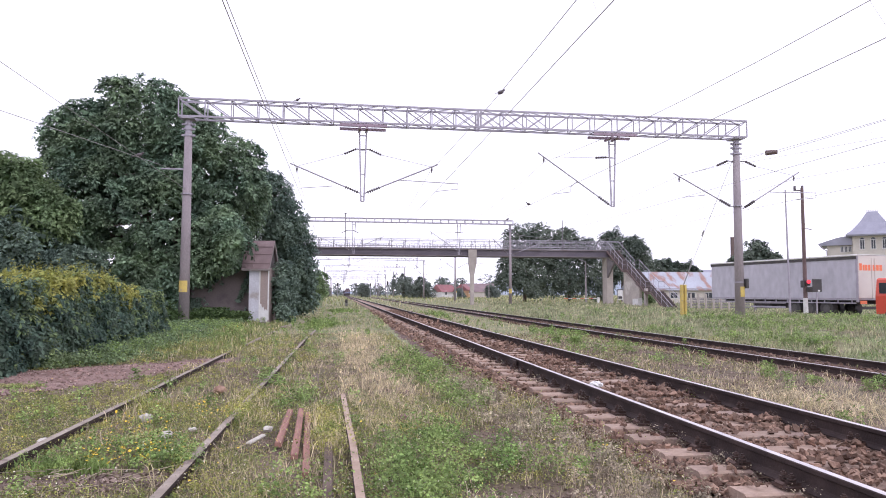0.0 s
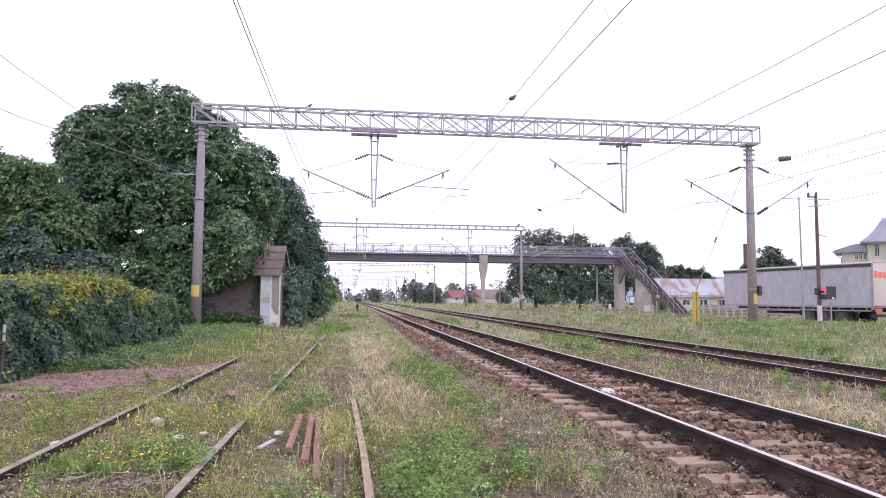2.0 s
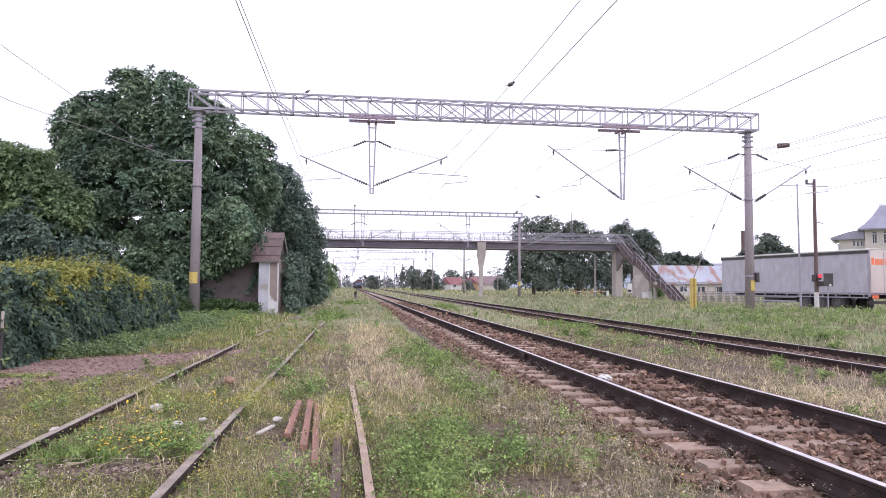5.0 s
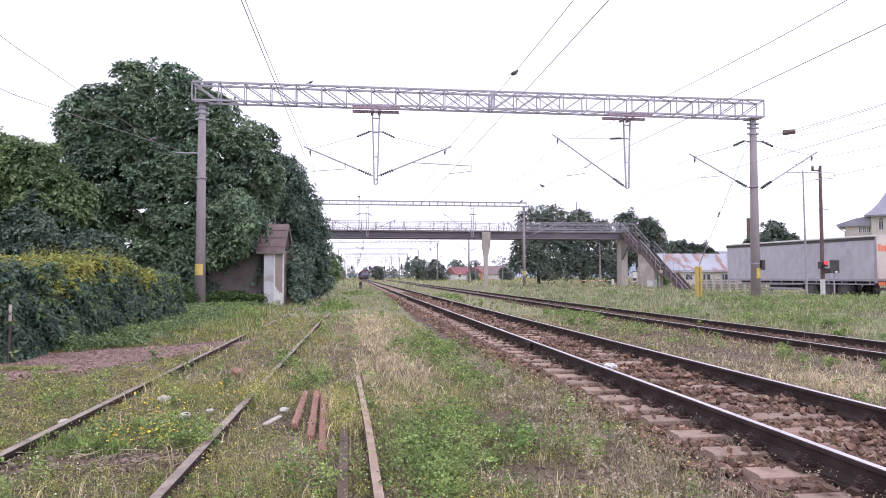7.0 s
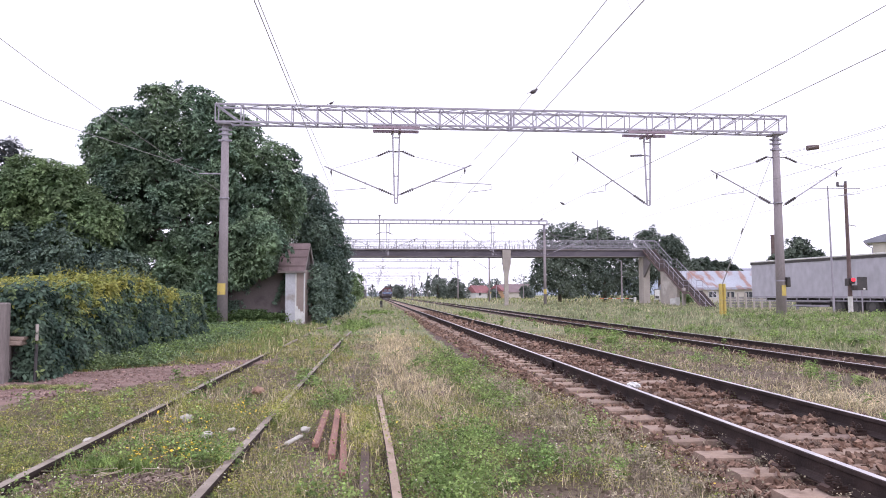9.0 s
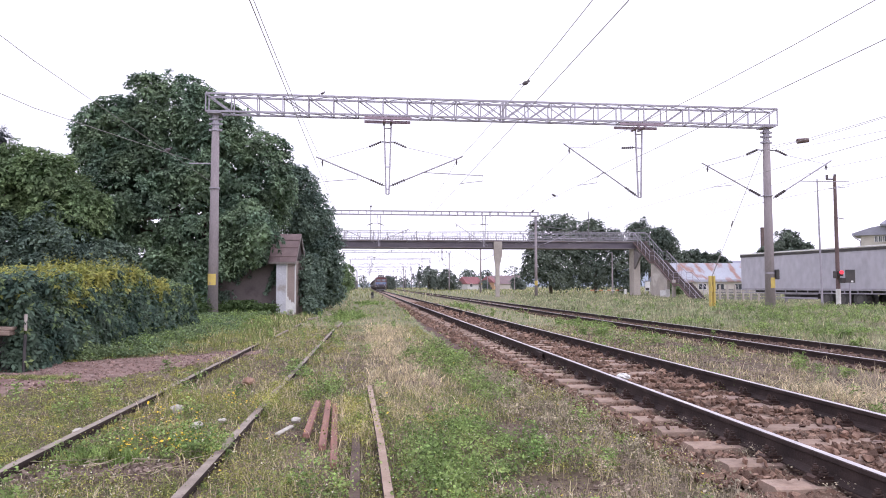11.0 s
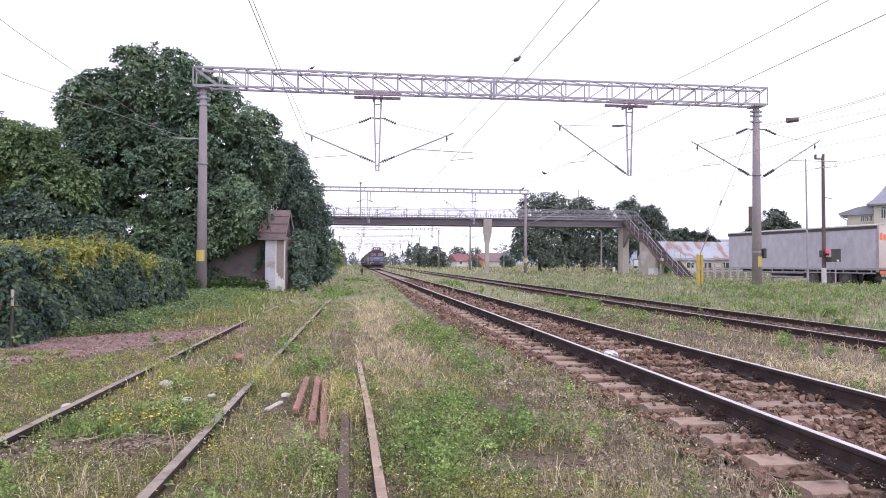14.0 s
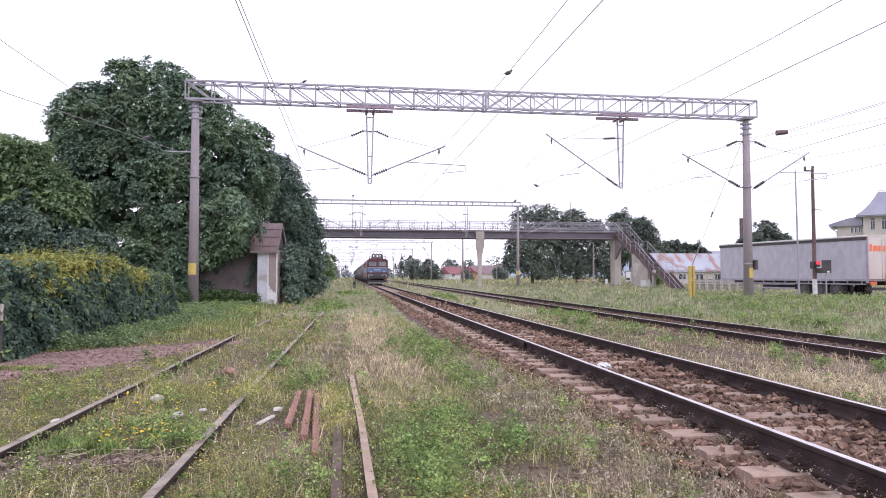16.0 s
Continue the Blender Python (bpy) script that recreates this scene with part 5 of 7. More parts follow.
def buildings():
    s = gable_house("long shed with a rust-streaked tin roof and pale walls", pose(49.5, 96, 0.0), 15, 8, 2.1, 2.6, M_CREAM, M_TINROOF, [(k * 2.6 - 6, 1.3, 1.1, 0.8) for k in range(6)])
    part("gutter", boxes([((0, -4.35, 2.22), (15.6, 0.1, 0.12))]), M_GALV, s)
    gable_house("low grey-roofed shed beside the stair", pose(60.5, 120, 0.0), 16, 8, 2.6, 3.4, M_CREAM, M_SLATE)
    gable_house("house with a red tile roof and white gable", pose(34.6, 233, 0.0, 0, 0, 30), 6.2, 5.5, 2.2, 2.4, M_WHITE, M_TILE, [(-1.5, 1.8, 1, 1.2)])
    gable_house("ochre house with a red roof", pose(41.0, 232, 0.0, 0, 0, 60), 4.2, 5, 2.7, 2.1, M_OCHRE, M_TILE, [(-1, 2.2, 0.9, 1.2), (1, 2.2, 0.9, 1.2)])
    gable_house("long house with a dark brown roof", pose(48.0, 238, 0.0), 9.5, 7, 2.3, 2.8, M_CREAM, M_BROWNROOF)
    # villa with a tower
    v = thing("villa", "cream villa with a flared grey tower roof and arched windows", "house", pose(67.2, 79.9, 0.0, 0, 0, -39.5))
    part("wall", boxes([((0, 0, 4.5), (4.5, 4.5, 9.0))]), M_CREAM, v)
    part("wing", boxes([((-3.6, 1.5, 3.9), (3.0, 6, 7.8))]), M_CREAM, v)
    bm = bmesh.new()
    rings = []
    for half, z in ((2.95, 8.8), (3.0, 9.0), (2.2, 9.7), (1.45, 10.6), (0.95, 11.4), (0.55, 12.05)):
        rings.append([bm.verts.new((sx * half, sy * half, z)) for sx, sy in ((-1, -1), (1, -1), (1, 1), (-1, 1))])
    for a, b in zip(rings, rings[1:]):
        for i in range(4):
            bm.faces.new((a[i], a[(i + 1) % 4], b[(i + 1) % 4], b[i]))
    bm.faces.new(rings[-1])
    bm.faces.new(rings[0][::-1])
    roof = part("roof", bm, M_SLATE, v, "flared grey metal tower roof")
    part("ridge_crest", boxes([((0, 0, 12.25), (1.3, 0.08, 0.08))] + [((-0.6 + 0.24 * k, 0, 12.15), (0.05, 0.05, 0.3)) for k in range(6)]), M_WHITE, roof)
    bm = bmesh.new()
    prism(bm, [(-6.0, 7.75), (-6.1, 8.0), (-4.0, 8.7), (-2.3, 9.0), (-2.3, 7.75)], "y", -2.0, 5.0)
    part("wing_roof", bm, M_SLATE, v)
    for x in (-1.2, 0.0, 1.2):
        window(v, x, -2.25, 7.75, 0.5, 1.2, True)
    for x in (-3.45, -3.0, -2.55):
        window(v, x, -1.5, 7.25, 0.34, 0.75)
    part("gutter", tubes([((-5.9, -2.0, 7.8), (-5.5, -1.9, 7.3)), ((-5.5, -1.9, 7.3), (-5.15, -1.6, 7.1)), ((-5.15, -1.6, 7.1), (-5.15, -1.6, 0))], 0.06), M_GALV, v)
    c = thing("chimney", "slim sooty brick chimney stack with bands", "chimney", pose(59.9, 100, 0))
    part("shaft", boxes([((0, 0, 5.15), (0.42, 0.42, 10.3))] + [((0, 0, 10.2 - 0.45 * k), (0.5, 0.5, 0.14)) for k in range(9)], 0.02), M_DARKBRICK, c)


buildings()


def hills():
    n = 160
    x = np.linspace(-2500, 2500, n)
    top = 7 + 4 * wave(x, 2, 0.0035) + 2 * wave(x, 7, 0.012) + 60 * smoothstep(250, 900, x)
    v = np.concatenate([np.stack([x, np.full(n, 2300.0), np.full(n, -5.0)], 1), np.stack([x, np.full(n, 2500.0), np.maximum(top, 8)], 1), np.stack([x, np.full(n, 3400.0), np.full(n, -5.0)], 1)])
    i = np.arange(n - 1)
    f = np.concatenate([np.stack([i, i + 1, i + n + 1, i + n], 1), np.stack([i + n, i + n + 1, i + 2 * n + 1, i + 2 * n], 1)])
    # haze over the wooded hills is painted as their blue-grey colour
    tagged(mesh_object("distant_hills", v, f, surf("hazy_hill", (0.30, 0.34, 0.40), (0.26, 0.30, 0.36), 0.003, 1.0, 0.0, fine=0.02)), "low hazy wooded hills on the horizon", "backdrop", kind="structure")


hills()
# ---- grass, herbs and loose stones ----
def ellipse(x, y, cx, cy, rx, ry):
    """1 in the middle, falling to 0 at a wavering rim."""
    d = np.hypot((x - cx) / rx, (y - cy) / ry) + 0.25 * wave(x, y, 3.0)
    return np.clip(1.6 * (1 - d), 0, 1)


def lushness(x, y):
    out = np.clip(1.8 * (wave(x, y, 1.7, 9) - 0.5), 0, 0.7)
    for cx, cy, rx, ry in ((1.55, 13.8, 1.0, 2.6), (0.95, 6.2, 0.75, 1.3), (1.6, 9.4, 0.4, 1.3), (0.55, 5.2, 0.4, 1.0), (8.0, 25, 1.0, 3.0), (7.9, 19, 0.5, 1.0),
                           (-4.9, 17, 0.8, 3.5), (-4.9, 23, 1.0, 4.0), (-5.2, 30, 1.6, 5), (-4.0, 26, 1.0, 4), (-1.15, 11.2, 0.25, 0.7), (-1.9, 6.3, 0.8, 0.4), (13.2, 20, 1.5, 3), (16, 24, 2, 4),
                           (7.0, 14.5, 0.35, 0.8), (6.4, 17.5, 0.3, 0.8), (7.6, 11.5, 0.3, 0.6), (14.5, 15, 1.0, 1.4), (19, 22, 1.2, 1.5), (12.4, 26, 0.8, 2.5), (-1.9, 6.6, 0.5, 0.35), (-1.45, 6.4, 0.3, 0.4), (-0.55, 9.6, 0.35, 0.8), (0.4, 62, 1.8, 10), (6.6, 48, 0.8, 8), (-0.9, 33, 0.8, 6), (24, 30, 3, 5), (19, 31, 3, 3)):
        out = np.maximum(out, ellipse(x, y, cx, cy, rx, ry))
    return np.clip(out * 1.35, 0, 1) * (1 - 0.6 * ellipse(x, y, 0.55, 10.5, 0.75, 4.6))


def dryness(x, y):
    d = np.where((x > -3) & (x < 3), 0.5, 0.35) + 0.4 * wave(x, y, 0.8, 4) + 0.15 * wave(x, y, 2.4, 1)
    d = d + 0.9 * ellipse(x, y, 0.4, 20, 1.3, 12) + 0.3 * ellipse(x, y, 1.5, 4.6, 1.0, 0.8) + 0.4 * ellipse(x, y, 7.0, 9, 1.4, 6) + 0.55 * ellipse(x, y, 0.55, 10.5, 0.8, 4.8)
    d = d * (1 - 0.4 * smoothstep(18, 36, y)) * (1 - 0.45 * smoothstep(-2.6, -3.4, x))
    d = d + 0.3 * smoothstep(5.3, 5.8, x) * (1 - smoothstep(8.2, 8.8, x))
    return np.clip(d * np.where(x > 11, 0.32, 1), 0.04, 0.95)


def sage(x, y):
    return np.clip(1.2 * ellipse(x, y, 2.15, 6.6, 0.75, 4.6) + ellipse(x, y, 2.0, 10.5, 0.4, 2.0), 0, 1)


def bare(x, y):
    out = np.maximum(np.clip((path_width(x, y) + 0.2) * 4, 0, 1), np.clip(2.2 * (wave(x, y, 2.6, 5) - 0.38 + 0.3 * ((x > 5.4) & (x < 8.6))), 0, 0.85) * (x < 11))
    for cx, cy, rx, ry in ((1.5, 6.95, 0.42, 0.75), (1.35, 5.0, 0.5, 0.45), (-2.0, 5.75, 1.1, 0.45), (6.9, 12.5, 0.5, 1.6), (7.5, 16.0, 0.5, 1.8), (6.4, 20.0, 0.4, 2.0), (0.2, 4.4, 0.3, 0.4), (-0.75, 7.2, 0.35, 0.9), (-0.2, 12.2, 0.3, 1.0), (1.9, 5.0, 0.25, 0.3), (7.2, 21, 0.8, 3), (6.6, 30, 0.6, 4), (2.2, 24, 0.6, 9), (-1.6, 13.0, 0.6, 2.0), (0.75, 7.9, 0.15, 0.25)):
        out = np.maximum(out, np.clip((1.35 if rx in (1.1, 0.42, 0.5) else 0.75) * ellipse(x, y, cx, cy, rx, ry), 0, 0.97))
    return out


def open_ground(x, y):
    """Share of plants that grow at a place: none on rails, few in ballast."""
    k = 1 - bare(x, y)
    left = 2.62 - 0.75 * smoothstep(9, 16, y) + 0.65 * smoothstep(24, 42, y)
    k = k * np.where((x > left) & (x < 5.45), 0.015, 1.0)
    k = np.where((x > 8.5) & (x < 10.6) & (y > -5), k * 0.16, k)
    for x0, tilt, y1 in ((-2.68, 0.011, 17), (-1.2, 0.011, 22)):
        k = np.where((np.abs(x - x0 - tilt * (y - 5)) < 0.05) & (y < y1), k * np.where(wave(y, x0, 1.3) > 0.3, 0.5, 0.03), k)
    k = np.where((np.abs(x - 0.15 + 0.02 * (y - 4.8)) < 0.035) & (y < 9.6), 0.05, k)
    k = np.where((np.abs(x + 0.07 + 0.018 * (y - 6.0)) < 0.06) & (y < 9.5), k * 0.5, k)
    k = np.where((x < -5.5) & (y > 12.3) & (y < 24), 0, k)
    k = np.where((x > -0.64) & (x < -0.2) & (y > 5.6) & (y < 8.6), k * 0.3, k)
    return k


def scatter(n, near=3.0, far=95.0, fall=1.5, turn=(-50, 52)):
    """Random places over the yard, thinning out away from its near end."""
    u, p = RNG.random(n), 2 - fall
    r = (near ** p + u * (far ** p - near ** p)) ** (1 / p)
    a = np.radians(RNG.uniform(turn[0], turn[1], n))
    return r * np.sin(a), r * np.cos(a), r


def blades(name, x, y, r, h, w, bend, material, label, category="grass"):
    """Bent blades of grass, joined."""
    n = len(x)
    z = ground_z(x, y) - 0.01
    base = np.stack([x, y, z], 1)
    a, b = RNG.uniform(0, 6.283, n), RNG.uniform(0, 6.283, n)
    lean = np.stack([np.cos(a), np.sin(a), np.zeros(n)], 1) * (h * bend * RNG.uniform(0.2, 1.4, n))[:, None]
    side = np.stack([np.cos(b), np.sin(b), np.zeros(n)], 1) * (w * (0.8 + r / 13.0) * 0.5)[:, None]
    up = np.array((0, 0, 1.0)) * h[:, None]
    mid = base + lean * 0.35 + up * 0.6
    tip = base + lean + up * (1 - 0.25 * bend)
    v = np.stack([base - side, base + side, mid - side * 0.8, mid + side * 0.8, tip], 1).reshape(-1, 3)
    i = np.arange(n)[:, None] * 5
    f = np.concatenate([i + np.array([[0, 1, 3]]), i + np.array([[0, 3, 2]]), i + np.array([[2, 3, 4]])], 1).reshape(-1, 3)
    return tagged(mesh_object(name, v, f, material), label, category, kind="stuff")


def tufts(x, y, r, cell=0.15, pull=0.6, gaps=0.12, seed=0.0):
    """Draws plants together into tufts on a jittered grid: places and height factors; some cells stay almost empty."""
    size = cell * (0.8 + r / 18.0)
    size = cell * 2.0 ** np.round(np.log2(size / cell))
    wx = 0.866 * x + 0.5 * y + 0.7 * size * np.sin(5.1 * y + 2.3 * np.sin(3.7 * x))
    wy = 0.866 * y - 0.5 * x + 0.7 * size * np.sin(4.3 * x + 2.1 * np.sin(4.9 * y))
    i, j = np.floor(wx / size), np.floor(wy / size)

    def chance(k):
        v = np.sin(i * 127.1 + j * 311.7 + (k + seed) * 74.7) * 43758.5453
        return v - np.floor(v)
    dx, dy = (i + 0.1 + 0.8 * chance(1)) * size - wx, (j + 0.1 + 0.8 * chance(2)) * size - wy
    f = pull * (0.3 + 0.7 * chance(5))
    x, y = x + (0.866 * dx - 0.5 * dy) * f, y + (0.866 * dy + 0.5 * dx) * f
    ok = (chance(3) > gaps) | (RNG.random(len(x)) < 0.15)
    return x[ok], y[ok], r[ok], (0.55 + 0.95 * chance(4) ** 1.5)[ok]


def keep(x, y, r, chance):
    sel = RNG.random(len(x)) < chance
    return x[sel], y[sel], r[sel]


def low(x, y):
    """Plants stay short beside the old rails and the path."""
    d = np.minimum(np.abs(x + 2.65 - 0.011 * (y - 5)), np.abs(x + 1.17 - 0.011 * (y - 5)))
    d = np.minimum(d, np.abs(x - 0.14 + 0.02 * (y - 4.8)))
    k = 0.6 + 0.4 * smoothstep(0.05, 0.4, d)
    return k * np.where(x < -2.7, 0.7, 1.0) * (1 - 0.4 * np.clip(path_width(x, y) + 1.0, 0, 1))


def meadow(x, y):
    """1 in the tall grass beyond the far track."""
    return smoothstep(10.6, 12.2, x)


def make_grass():
    x, y, r = scatter(280000)
    x, y, r = keep(x, y, r, open_ground(x, y) * (1 - dryness(x, y)) * (1 - 0.85 * sage(x, y)) * np.where((r < 9.5) & (x < 2.6), 0.5, 0.9))
    x, y, r, tall = tufts(x, y, r, 0.15)
    h = RNG.uniform(0.05, 0.14, len(x)) * tall * (1 + 0.35 * wave(x, y, 1.5)) * low(x, y) + 0.2 * meadow(x, y) * RNG.random(len(x)) + 0.03 * lushness(x, y)
    far = x > 10.9
    blades("grass", x[~far], y[~far], r[~far], h[~far], 0.0055, 0.85, M_GRASS, "short green grass between the tracks")
    x, y, r = scatter(96000, 12, 95, 1.5, (12, 52))
    x, y, r = keep(x, y, r, (x > 10.9) * open_ground(x, y) * 0.9)
    x, y, r, tall = tufts(x, y, r, 0.3, 0.55, 0.1, 17)
    h = (RNG.uniform(0.08, 0.26, len(x)) + 0.1 * RNG.random(len(x)) ** 3) * (0.5 + 0.6 * tall) * (1 + 0.35 * wave(x, y, 0.7)) * (0.5 + 0.5 * meadow(x, y))
    blades("meadow_grass", x, y, r * 0.6, h, 0.008, 0.9, M_MEADOW, "pale soft meadow grass beyond the far track")
    x, y, r = scatter(190000)
    x, y, r = keep(x, y, r, open_ground(x, y) * dryness(x, y) * (1 - 0.9 * lushness(x, y)) * (1 - 0.6 * sage(x, y)))
    x, y, r, tall = tufts(x, y, r, 0.17, seed=3)
    h = RNG.uniform(0.06, 0.19, len(x)) * tall * low(x, y) + 0.22 * meadow(x, y) * RNG.random(len(x))
    blades("dry_grass", x, y, r, h, 0.0042, 0.9, M_DRY, "straw-coloured dry grass between the tracks")
    # the far yard
    x, y, r = scatter(22000, 85, 420, 1.3, (-14, 44))
    x, y, r = keep(x, y, r, open_ground(x, y))
    blades("far_grass", x, y, r, RNG.uniform(0.2, 0.6, len(x)), 0.006, 0.5, M_GRASS, "rough tall grass far along the line")
    x, y, r = scatter(7000, 85, 420, 1.3, (-14, 44))
    x, y, r = keep(x, y, r, open_ground(x, y) * 0.8)
    blades("far_grass", x, y, r, RNG.uniform(0.2, 0.7, len(x)), 0.005, 0.5, M_DRY, "dry tall grass far along the line")
    # round the near end of the yard
    for count, mat, h, label in ((15000, M_GRASS, 0.1, "short grass at the near end of the yard"), (9000, M_DRY, 0.14, "dry grass at the near end of the yard")):
        x, y = RNG.uniform(-7, 12, count), RNG.uniform(-9, 3.4, count)
        x, y, r = keep(x, y, np.full(count, 6.0), open_ground(x, y) * np.clip(wave(x, y, 1.2, h * 40) + 0.75, 0, 1))
        blades("grass", x, y, r, RNG.uniform(0.4, 1.2, len(x)) * h, 0.007, 0.55, mat, label)
    # taller pale grass between the hedge and the siding
    for count, mat, label in ((7000, M_GRASS, "taller grass along the foot of the hedge"), (1100, M_DRY, "pale tall grass tufts along the siding")):
        y = RNG.uniform(15.5, 34, count)
        x = RNG.uniform(-5.0, -2.4, count)
        ok = (path_width(x, y) < -0.2) & (wave(x, y, 1.1, 2) + 0.6 * RNG.random(count) > 0.1 + 0.5 * smoothstep(-4.0, -5.0, x))
        x, y, r, tall = tufts(x[ok], y[ok], y[ok], 0.22, 0.6, 0.2, 11)
        blades("tall_grass", x, y, r, RNG.uniform(0.1, 0.3, len(x)) * tall, 0.006, 0.6, mat, label)
    # pale straw lane beside the turnout rail
    x, y = RNG.normal(0.5, 0.42, 7500), RNG.uniform(7.5, 26, 7500)
    ok = (x > 0.02) & (x < 1.5)
    x, y, r, tall = tufts(x[ok], y[ok], y[ok], 0.2, 0.5, 0.15, 13)
    blades("straw_grass", x, y, r, RNG.uniform(0.06, 0.18, len(x)) * tall, 0.0055, 0.7, M_DRY, "pale matted straw grass beside the turnout rail")
    # seed heads
    x, y, r = scatter(60000)
    x, y, r = keep(x, y, r, open_ground(x, y) * np.clip(dryness(x, y) + 0.05 * meadow(x, y), 0, 1) * (1 - lushness(x, y)))
    h = RNG.uniform(0.1, 0.24, len(x)) * low(x, y) + 0.3 * meadow(x, y) * RNG.random(len(x))
    blades("seed_grass", x, y, r, h, 0.003, 0.35, M_STRAWSEED, "thin pinkish seed stalks of dry grass")
    # grey stalks beside the main track
    x, y, r = scatter(60000, 3.2, 15, 0.6, (5, 45))
    x, y, r = keep(x, y, r, open_ground(x, y) * sage(x, y))
    x, y, r, tall = tufts(x, y, r, 0.2, 0.65, 0.2, 9)
    leafy("grey_weed", x[::9], y[::9], r[::9], RNG.uniform(0.06, 0.2, len(x[::9])) * tall[::9], 16, 0.026, 0.03, M_SAGE, "bushy grey-brown weeds on the ballast shoulder")
    x, y, r = x[::2], y[::2], r[::2]
    blades("dry_herb", x, y, r, RNG.uniform(0.06, 0.18, len(x)) * tall[::2], 0.006, 0.6, M_SAGE, "grey-brown dry herbs on the ballast shoulder", "herb")


def leafy(name, x, y, r, h, per, leaf, spread_r, material, label, category="herb"):
    """Small plants: per leaves round each place, up to height h, joined."""
    n = len(x)
    hh = np.repeat(h, per)
    t = RNG.random(n * per) ** 0.8
    rr = np.repeat(spread_r * (0.6 + h / max(h.mean(), 0.01) * 0.4), per)
    px_ = np.repeat(x, per) + RNG.normal(0, 1, n * per) * rr
    py_ = np.repeat(y, per) + RNG.normal(0, 1, n * per) * rr
    p = np.stack([px_, py_, ground_z(px_, py_) + 0.01 + t * hh], 1)
    v, f = leaf_arrays(p, np.repeat(leaf * (0.8 + r / 26.0), per), up=-0.6)
    return tagged(mesh_object(name, v, f, material), label, category, kind="stuff")


def make_herbs():
    x, y, r = scatter(46000, 3.0, 60, 1.45)
    x, y, r = keep(x, y, r, open_ground(x, y) * lushness(x, y))
    x, y, r, tall = tufts(x, y, r, 0.24, 0.5, 0.15, 5)
    leafy("green_herb", x, y, r, RNG.uniform(0.1, 0.27, len(x)) * tall, 30, 0.03, 0.058, M_LUSH, "lush green weeds in patches")
    x, y, r = scatter(46000, 4.0, 24, 1.0, (-48, 30))
    x, y, r = keep(x, y, r, open_ground(x, y) * (0.3 + 0.7 * (wave(x, y, 1.1, 3) > -0.1)) * (1 - lushness(x, y)) * (1 - dryness(x, y)) * 1.5 * (1 - sage(x, y) * 0.8) * np.where(x > 5, 0.3, 1))
    x, y, r, tall = tufts(x, y, r, 0.18, 0.6, 0.15, 7)
    leafy("low_weed", x, y, r, RNG.uniform(0.04, 0.16, len(x)) * tall * low(x, y), 12, 0.0165, 0.035, M_WEED, "low yellowish-green weeds with tiny leaves")
    # dense small weeds in the near part of the old siding
    for count, mat, size, seed, label in ((15000, M_WEED, 0.0135, 21, "dense low yellowish weeds with tiny leaves in the siding"), (8000, M_LOWGREEN, 0.015, 23, "dense low green weeds in the siding"), (4200, M_SAGE, 0.013, 25, "withered brown low weeds in the siding")):
        x, y, r = scatter(count, 3.4, 9.8, 0.4, (-47, 27))
        x, y, r = keep(x, y, r, open_ground(x, y) * (1 - 0.7 * lushness(x, y)) * (1 - 0.7 * sage(x, y)) * np.clip(0.75 + 0.9 * wave(x, y, 1.9, seed), 0.1, 1))
        x, y, r, tall = tufts(x, y, r, 0.13, 0.45, 0.1, seed)
        leafy("siding_weed", x, y, r, RNG.uniform(0.04, 0.13, len(x)) * tall * low(x, y), 13, size, 0.026, mat, label)
    # low cover between the tufts
    x, y, r = scatter(160000, 3.0, 26, 1.2, (-46, 34))
    x, y, r = keep(x, y, r, np.clip(open_ground(x, y), 0, 0.75))
    p = np.stack([x, y, ground_z(x, y) + RNG.uniform(0.003, 0.03, len(x))], 1)
    v, f = leaf_arrays(p, 0.022 * (0.8 + r / 14.0), up=-0.2, flat=1.6)
    tagged(mesh_object("ground_cover", v, f, M_COVER), "low creeping leaves and dead litter between the tufts", "ground cover", kind="stuff")
    # tufts leaning over the old siding rails
    cx = np.array((-2.55, -1.12, -1.14, -2.7, -1.08, -2.5, -1.02, 0.2, -1.3, -0.08, -0.12))
    cy = np.array((9.5, 8.5, 9.7, 13.6, 13.6, 16.6, 16.8, 6.6, 5.9, 6.9, 8.2))
    k = np.repeat(np.arange(11), (70, 190, 120, 22, 24, 22, 24, 20, 24, 120, 90))
    x, y = cx[k] + RNG.normal(0, 0.1, len(k)), cy[k] + RNG.normal(0, 0.32, len(k))
    leafy("rail_weed", x, y, y, RNG.uniform(0.06, 0.2, len(k)), 12, 0.022, 0.035, M_WEED, "weeds leaning over the old siding rails")
    x, y = cx[k] + RNG.normal(0, 0.12, len(k)), cy[k] + RNG.normal(0, 0.5, len(k))
    over = RNG.uniform(7.7, 10.6, 330)
    blades("rail_grass", -1.17 + RNG.normal(0, 0.07, 330), over, over, RNG.uniform(0.07, 0.17, 330), 0.006, 0.7, M_GRASS, "grass grown over the old siding rail")
    x, y = np.tile(x, 2), np.tile(y, 2) + RNG.normal(0, 0.1, 2 * len(k))
    blades("rail_grass", x, y, y, RNG.uniform(0.08, 0.24, len(x)), 0.005, 0.6, M_DRY, "pale grass tufts against the old siding rails")
    # feathery tall weeds standing singly
    x, y, r = scatter(420, 3.5, 40, 1.2)
    x, y, r = keep(x, y, r, open_ground(x, y))
    leafy("tall_weed", x, y, r, RNG.uniform(0.12, 0.34, len(x)), 90, 0.026, 0.04, M_LUSH, "taller feathery green weeds standing singly")
    # creeping plants in the ballast against the rails
    y = RNG.uniform(3.5, 20, 160)
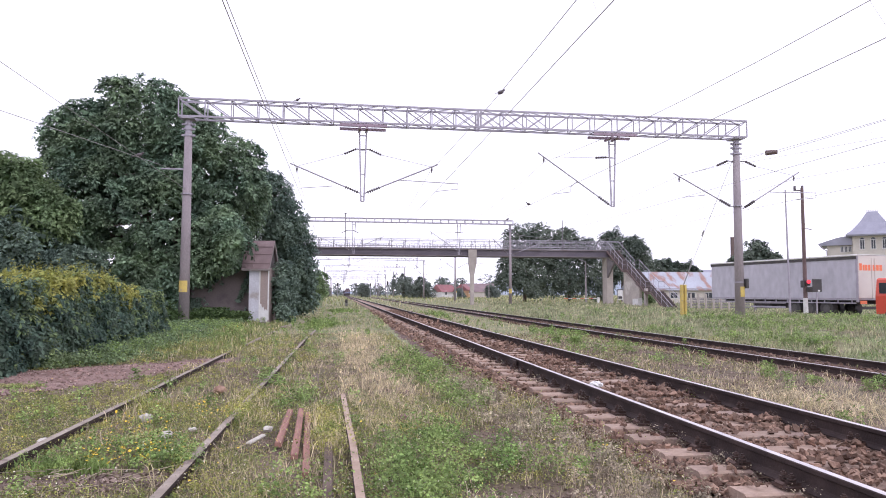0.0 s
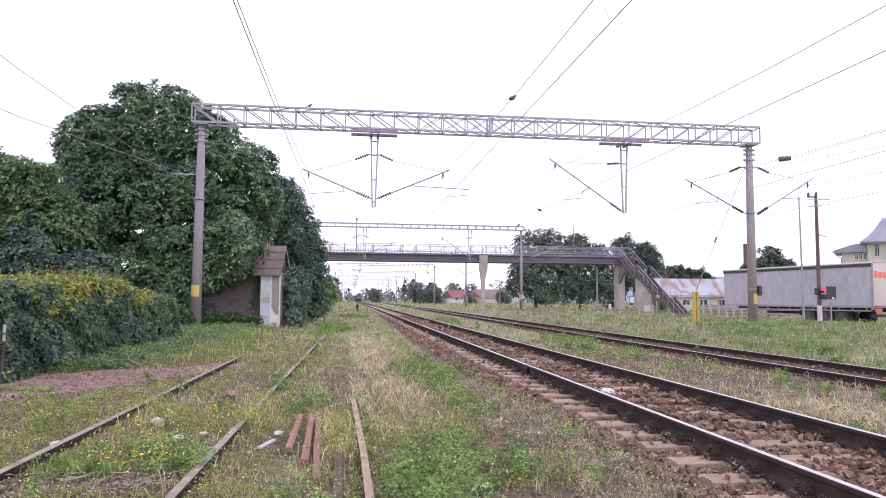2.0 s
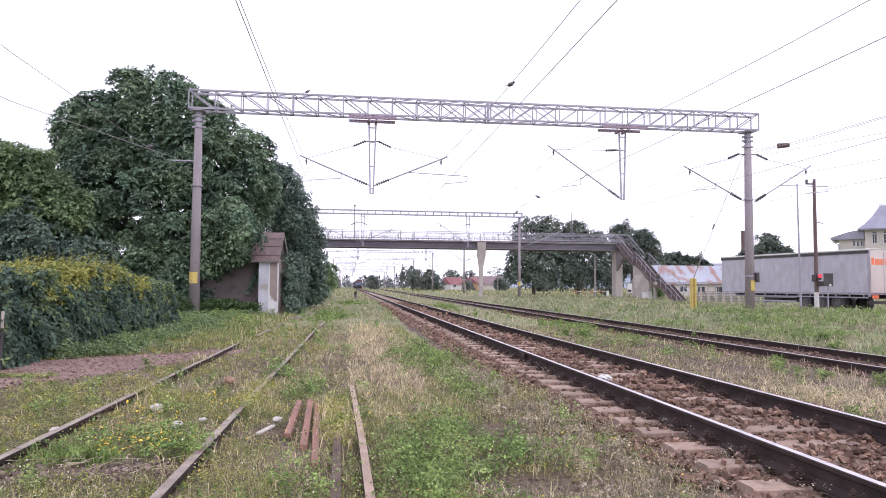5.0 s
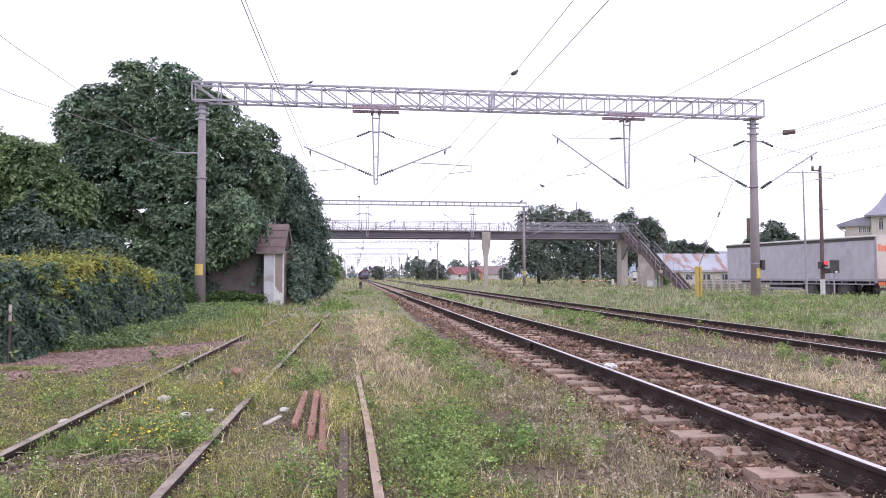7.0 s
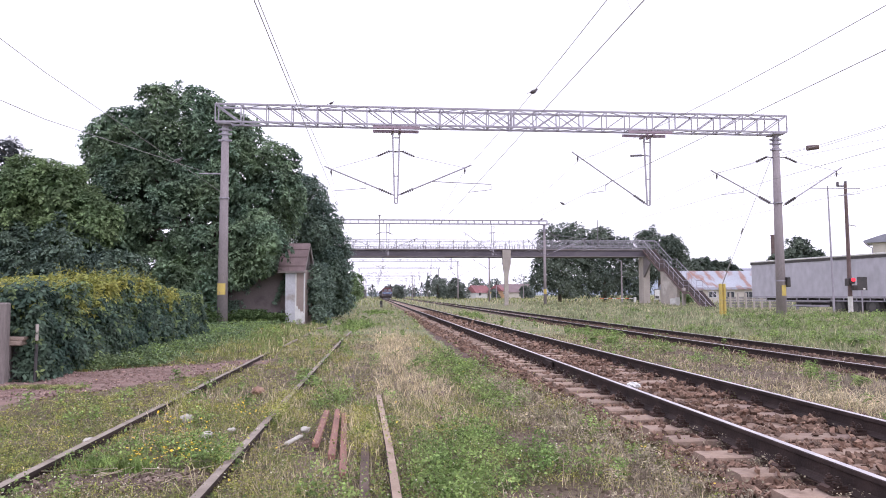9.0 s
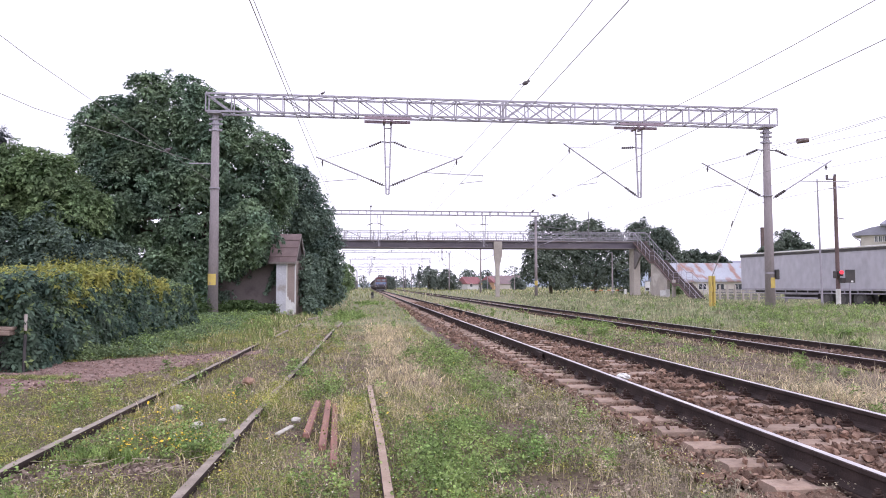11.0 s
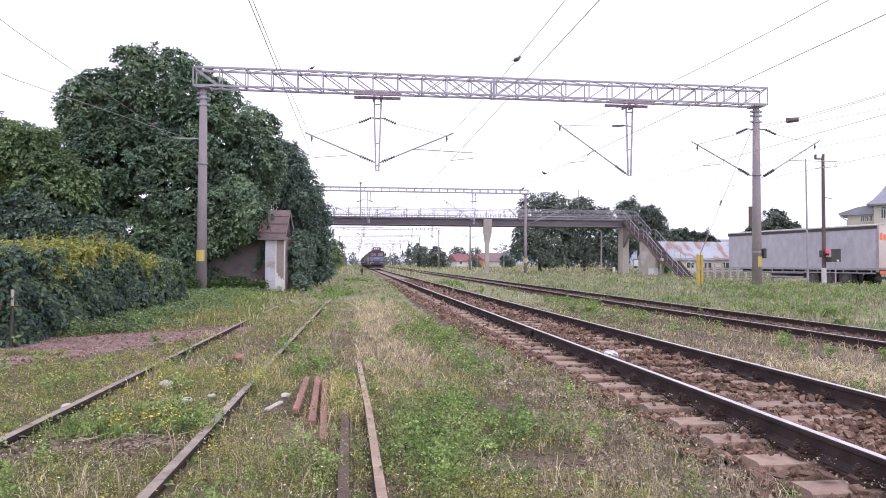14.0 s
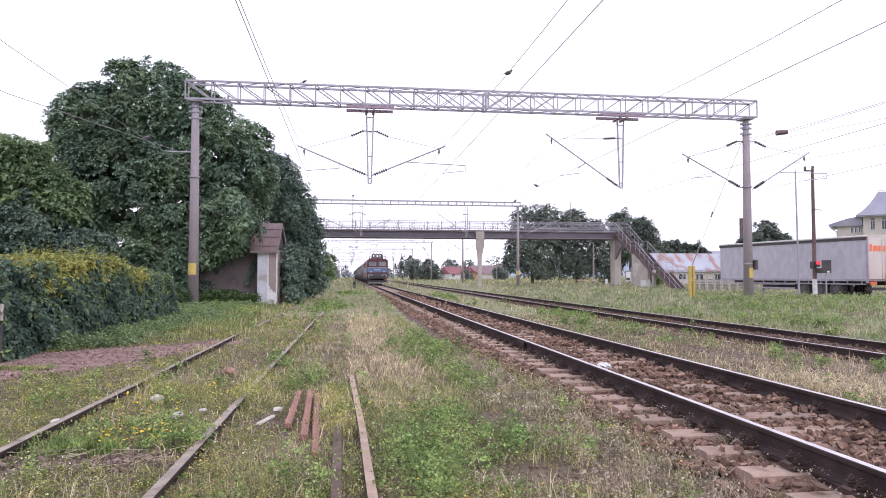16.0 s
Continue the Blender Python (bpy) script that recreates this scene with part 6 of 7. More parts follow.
    x = np.where(RNG.random(160) < 0.5, 3.16 - np.abs(RNG.normal(0, 0.04, 160)), 4.66 - np.abs(RNG.normal(0, 0.12, 160)))
    leafy("ballast_weed", x, y, y, RNG.uniform(0.04, 0.16, 160), 40, 0.018, 0.06, M_SAGE, "thin grey-green weeds against the rails")
    # weeds at the foot of the hedge and round the mast and hut
    n = 1800
    y = RNG.uniform(13, 40, n)
    x = -5.35 + 0.4 * smoothstep(20, 24, y) + np.abs(RNG.normal(0, 0.45, n)) - np.where(y > 24, RNG.random(n) * 3.4, 0)
    ok = (path_width(x, y) < -0.1) & (wave(x, y, 1.4) + RNG.random(n) > 0.35)
    x, y = x[ok], y[ok]
    leafy("nettle", x, y, y, RNG.uniform(0.06, 0.26, len(x)), 26, 0.045, 0.1, M_LIGHTLEAF, "green nettles at the foot of the hedge")
    n = 70
    for cx, cy, hh in ((-7.75, 33.0, 0.7), (-8.1, 33.4, 1.2), (-5.9, 35.4, 0.8), (-8.9, 33.6, 1.4), (-3.2, 37.4, 0.9), (-5.0, 35.2, 0.6), (-6.3, 34.9, 0.8), (-5.6, 34.8, 0.65), (-6.9, 34.4, 0.6)):
        xs, ys = cx + RNG.normal(0, 0.3, n), cy + RNG.normal(0, 0.25, n)
        v, f = leaf_arrays(np.stack([np.repeat(xs, 20) + RNG.normal(0, 0.1, n * 20), np.repeat(ys, 20) + RNG.normal(0, 0.1, n * 20), RNG.random(n * 20) * hh * 0.9], 1), 0.13, up=-0.4)
        s = thing("shrub", "small leafy shrub at the foot of the mast and hut", "shrub", group="small shrubs")
        mesh_object("foliage", v, f, M_BRIGHT, s)


def weed_plant(x, y, h, stalks, leaf, material, label):
    """A single leafy plant with arching stalks in tiers."""
    w = thing("weed", label, "weed", group="single weeds")
    z = float(ground_z(x, y))
    c = np.array([(x, y, z + h * f) for f in (0.05, 0.3, 0.55, 0.8)])
    v, f = sprays(c, np.tile((0.0, 0.0, 1.0), (4, 1)), stalks, h * 0.75, leaf, 4, 0.25, 0.17, 0.6, 0.3)
    v[:, 2] = np.maximum(v[:, 2], z + 0.005)
    mesh_object("leaves", v, f, material, w)


def make_weeds():
    for x, y, h, n, leaf in ((6.75, 19.7, 0.3, 13, 0.09), (7.1, 20.4, 0.26, 11, 0.09), (6.4, 20.2, 0.24, 11, 0.08), (7.03, 16.5, 0.42, 9, 0.08), (12.3, 18.0, 0.34, 14, 0.09), (12.9, 17.7, 0.3, 12, 0.09), (12.1, 16.0, 0.28, 11, 0.08), (11.6, 15.6, 0.22, 10, 0.07),
                             (7.9, 9.55, 0.26, 9, 0.06), (7.55, 10.3, 0.2, 8, 0.06), (8.1, 12.4, 0.24, 8, 0.06), (14.2, 22.5, 0.34, 13, 0.08)):
        weed_plant(x, y, h * 0.7, n, leaf * 0.8, M_LUSH, "bushy dark green weed standing beside the far track")
    for x, y, h, n, leaf in ((-2.5, 4.75, 0.26, 7, 0.05), (-2.2, 4.6, 0.2, 7, 0.05), (-1.35, 6.12, 0.16, 12, 0.032), (-1.5, 6.2, 0.14, 12, 0.03), (-1.2, 6.05, 0.14, 12, 0.03), (-2.1, 6.15, 0.13, 12, 0.03), (-1.12, 11.4, 0.28, 9, 0.06), (0.42, 5.9, 0.2, 12, 0.026), (0.5, 6.6, 0.18, 12, 0.026), (0.75, 4.9, 0.16, 12, 0.026), (1.0, 5.3, 0.16, 12, 0.026)):
        weed_plant(x, y, h, n, leaf, M_LUSH, "leafy green weed standing in the old siding")
    x, y = -2.15 + RNG.normal(0, 0.2, 420), 6.12 + RNG.normal(0, 0.09, 420)
    blades("long_grass", x, y, y, RNG.uniform(0.1, 0.24, 420), 0.008, 0.9, M_LUSH, "long green grass tuft against the siding rail")
    # a strip of turf left across the trodden path
    x, y = RNG.uniform(-5.6, -4.4, 2600), 11.3 + RNG.normal(0, 0.12, 2600)
    ok = wave(x, y, 3.0) > -0.45
    x, y = x[ok], y[ok]
    blades("path_grass", x, y, y, RNG.uniform(0.04, 0.1, len(x)), 0.006, 0.8, M_GRASS, "short turf left standing across the trodden path")
    # matted straw beside the main track
    x, y = 6.3 + RNG.normal(0, 0.4, 1500), 8.3 + RNG.normal(0, 0.9, 1500)
    blades("straw_mat", x, y, y, RNG.uniform(0.1, 0.2, 1500), 0.005, 2.2, M_DRY, "flattened straw beside the main track")


def make_flowers():
    # yellow heads between the siding rails
    def heads(name, x, y, z, size, material, label):
        n, k = len(x), 6
        a = np.arange(k) * 6.283 / k
        tilt = RNG.normal(0, 0.35, (n, 2))
        ring = np.stack([np.cos(a), np.sin(a)], 1)[None] * size[:, None, None]
        zz = z[:, None] + (ring * tilt[:, None]).sum(-1)
        v = np.concatenate([np.stack([x, y, z + size * 0.25], 1)[:, None], np.concatenate([ring + np.stack([x, y], 1)[:, None], zz[..., None]], 2)], 1).reshape(-1, 3)
        i = np.arange(n)[:, None, None] * (k + 1)
        j = np.arange(k)[None, :, None]
        f = (i + np.concatenate([j * 0, j + 1, (j + 1) % k + 1], 2)).reshape(-1, 3)
        tagged(mesh_object(name, v, f, material), label, "flower", kind="stuff")
    n = 300
    c = RNG.integers(0, 9, n)
    cx = np.array((-1.95, -2.03, -1.62, -1.38, -1.95, -1.6, -1.95, -1.7, -2.2))
    cy = np.array((6.3, 6.94, 6.49, 8.55, 7.43, 6.6, 6.4, 8.9, 8.0))
    x, y = cx[c] + RNG.normal(0, 0.14, n), cy[c] + RNG.normal(0, 0.17, n)
    ok = (x > -2.6) & (x < -1.25)
    x, y = x[ok], y[ok]
    heads("yellow_flower", x, y, ground_z(x, y) + RNG.uniform(0.07, 0.16, len(x)), RNG.uniform(0.006, 0.0135, len(x)), M_PETALY, "bright yellow hawkbit flowers between the siding rails")
    x, y, r = scatter(420, 3, 30, 1.3)
    x, y, r = keep(x, y, r, open_ground(x, y) * (x < 2.4))
    heads("yellow_flower", x, y, ground_z(x, y) + RNG.uniform(0.1, 0.25, len(x)), RNG.uniform(0.006, 0.011, len(x)) * (0.8 + r / 20), M_PETALY, "scattered small yellow flowers in the grass")
    x, y, r = scatter(15000, 3, 26, 1.4)
    x, y, r = keep(x, y, r, open_ground(x, y) * (1 - sage(x, y)) * (0.2 + 0.8 * (wave(x, y, 0.9, 6) > 0)) * (x < 2.3))
    heads("white_flower", x, y, ground_z(x, y) + RNG.uniform(0.08, 0.24, len(x)), RNG.uniform(0.0035, 0.0065, len(x)) * (0.8 + r / 20), M_PETALW, "tiny cream flowers dotted through the weeds")


def stones(name, x, y, z, size, material, label, category):
    """Angular broken stones: cubes with shifted corners, joined."""
    n = len(x)
    c = np.array([(a, b, d) for a in (-1, 1) for b in (-1, 1) for d in (-1, 1)], float)
    v = c[None] * RNG.uniform(0.4, 1.08, (n, 8, 1)) * RNG.uniform(0.6, 1.25, (n, 1, 3)) * np.array((1.2, 0.95, 0.55))
    q = RNG.normal(size=(n, 4)) * np.array((1.0, 0.35, 0.35, 1.0))
    q /= np.linalg.norm(q, axis=1)[:, None]
    w, i, j, k = q.T
    rot = np.stack([1 - 2 * (j * j + k * k), 2 * (i * j - k * w), 2 * (i * k + j * w), 2 * (i * j + k * w), 1 - 2 * (i * i + k * k), 2 * (j * k - i * w),
                    2 * (i * k - j * w), 2 * (j * k + i * w), 1 - 2 * (i * i + j * j)], 1).reshape(n, 3, 3)
    v = np.einsum("nab,nkb->nka", rot, v * size[:, None, None]) + np.stack([x, y, z], 1)[:, None]
    quad = np.array([(0, 1, 3, 2), (4, 6, 7, 5), (0, 4, 5, 1), (2, 3, 7, 6), (0, 2, 6, 4), (1, 5, 7, 3)])
    f = (np.arange(n)[:, None, None] * 8 + quad[None]).reshape(-1, 4)
    return tagged(mesh_object(name, v.reshape(-1, 3), f, material, flat=True), label, category, kind="stuff")


M_PEBBLE = surf("path_pebble", (0.20, 0.125, 0.105), (0.33, 0.235, 0.205), 20, 0.9, 0.2, island=0.45)


def make_ballast():
    out = []
    for lo, hi, per, s in ((-9, 2.5, 40, 0.04), (2.5, 9, 640, 0.0255), (9, 16, 330, 0.029), (16, 32, 90, 0.042), (32, 60, 26, 0.062)):
        n = int(per * (hi - lo) * 3.3)
        x, y = RNG.uniform(2.2, 5.6, n), RNG.uniform(lo, hi, n)
        left = 2.62 - 0.75 * smoothstep(9, 16, y) + 0.65 * smoothstep(24, 42, y)
        inside = (x > 3.36) & (x < 4.7)
        near_sleeper = np.abs(((y - 1.0 + 0.305) % 0.61) - 0.305) < 0.13
        # stones lie between the sleepers and spill over their middle
        cover = np.where(near_sleeper, np.where(inside, 0.10 + 0.55 * (wave(x, y, 1.3) > 0.0), np.where(x > 4.85, 0.6, 0.07)), 1.0)
        ok = (RNG.random(n) < cover) & (x > left - 0.15) & (np.abs(x - 3.28) > 0.1) & (np.abs(x - 4.785) > 0.1)
        heap = np.where(near_sleeper & (x > 2.78) & (x < 5.28), 0.04, np.where(inside, -0.012, -0.028)) + 0.03 * inside * np.clip(wave(x, y, 1.3) + 0.4, 0, 1)
        z = heap + RNG.uniform(-0.012, 0.022, n)
        out.append((x[ok], y[ok], z[ok], (s * RNG.uniform(0.45, 1.7, n))[ok]))
    x, y, z, s = (np.concatenate([o[k] for o in out]) for k in range(4))
    # the large stones along the nearest stretch lie loose, one by one
    big = np.flatnonzero((s > 0.031) & (y > 3.8) & (y < 9) & (x < 5.4))
    big = big[np.argsort(y[big])][:300]
    shapes = []
    for k in range(8):
        c = np.array([(a, b, d) for a in (-1, 1) for b in (-1, 1) for d in (-1, 1)], float)
        c = c * RNG.uniform(0.4, 1.08, (8, 1)) * RNG.uniform(0.7, 1.25, (1, 3)) * np.array((1.2, 0.95, 0.55))
        me = bpy.data.meshes.new("stone")
        me.from_pydata(c.tolist(), [], [(0, 1, 3, 2), (4, 6, 7, 5), (0, 4, 5, 1), (2, 3, 7, 6), (0, 2, 6, 4), (1, 5, 7, 3)])
        me.shade_flat()
        me.materials.append(M_STONE)
        shapes.append(me)
    for n, k in enumerate(big):
        o = new("stone", shapes[n % 8])
        o.parent = BALLAST_BED
        o.matrix_basis = pose(float(x[k]), float(y[k]), float(z[k]), RNG.uniform(-35, 35), RNG.uniform(-35, 35), RNG.uniform(0, 360)) @ Matrix.Diagonal((float(s[k]), float(s[k]), float(s[k]), 1))
    rest = np.ones(len(x), bool)
    rest[big] = False
    x, y, z, s = x[rest], y[rest], z[rest], s[rest]
    stones("ballast_stone", x, y, z, s, M_STONE, "angular red-brown ballast stones of the main track", "gravel")
    n = 5000
    x, y = RNG.uniform(8.4, 10.7, n), RNG.uniform(8, 40, n)
    stones("ballast_stone", x, y, ground_z(x, y) + 0.03, RNG.uniform(0.02, 0.05, n), M_STONE, "dark ballast stones of the far track", "gravel")
    n = 9000
    a = RNG.random((n, 2))
    x, y = -7.5 + 5 * a[:, 0], 10 + 6 * a[:, 1]
    ok = path_width(x, y) > 0.0
    x, y = x[ok], y[ok]
    stones("pebble", x, y, ground_z(x, y) + 0.015, 0.004 + 0.026 * RNG.random(len(x)) ** 3, M_PEBBLE, "small pebbles pressed into the path", "gravel")
    n = 30000
    x, y = RNG.uniform(-3, 3, n), RNG.uniform(3, 14, n)
    ok = (bare(x, y) > 0.45) & (path_width(x, y) < 0) & (x < 2.7)
    x, y = x[ok], y[ok]
    stones("earth_crumb", x, y, ground_z(x, y) + 0.004, RNG.uniform(0.004, 0.018, len(x)), M_CLOD, "crumbs of dry earth on bare ground", "soil")
    n = 7000
    x, y = RNG.uniform(5.5, 8.5, n), RNG.uniform(7, 26, n)
    ok = bare(x, y) > 0.25
    x, y = x[ok], y[ok]
    stones("earth_crumb", x, y, ground_z(x, y) + 0.004, RNG.uniform(0.006, 0.028, len(x)), M_CLOD, "crumbs of pinkish earth between the tracks", "soil")
    n = 260
    x, y = RNG.normal(-2.0, 0.4, n), RNG.normal(5.75, 0.16, n)
    stones("broken_stone", x, y, ground_z(x, y) + 0.015, RNG.uniform(0.008, 0.03, n), M_CLOD, "loose broken stones between the siding rails", "gravel")


def rock(at, s, material, label):
    bm = bmesh.new()
    bmesh.ops.create_icosphere(bm, subdivisions=2, radius=1)
    for v in bm.verts:
        v.co *= 1 + 0.35 * noise.noise(v.co * 1.4 + Vector(at))
        v.co = Vector((v.co.x * s, v.co.y * s * 0.8, v.co.z * s * 0.6))
    ob = tagged(part("stone", bm, material), label, "stone")
    ob.matrix_basis = pose(*at, 0, 0, 40)


def board(a, b, w, h, material, label, z=0.03, name="board"):
    a, b = Vector((*a, z - 0.02)), Vector((*b, z - 0.015))
    bm = bmesh.new()
    box(bm, (0, 0, 0), (w, (b - a).length, h), bevel=0.008)
    ob = tagged(part(name, bm, material), label, "board")
    ob.matrix_basis = Matrix.Translation((a + b) / 2) @ (b - a).to_track_quat("Y", "Z").to_matrix().to_4x4()


def bird(at, turn, s=1.0):
    b = thing("pigeon", "grey pigeon perched on a wire", "bird", pose(*at, 0, 0, turn), "perched pigeons")
    bm = bmesh.new()
    bmesh.ops.create_uvsphere(bm, u_segments=12, v_segments=8, radius=1, matrix=Matrix.Translation((0, 0, 0.1 * s)) @ pose(0, 0, 0, 0, -25, 0) @ Matrix.Diagonal((0.15 * s, 0.075 * s, 0.08 * s, 1)))
    part("body", bm, M_INS, b, smooth=True)
    bm = bmesh.new()
    bmesh.ops.create_uvsphere(bm, u_segments=10, v_segments=6, radius=0.045 * s, matrix=Matrix.Translation((0.14 * s, 0, 0.2 * s)))
    tube(bm, (0.17 * s, 0, 0.2 * s), (0.22 * s, 0, 0.19 * s), 0.012 * s, 0.003, 6)
    part("head", bm, M_INS, b, smooth=True)
    part("tail", box(bmesh.new(), (-0.2 * s, 0, 0.03 * s), (0.18 * s, 0.07 * s, 0.02 * s), pose(0, 0, 0, 0, -25, 0)), M_INS, b)


M_UNDERSIGN = surf("grey_cast_foot", (0.2, 0.19, 0.18), (0.15, 0.145, 0.14), 4, 0.8, 0.2)


def small_things():
    rock((-2.09, 8.15, 0.04), 0.075, M_PALESTONE, "pale stone in the weeds of the siding")
    rock((-1.63, 7.08, 0.05), 0.065, M_PALESTONE, "whitish stone in the weeds of the siding")
    rock((-0.71, 7.37, 0.03), 0.055, M_PALESTONE, "whitish stone beside the boards")
    rock((-2.74, 7.15, 0.0), 0.07, M_PALESTONE, "pale stone against the siding rail")
    rock((-1.46, 7.43, 0.03), 0.045, M_PALESTONE, "small pale stone between the siding rails")
    rock((-1.7, 10.52, 0.02), 0.1, M_STONE, "reddish stone between the siding rails")
    rock((0.72, 7.9, 0.02), 0.07, M_PATH, "buff stone in the dry grass")
    board((-0.55, 6.68), (-0.57, 8.55), 0.064, 0.05, M_WOOD_RED, "reddish wooden board lying in the grass")
    board((-0.37, 6.14), (-0.44, 8.53), 0.064, 0.05, M_WOOD_RED, "long reddish wooden board lying in the grass", 0.04)
    board((-0.25, 5.64), (-0.36, 8.44), 0.062, 0.05, M_WOOD_RED, "reddish board half sunk in the grass", 0.01)
    board((-0.82, 6.72), (-0.72, 7.05), 0.05, 0.025, M_PALESTONE, "short whitish broken batten", 0.045)
    board((-0.33, 10.6), (-0.4, 12.6), 0.14, 0.03, M_GROOVE, "rotten dark plank beside the turnout rail", 0.0)
    for a, b in (((-2.5, 19.6), (-2.46, 22.6)), ((-2.44, 24.6), (-2.4, 26.4)), ((-0.98, 24.2), (-0.92, 27.2)), ((-2.45, 30.2), (-2.1, 32.3)), ((-1.9, 34.2), (-1.6, 36.4)), ((-0.7, 35.4), (-0.45, 37.6))):
        board(a, b, 0.06, 0.05, M_OLDRAIL, "pale stretch of buried rail in the grass", 0.03, "rail_stub")
    for k in range(44):
        x, y, a = random.gauss(-1.85, 0.35), random.gauss(5.85, 0.2), random.uniform(-1.5, 1.5)
        l = random.uniform(0.04, 0.14)
        bm = tube(bmesh.new(), (x - l * math.cos(a), y - l * math.sin(a), 0.02), (x + l * math.cos(a), y + l * math.sin(a), 0.03), 0.0035, 0.002, 5)
        tagged(part("twig", bm, M_SAGE), "dry bleached twig between the siding rails", "twig", "dry twigs")
    bm = bmesh.new()
    bmesh.ops.create_icosphere(bm, subdivisions=3, radius=0.09)
    for v in bm.verts:
        v.co *= 1 + 0.5 * noise.noise(v.co * 25)
        v.co.z *= 0.55
    tagged(part("crumpled_bag", bm, M_WHITE), "crumpled white litter on the ballast", "litter").matrix_basis = pose(3.7, 9.82, 0.09)
    # end of the hedge: post, broken plank, pipe
    g = thing("gate_post", "weathered grey wooden post at the end of the hedge", "post", pose(-5.98, 11.95, -0.05))
    part("post", boxes([((0, 0, 0.68), (0.17, 0.17, 1.36))], 0.02), M_GREYWOOD, g)
    s = thing("plank_shelf", "broken pale plank on posts beside the hedge", "shelf", pose(-5.93, 12.2, 0))
    part("plank", boxes([((0.02, 0, 0.72), (0.42, 0.3, 0.06)), ((0.0, -0.03, 0.65), (0.4, 0.28, 0.08))], 0.015), M_PALEPLANK, s, "splintered pale plank")
    part("leg", boxes([((-0.1, 0.1, 0.3), (0.08, 0.08, 0.62))]), M_GREYWOOD, s)
    # dark sheet added to stand in for the shaded hollow under the plank
    part("backing", boxes([((-0.08, 0.36, 0.36), (0.62, 0.05, 0.76))]), M_DARK, s)
    p = thing("pipe", "short pale pipe standing in the hedge", "pipe", pose(-5.57, 12.2, 0.0))
    part("tube", tube(bmesh.new(), (0, 0, 0), (0.01, 0, 0.62), 0.025, seg=12), M_DARK, p, "dark rusted lower length")
    part("tube", tube(bmesh.new(), (0.01, 0, 0.68), (0.01, 0, 0.95), 0.025, seg=12), M_PIER, p)
    bird((4.35, 18.65, 6.93), 20, 0.75)
    bird((10.45, 38.0, 6.4), 160, 0.8)
    bird((-2.1, 33.15, 10.49), 0, 0.7)
    bird((18.65, 76.75, 9.76), 30, 1.3)
    bird((-8.147, 29.5, 6.9), 10)
    # shunting signal in the grass
    d = thing("dwarf_signal", "low black shunting signal in the grass", "signal", pose(0.75, 84.7, -0.05))
    part("head", boxes([((0, 0, 0.55), (0.32, 0.25, 0.5))], 0.05), M_DARK, d)
    part("foot", boxes([((0, 0, 0.2), (0.3, 0.25, 0.4))]), M_UNDERSIGN, d)
    for k, (x, y) in enumerate(((-1.0, 262), (5.8, 262), (11.5, 270), (15.0, 225), (21.5, 215), (35, 200))):
        sg = thing("colour_light_signal", "tall black signal on a post beside the line", "signal", pose(x, y, 0), "line signals")
        part("post", tube(bmesh.new(), (0, 0, -0.2), (0, 0, 5.5), 0.08, seg=8), M_GALV, sg)
        part("head", boxes([((0, -0.15, 4.9), (0.5, 0.25, 1.3))], 0.08), M_DARK, sg)
        part("hood", boxes([((0, -0.35, 4.6 + 0.4 * j), (0.3, 0.2, 0.05)) for j in range(3)]), M_DARK, sg)
    for x, y, h in ((44, 205, 7), (36.2, 100, 6.3), (12.5, 235, 8)):
        lp = thing("lamp_post", "slim grey lamp post far along the line", "lamp post", pose(x, y, 0), "far lamp posts")
        part("pole", tube(bmesh.new(), (0, 0, -0.2), (0, 0, h), 0.14, 0.08, 8), M_MAST, lp)
        part("arm", tube(bmesh.new(), (0, 0, h), (-1.0, 0, h + 0.3), 0.05, seg=6), M_GALV, lp)
    m = thing("marker_post", "short white and yellow marker post", "post", pose(26.5, 160, 0))
    part("post", boxes([((0, 0, 1.0), (0.4, 0.2, 2.0))], 0.03), M_WHITE, m)
    part("cap", boxes([((0, 0, 1.9), (0.44, 0.24, 0.4))], 0.03), M_YELLOW, m)
    # feeder wires
    f = thing("feeder_wire", "thin feeder wire with a brown barrel insulator at the mast", "wire", group="feeder wires")
    part("strand", tubes([((20.5, 33.5, 8.55), (22.0, 33.5, 8.85)), ((22.83, 33.5, 8.93), (22.65, 25, 8.74)), ((22.65, 25, 8.74), (21.9, 0, 7.2))], 0.012, 5), M_WIRE, f)
    part("barrel", tube(bmesh.new(), (22.1, 33.5, 8.86), (22.65, 33.4, 8.91), 0.14, 0.12, 14), M_STAIR, f, "red-brown barrel insulator")
    f = thing("feeder_wire", "thin feeder wire passing the mast", "wire", group="feeder wires")
    part("strand", tubes([((20.5, 33.5, 8.2), (22.61, 25, 7.97)), ((22.61, 25, 7.97), (23.5, 0, 8.2))], 0.009, 5), M_WIRE, f)
    for a, b, c in (((-7.1, 33.5, 6.2), (-9.14, 20, 7.63), (-10.6, 10, 9.1)), ((-7.75, 33.5, 7.16), (-9.09, 20, 6.3), (-10.0, 10, 6.2))):
        f = thing("feeder_wire", "dark cable slung from the mast past the trees", "wire", group="feeder wires")
        part("strand", tubes([(a, b), (b, c)], 0.01, 5), M_WIRE, f)
    br = thing("mast_bracket", "short steel bracket arm on the mast", "bracket", pose(-7.3, 33.5, 7.16))
    part("arm", boxes([((-0.4, 0, 0), (1.1, 0.06, 0.06))]), M_GALV, br)


make_ballast()
make_herbs()
make_weeds()
make_flowers()
small_things()
make_grass()
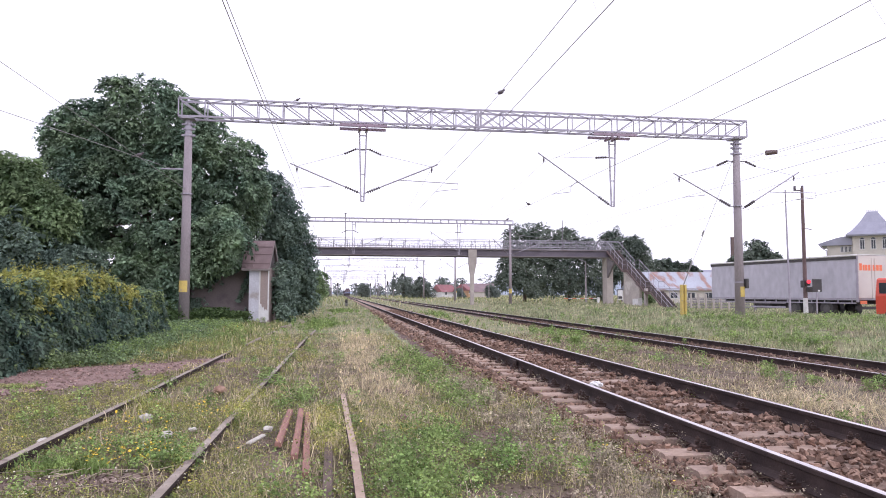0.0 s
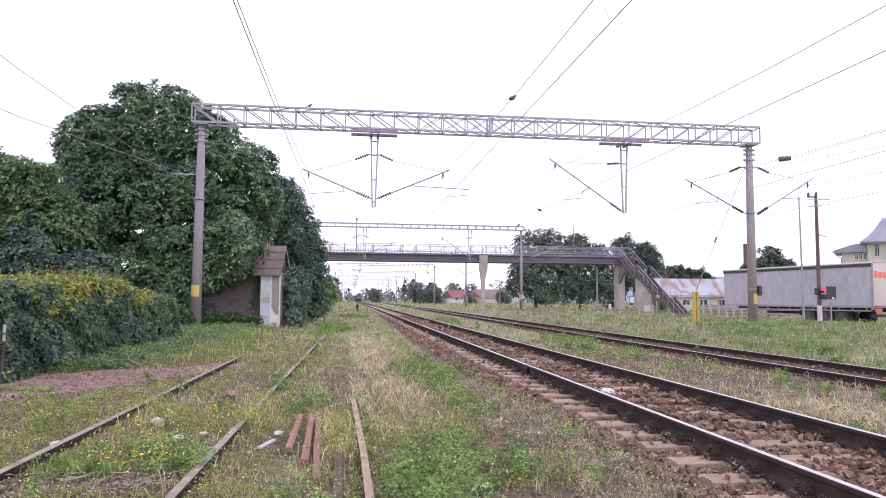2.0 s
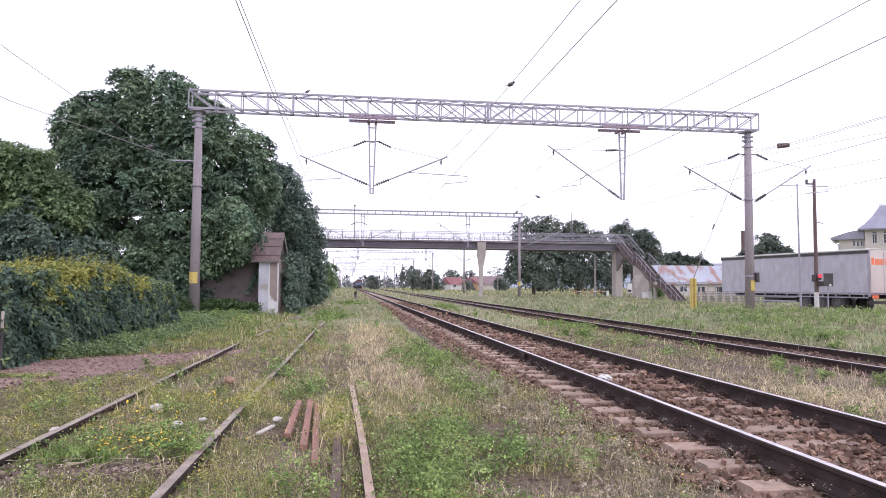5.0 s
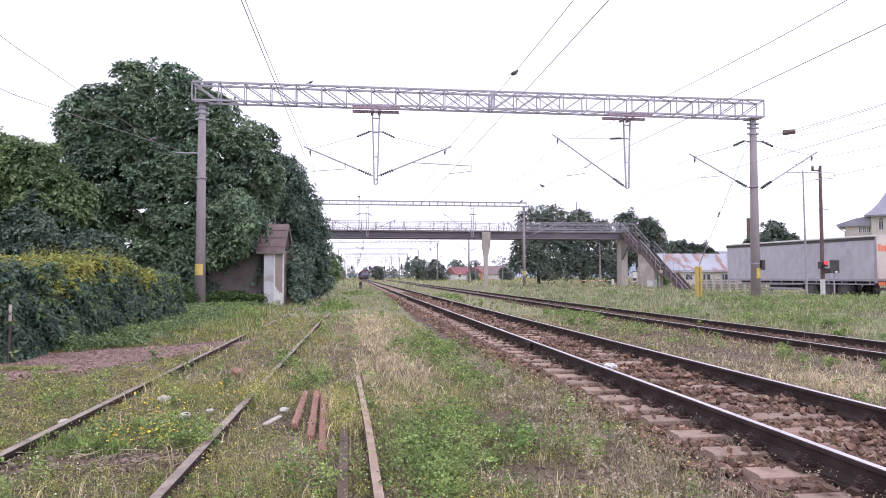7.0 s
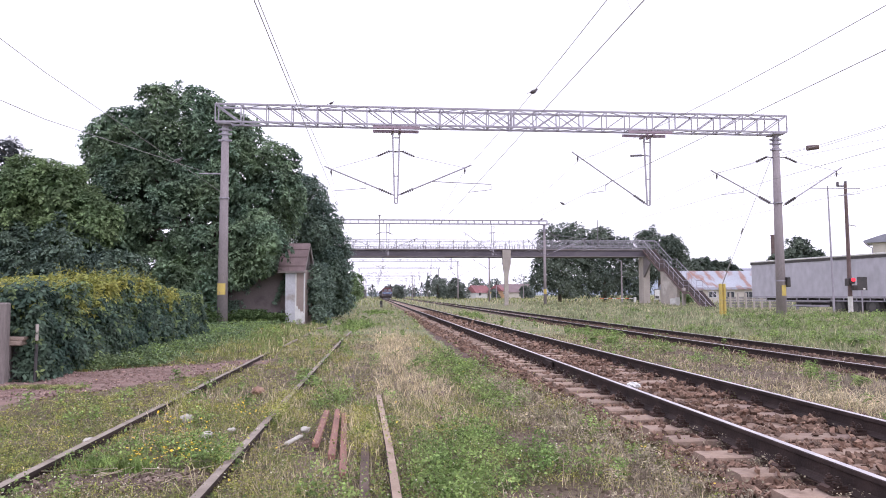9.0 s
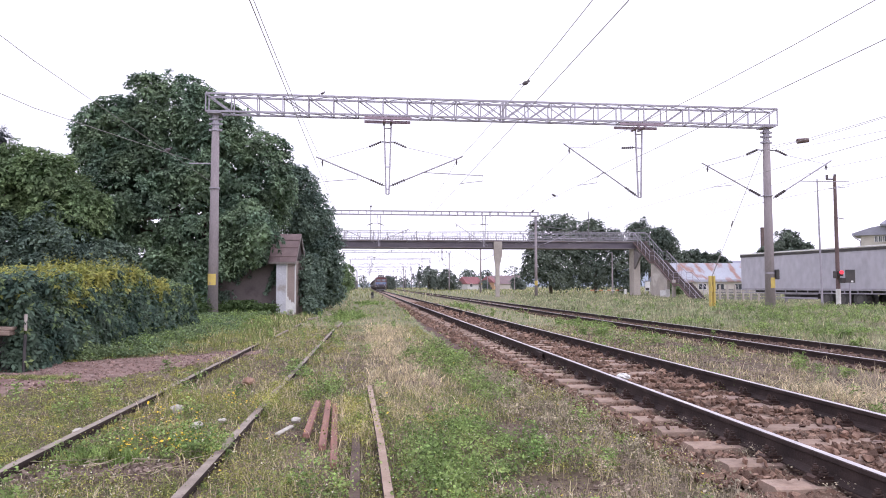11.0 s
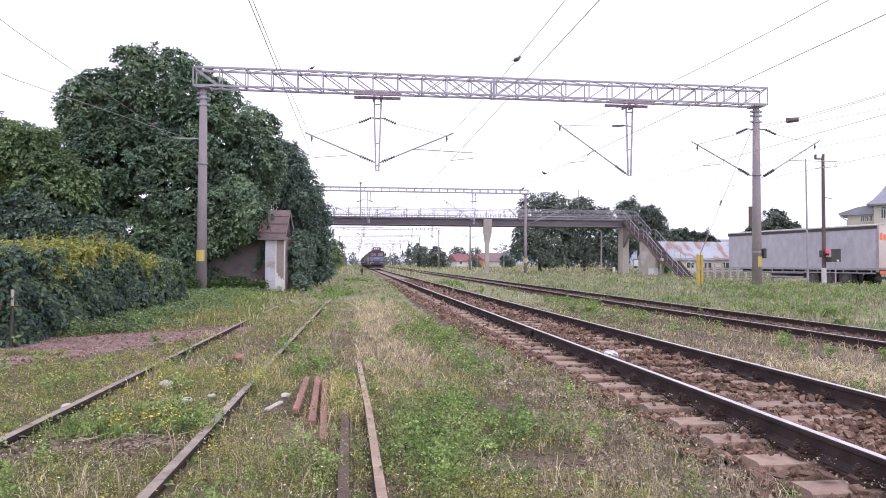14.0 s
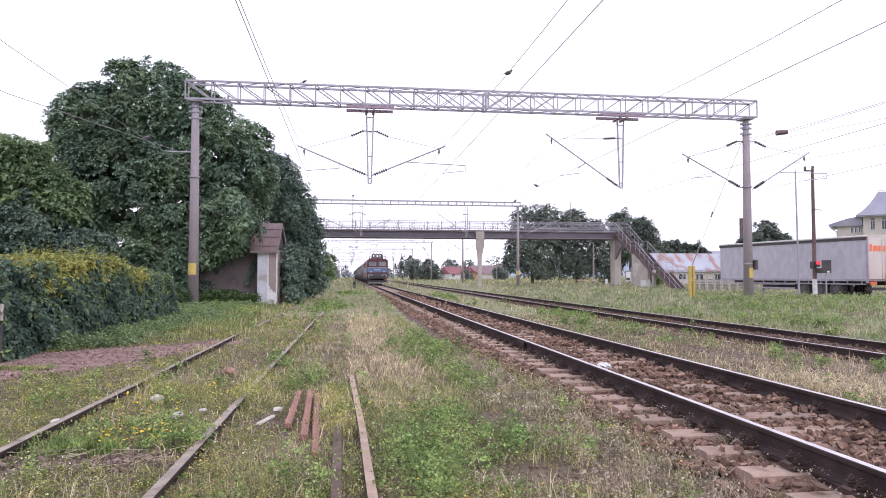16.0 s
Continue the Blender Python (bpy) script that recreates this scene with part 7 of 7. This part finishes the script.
# ---- train ----
M_MAROON = surf("faded_maroon_paint", (0.143, 0.046, 0.056), (0.105, 0.038, 0.046), 0.8, 0.55, 0.1, fine=10, spots=(0.13, 0.06, 0.06), spot_scale=1.2, spot_edge=0.62)
M_BLUE = surf("blue_loco_band", (0.15, 0.21, 0.37), (0.12, 0.17, 0.31), 1.0, 0.5, 0.05)
M_UNDER = surf("greasy_underframe", (0.05, 0.042, 0.045), (0.08, 0.065, 0.065), 2, 0.8, 0.3)
M_LOCOROOF = surf("sooty_loco_roof", (0.13, 0.11, 0.115), (0.18, 0.15, 0.155), 1, 0.8, 0.2)
M_TANK = surf("grimy_wagon_paint", (0.37, 0.34, 0.335), (0.29, 0.265, 0.26), 0.7, 0.7, 0.2, fine=8, spots=(0.33, 0.28, 0.27), spot_scale=0.5, spot_edge=0.6)
M_TANKPALE = surf("pale_grey_wagon_paint", (0.44, 0.43, 0.45), (0.36, 0.35, 0.37), 0.6, 0.7, 0.2, fine=8)
# pale patches in the glass colour stand in for reflected sky
M_WINDSCREEN = surf("hazy_windscreen", (0.16, 0.17, 0.2), (0.3, 0.3, 0.33), 0.9, 0.12, 0.0)
M_SKIRT = surf("dark_front_panel", (0.06, 0.06, 0.075), (0.085, 0.08, 0.095), 1.5, 0.7, 0.1)
M_LAMP = glow("loco_lamp_glass", (0.5, 0.54, 0.6), 0.12)
TRACK_X, RAIL_Z = 4.03, 0.2


def bogie(parent, y, gap=2.2, r=0.55):
    part("bogie_frame", boxes([((s * 1.05, y, 0.75), (0.15, gap + 1.4, 0.35)) for s in (-1, 1)] + [((0, y, 0.75), (2.0, 0.5, 0.3))], 0.03), M_UNDER, parent)
    for k in (-0.5, 0.5):
        wh = part("wheelset", tubes([((s * 0.72 - 0.07, y + k * gap, r), (s * 0.72 + 0.07, y + k * gap, r)) for s in (-1, 1)], r, 20), M_RAIL, parent)
        part("axle", tube(bmesh.new(), (-0.7, y + k * gap, r), (0.7, y + k * gap, r), 0.08), M_UNDER, wh)


def buffers(parent, y, out):
    for s in (-1, 1):
        b = part("buffer", tube(bmesh.new(), (s * 0.875, y, 1.05), (s * 0.875, y + out * 0.5, 1.05), 0.09, seg=10), M_UNDER, parent)
        part("buffer_head", tube(bmesh.new(), (s * 0.875, y + out * 0.5, 1.05), (s * 0.875, y + out * 0.56, 1.05), 0.25, seg=16), M_UNDER, b)


def locomotive():
    """Front face at y = 0 looking along -y, rail heads at z = 0."""
    t = thing("locomotive", "maroon electric locomotive with a blue band and a raised pantograph", "locomotive", pose(TRACK_X, 395, RAIL_Z))
    side = [(-1.48, 1.0), (1.48, 1.0), (1.5, 1.4), (1.48, 3.25), (1.36, 3.48), (0.95, 3.62), (-0.95, 3.62), (-1.36, 3.48), (-1.48, 3.25), (-1.5, 1.4)]
    bm = prism(bmesh.new(), side, "y", 0.55, 19.0)
    front = [[bm.verts.new((x * f, y, z)) for x, z in side] for f, y in ((1.0, 0.55), (0.985, 0.12), (0.965, 0.0))]
    for a, b in zip(front, front[1:]):
        for i in range(len(side)):
            bm.faces.new((a[i], a[(i + 1) % len(side)], b[(i + 1) % len(side)], b[i]))
    bm.faces.new(front[-1])
    part("body", bm, M_MAROON, t)
    part("band", boxes([((0, -0.02, 2.02), (2.76, 0.06, 0.62))], 0.02), M_BLUE, t, "blue band across the front")
    part("band", boxes([((s * 1.495, 9.8, 2.02), (0.03, 18.2, 0.62)) for s in (-1, 1)]), M_BLUE, t)
    part("stripe", boxes([((0, -0.03, 1.64), (2.8, 0.04, 0.14))]), M_MAROON, t, "thin maroon stripe")
    part("lower_panel", boxes([((0, -0.02, 1.32), (2.8, 0.05, 0.5))], 0.01), M_SKIRT, t, "dark blue-grey lower front")
    part("stripe", boxes([((0, -0.03, 2.38), (2.7, 0.04, 0.08))]), M_TANKPALE, t)
    for s in (-1, 1):
        w = part("windscreen", boxes([((s * 0.66, -0.025, 2.87), (1.02, 0.05, 0.66))], 0.02), M_WINDSCREEN, t, "large cab window")
        part("window_frame", boxes([((s * 0.66, -0.03, 2.92 + d * 0.36), (1.12, 0.06, 0.07)) for d in (-1, 1)] + [((s * 0.66 + d * 0.53, -0.03, 2.92), (0.06, 0.06, 0.74)) for d in (-1, 1)]), M_MAROON, w)
        part("wiper", tubes([((s * 0.66, -0.07, 3.25), (s * 0.5, -0.07, 2.75))], 0.012), M_DARK, w)
        part("headlight", tube(bmesh.new(), (s * 0.92, 0.0, 1.8), (s * 0.92, -0.09, 1.8), 0.1, seg=16), M_LAMP, t, "round headlight")
        hl = part("marker_light", boxes([((s * 0.95, -0.06, 1.2), (0.62, 0.05, 0.4))], 0.02), M_TANKPALE, t, "pale framed double lamp")
        part("lens", boxes([((s * 0.95, -0.09, 1.2), (0.46, 0.03, 0.25))]), M_DARK, hl)
        part("lens_glass", tube(bmesh.new(), (s * 0.95 - 0.08, -0.1, 1.22), (s * 0.95 - 0.08, -0.12, 1.22), 0.06), M_LAMP, hl)
        part("side_window", boxes([((s * 1.485, 1.3, 3.05), (0.04, 0.9, 0.7))]), M_GLASS, t)
        part("grille", boxes([((s * 1.5, 4.5 + 2.2 * k, 3.0), (0.04, 1.4, 0.5)) for k in range(6)]), M_UNDER, t)
        part("step", boxes([((s * 1.25, 0.25, 0.35 + 0.3 * k), (0.4, 0.3, 0.04)) for k in range(3)]), M_UNDER, t)
        part("handrail", tubes([((s * 1.42, 0.05, 1.2), (s * 1.42, 0.05, 2.6))], 0.02), M_TANKPALE, t)
    part("corner_pillar", boxes([((-1.5, 0.75, 1.95), (0.03, 0.35, 1.5))]), M_TANKPALE, t, "pale corner pillar behind the cab front")
    part("nameplate", boxes([((0, -0.06, 2.08), (0.9, 0.03, 0.14))]), M_TANKPALE, t, "plain pale plate")
    part("buffer_beam", boxes([((0, 0.08, 1.02), (2.7, 0.3, 0.42))], 0.03), M_UNDER, t)
    buffers(t, 0, -1)
    part("coupler", boxes([((0, -0.2, 1.0), (0.12, 0.4, 0.3))], 0.02), M_UNDER, t)
    bm = prism(bmesh.new(), [(-1.35, 0.2), (1.35, 0.2), (1.3, 0.62), (-1.3, 0.62)], "y", 0.0, 0.15)
    part("snow_plough", bm, M_UNDER, t)
    part("plough_edge", boxes([((0, -0.01, 0.24), (2.6, 0.06, 0.1))]), M_TANKPALE, t, "pale lower edge")
    part("roof_gear", boxes([((0, 6 + 2.4 * k, 3.78), (1.3, 1.4, 0.35)) for k in range(5)], 0.04), M_LOCOROOF, t)
    for y, up in ((2.2, 0.35), (16.5, 1.9)):
        bm = bmesh.new()
        for s in (-1, 1):
            tube(bm, (s * 0.55, y - 0.8, 4.25), (s * 0.45, y + 0.9, 4.25 + up * 0.5), 0.03)
            tube(bm, (s * 0.45, y + 0.9, 4.25 + up * 0.5), (s * 0.5, y - 0.1, 4.3 + up), 0.025)
            for q in (-0.8, 0.8):
                tube(bm, (s * 0.6, y + q, 3.6), (s * 0.6, y + q, 4.3), 0.07)
        bar(bm, (-0.85, y - 0.1, 4.35 + up), (0.85, y - 0.1, 4.35 + up), 0.05)
        bar(bm, (-0.6, y - 0.8, 4.3), (0.6, y - 0.8, 4.3), 0.05)
        part("pantograph", bm, M_INS, t)
    part("roof_insulator", tubes([((x, y, 3.6), (x, y, 4.2)) for x, y in ((-0.7, 0.9), (0.7, 0.9), (-0.3, 1.2), (0.35, 3.6), (-0.6, 3.8))], 0.1, 8), M_INS, t)
    part("busbar", tubes([((-0.7, 0.9, 4.2), (0.7, 0.9, 4.2)), ((-0.3, 1.2, 4.15), (0.35, 3.6, 4.2))], 0.05, 6), M_INS, t)
    part("horn", tubes([((s * 0.4, -0.1, 3.72), (s * 0.4, 0.4, 3.72)) for s in (-1, 1)], 0.09, 10), M_LOCOROOF, t)
    bogie(t, 4.2, 3.6, 0.62)
    bogie(t, 15.2, 3.6, 0.62)
    return t


def wagon(y, material, label):
    t = thing("tank_wagon", label, "wagon", pose(TRACK_X, y, RAIL_Z), "wagons of the train")
    bm = tube(bmesh.new(), (0, 0.7, 2.6), (0, 13.0, 2.6), 1.42, seg=28)
    part("tank", bm, material, t, smooth=False)
    part("tank_end", tubes([((0, 0.35, 2.6), (0, 0.7, 2.6)), ((0, 13.0, 2.6), (0, 13.3, 2.6))], 1.2, 28), material, t)
    part("dome", tube(bmesh.new(), (0, 6.8, 3.95), (0, 6.8, 4.25), 0.45, seg=16), material, t)
    for q in (2.0, 5.0, 8.6, 11.6):
        part("tank_band", tube(bmesh.new(), (0, q - 0.05, 2.6), (0, q + 0.05, 2.6), 1.45, seg=28), M_UNDER, t)
    part("frame", boxes([((s * 1.1, 6.85, 1.1), (0.2, 13.6, 0.3)) for s in (-1, 1)] + [((0, q, 1.1), (2.6, 0.25, 0.35)) for q in (0.1, 13.6)]), M_UNDER, t)
    part("catwalk", boxes([((0, 6.8, 4.12), (0.7, 6.0, 0.05))]), M_GALV, t)
    bm = bmesh.new()
    for s in (-0.2, 0.2):
        tube(bm, (-1.47, 6.8 + s, 1.2), (-1.0, 6.8 + s, 4.1), 0.025)
    for k in range(8):
        f = k / 8
        tube(bm, (-1.47 + 0.47 * f, 6.6, 1.3 + 2.8 * f), (-1.47 + 0.47 * f, 7.0, 1.3 + 2.8 * f), 0.02)
    part("ladder", bm, M_GALV, t)
    buffers(t, 0, -1)
    buffers(t, 13.7, 1)
    bogie(t, 2.4, 1.8, 0.46)
    bogie(t, 11.3, 1.8, 0.46)
    return t


LOCO = locomotive()
WAGONS = []
first = wagon(395 + 20.2, M_TANK, "grimy brown tank wagon behind the locomotive")
WAGONS.append((first, 20.2))
pale = wagon(395 + 20.2 + 14.9 * 4, M_TANKPALE, "pale grey tank wagon of the goods train")
WAGONS.append((pale, 20.2 + 14.9 * 4))
for k in range(1, 16):
    if k != 4:
        off = 20.2 + 14.9 * k
        WAGONS.append((copy_thing(pale if k in (5, 6, 9, 10, 11) else first, pose(TRACK_X, 395 + off, RAIL_Z)), off))


def motions():
    """The train rolls in on the main track at an even pace."""
    for ob, off in [(LOCO, 0.0)] + WAGONS:
        walk(ob, [(t, pose(TRACK_X, 395 - 18.6 * t + off, RAIL_Z)) for t in (0, 4, 8, 12, 16)])


motions()
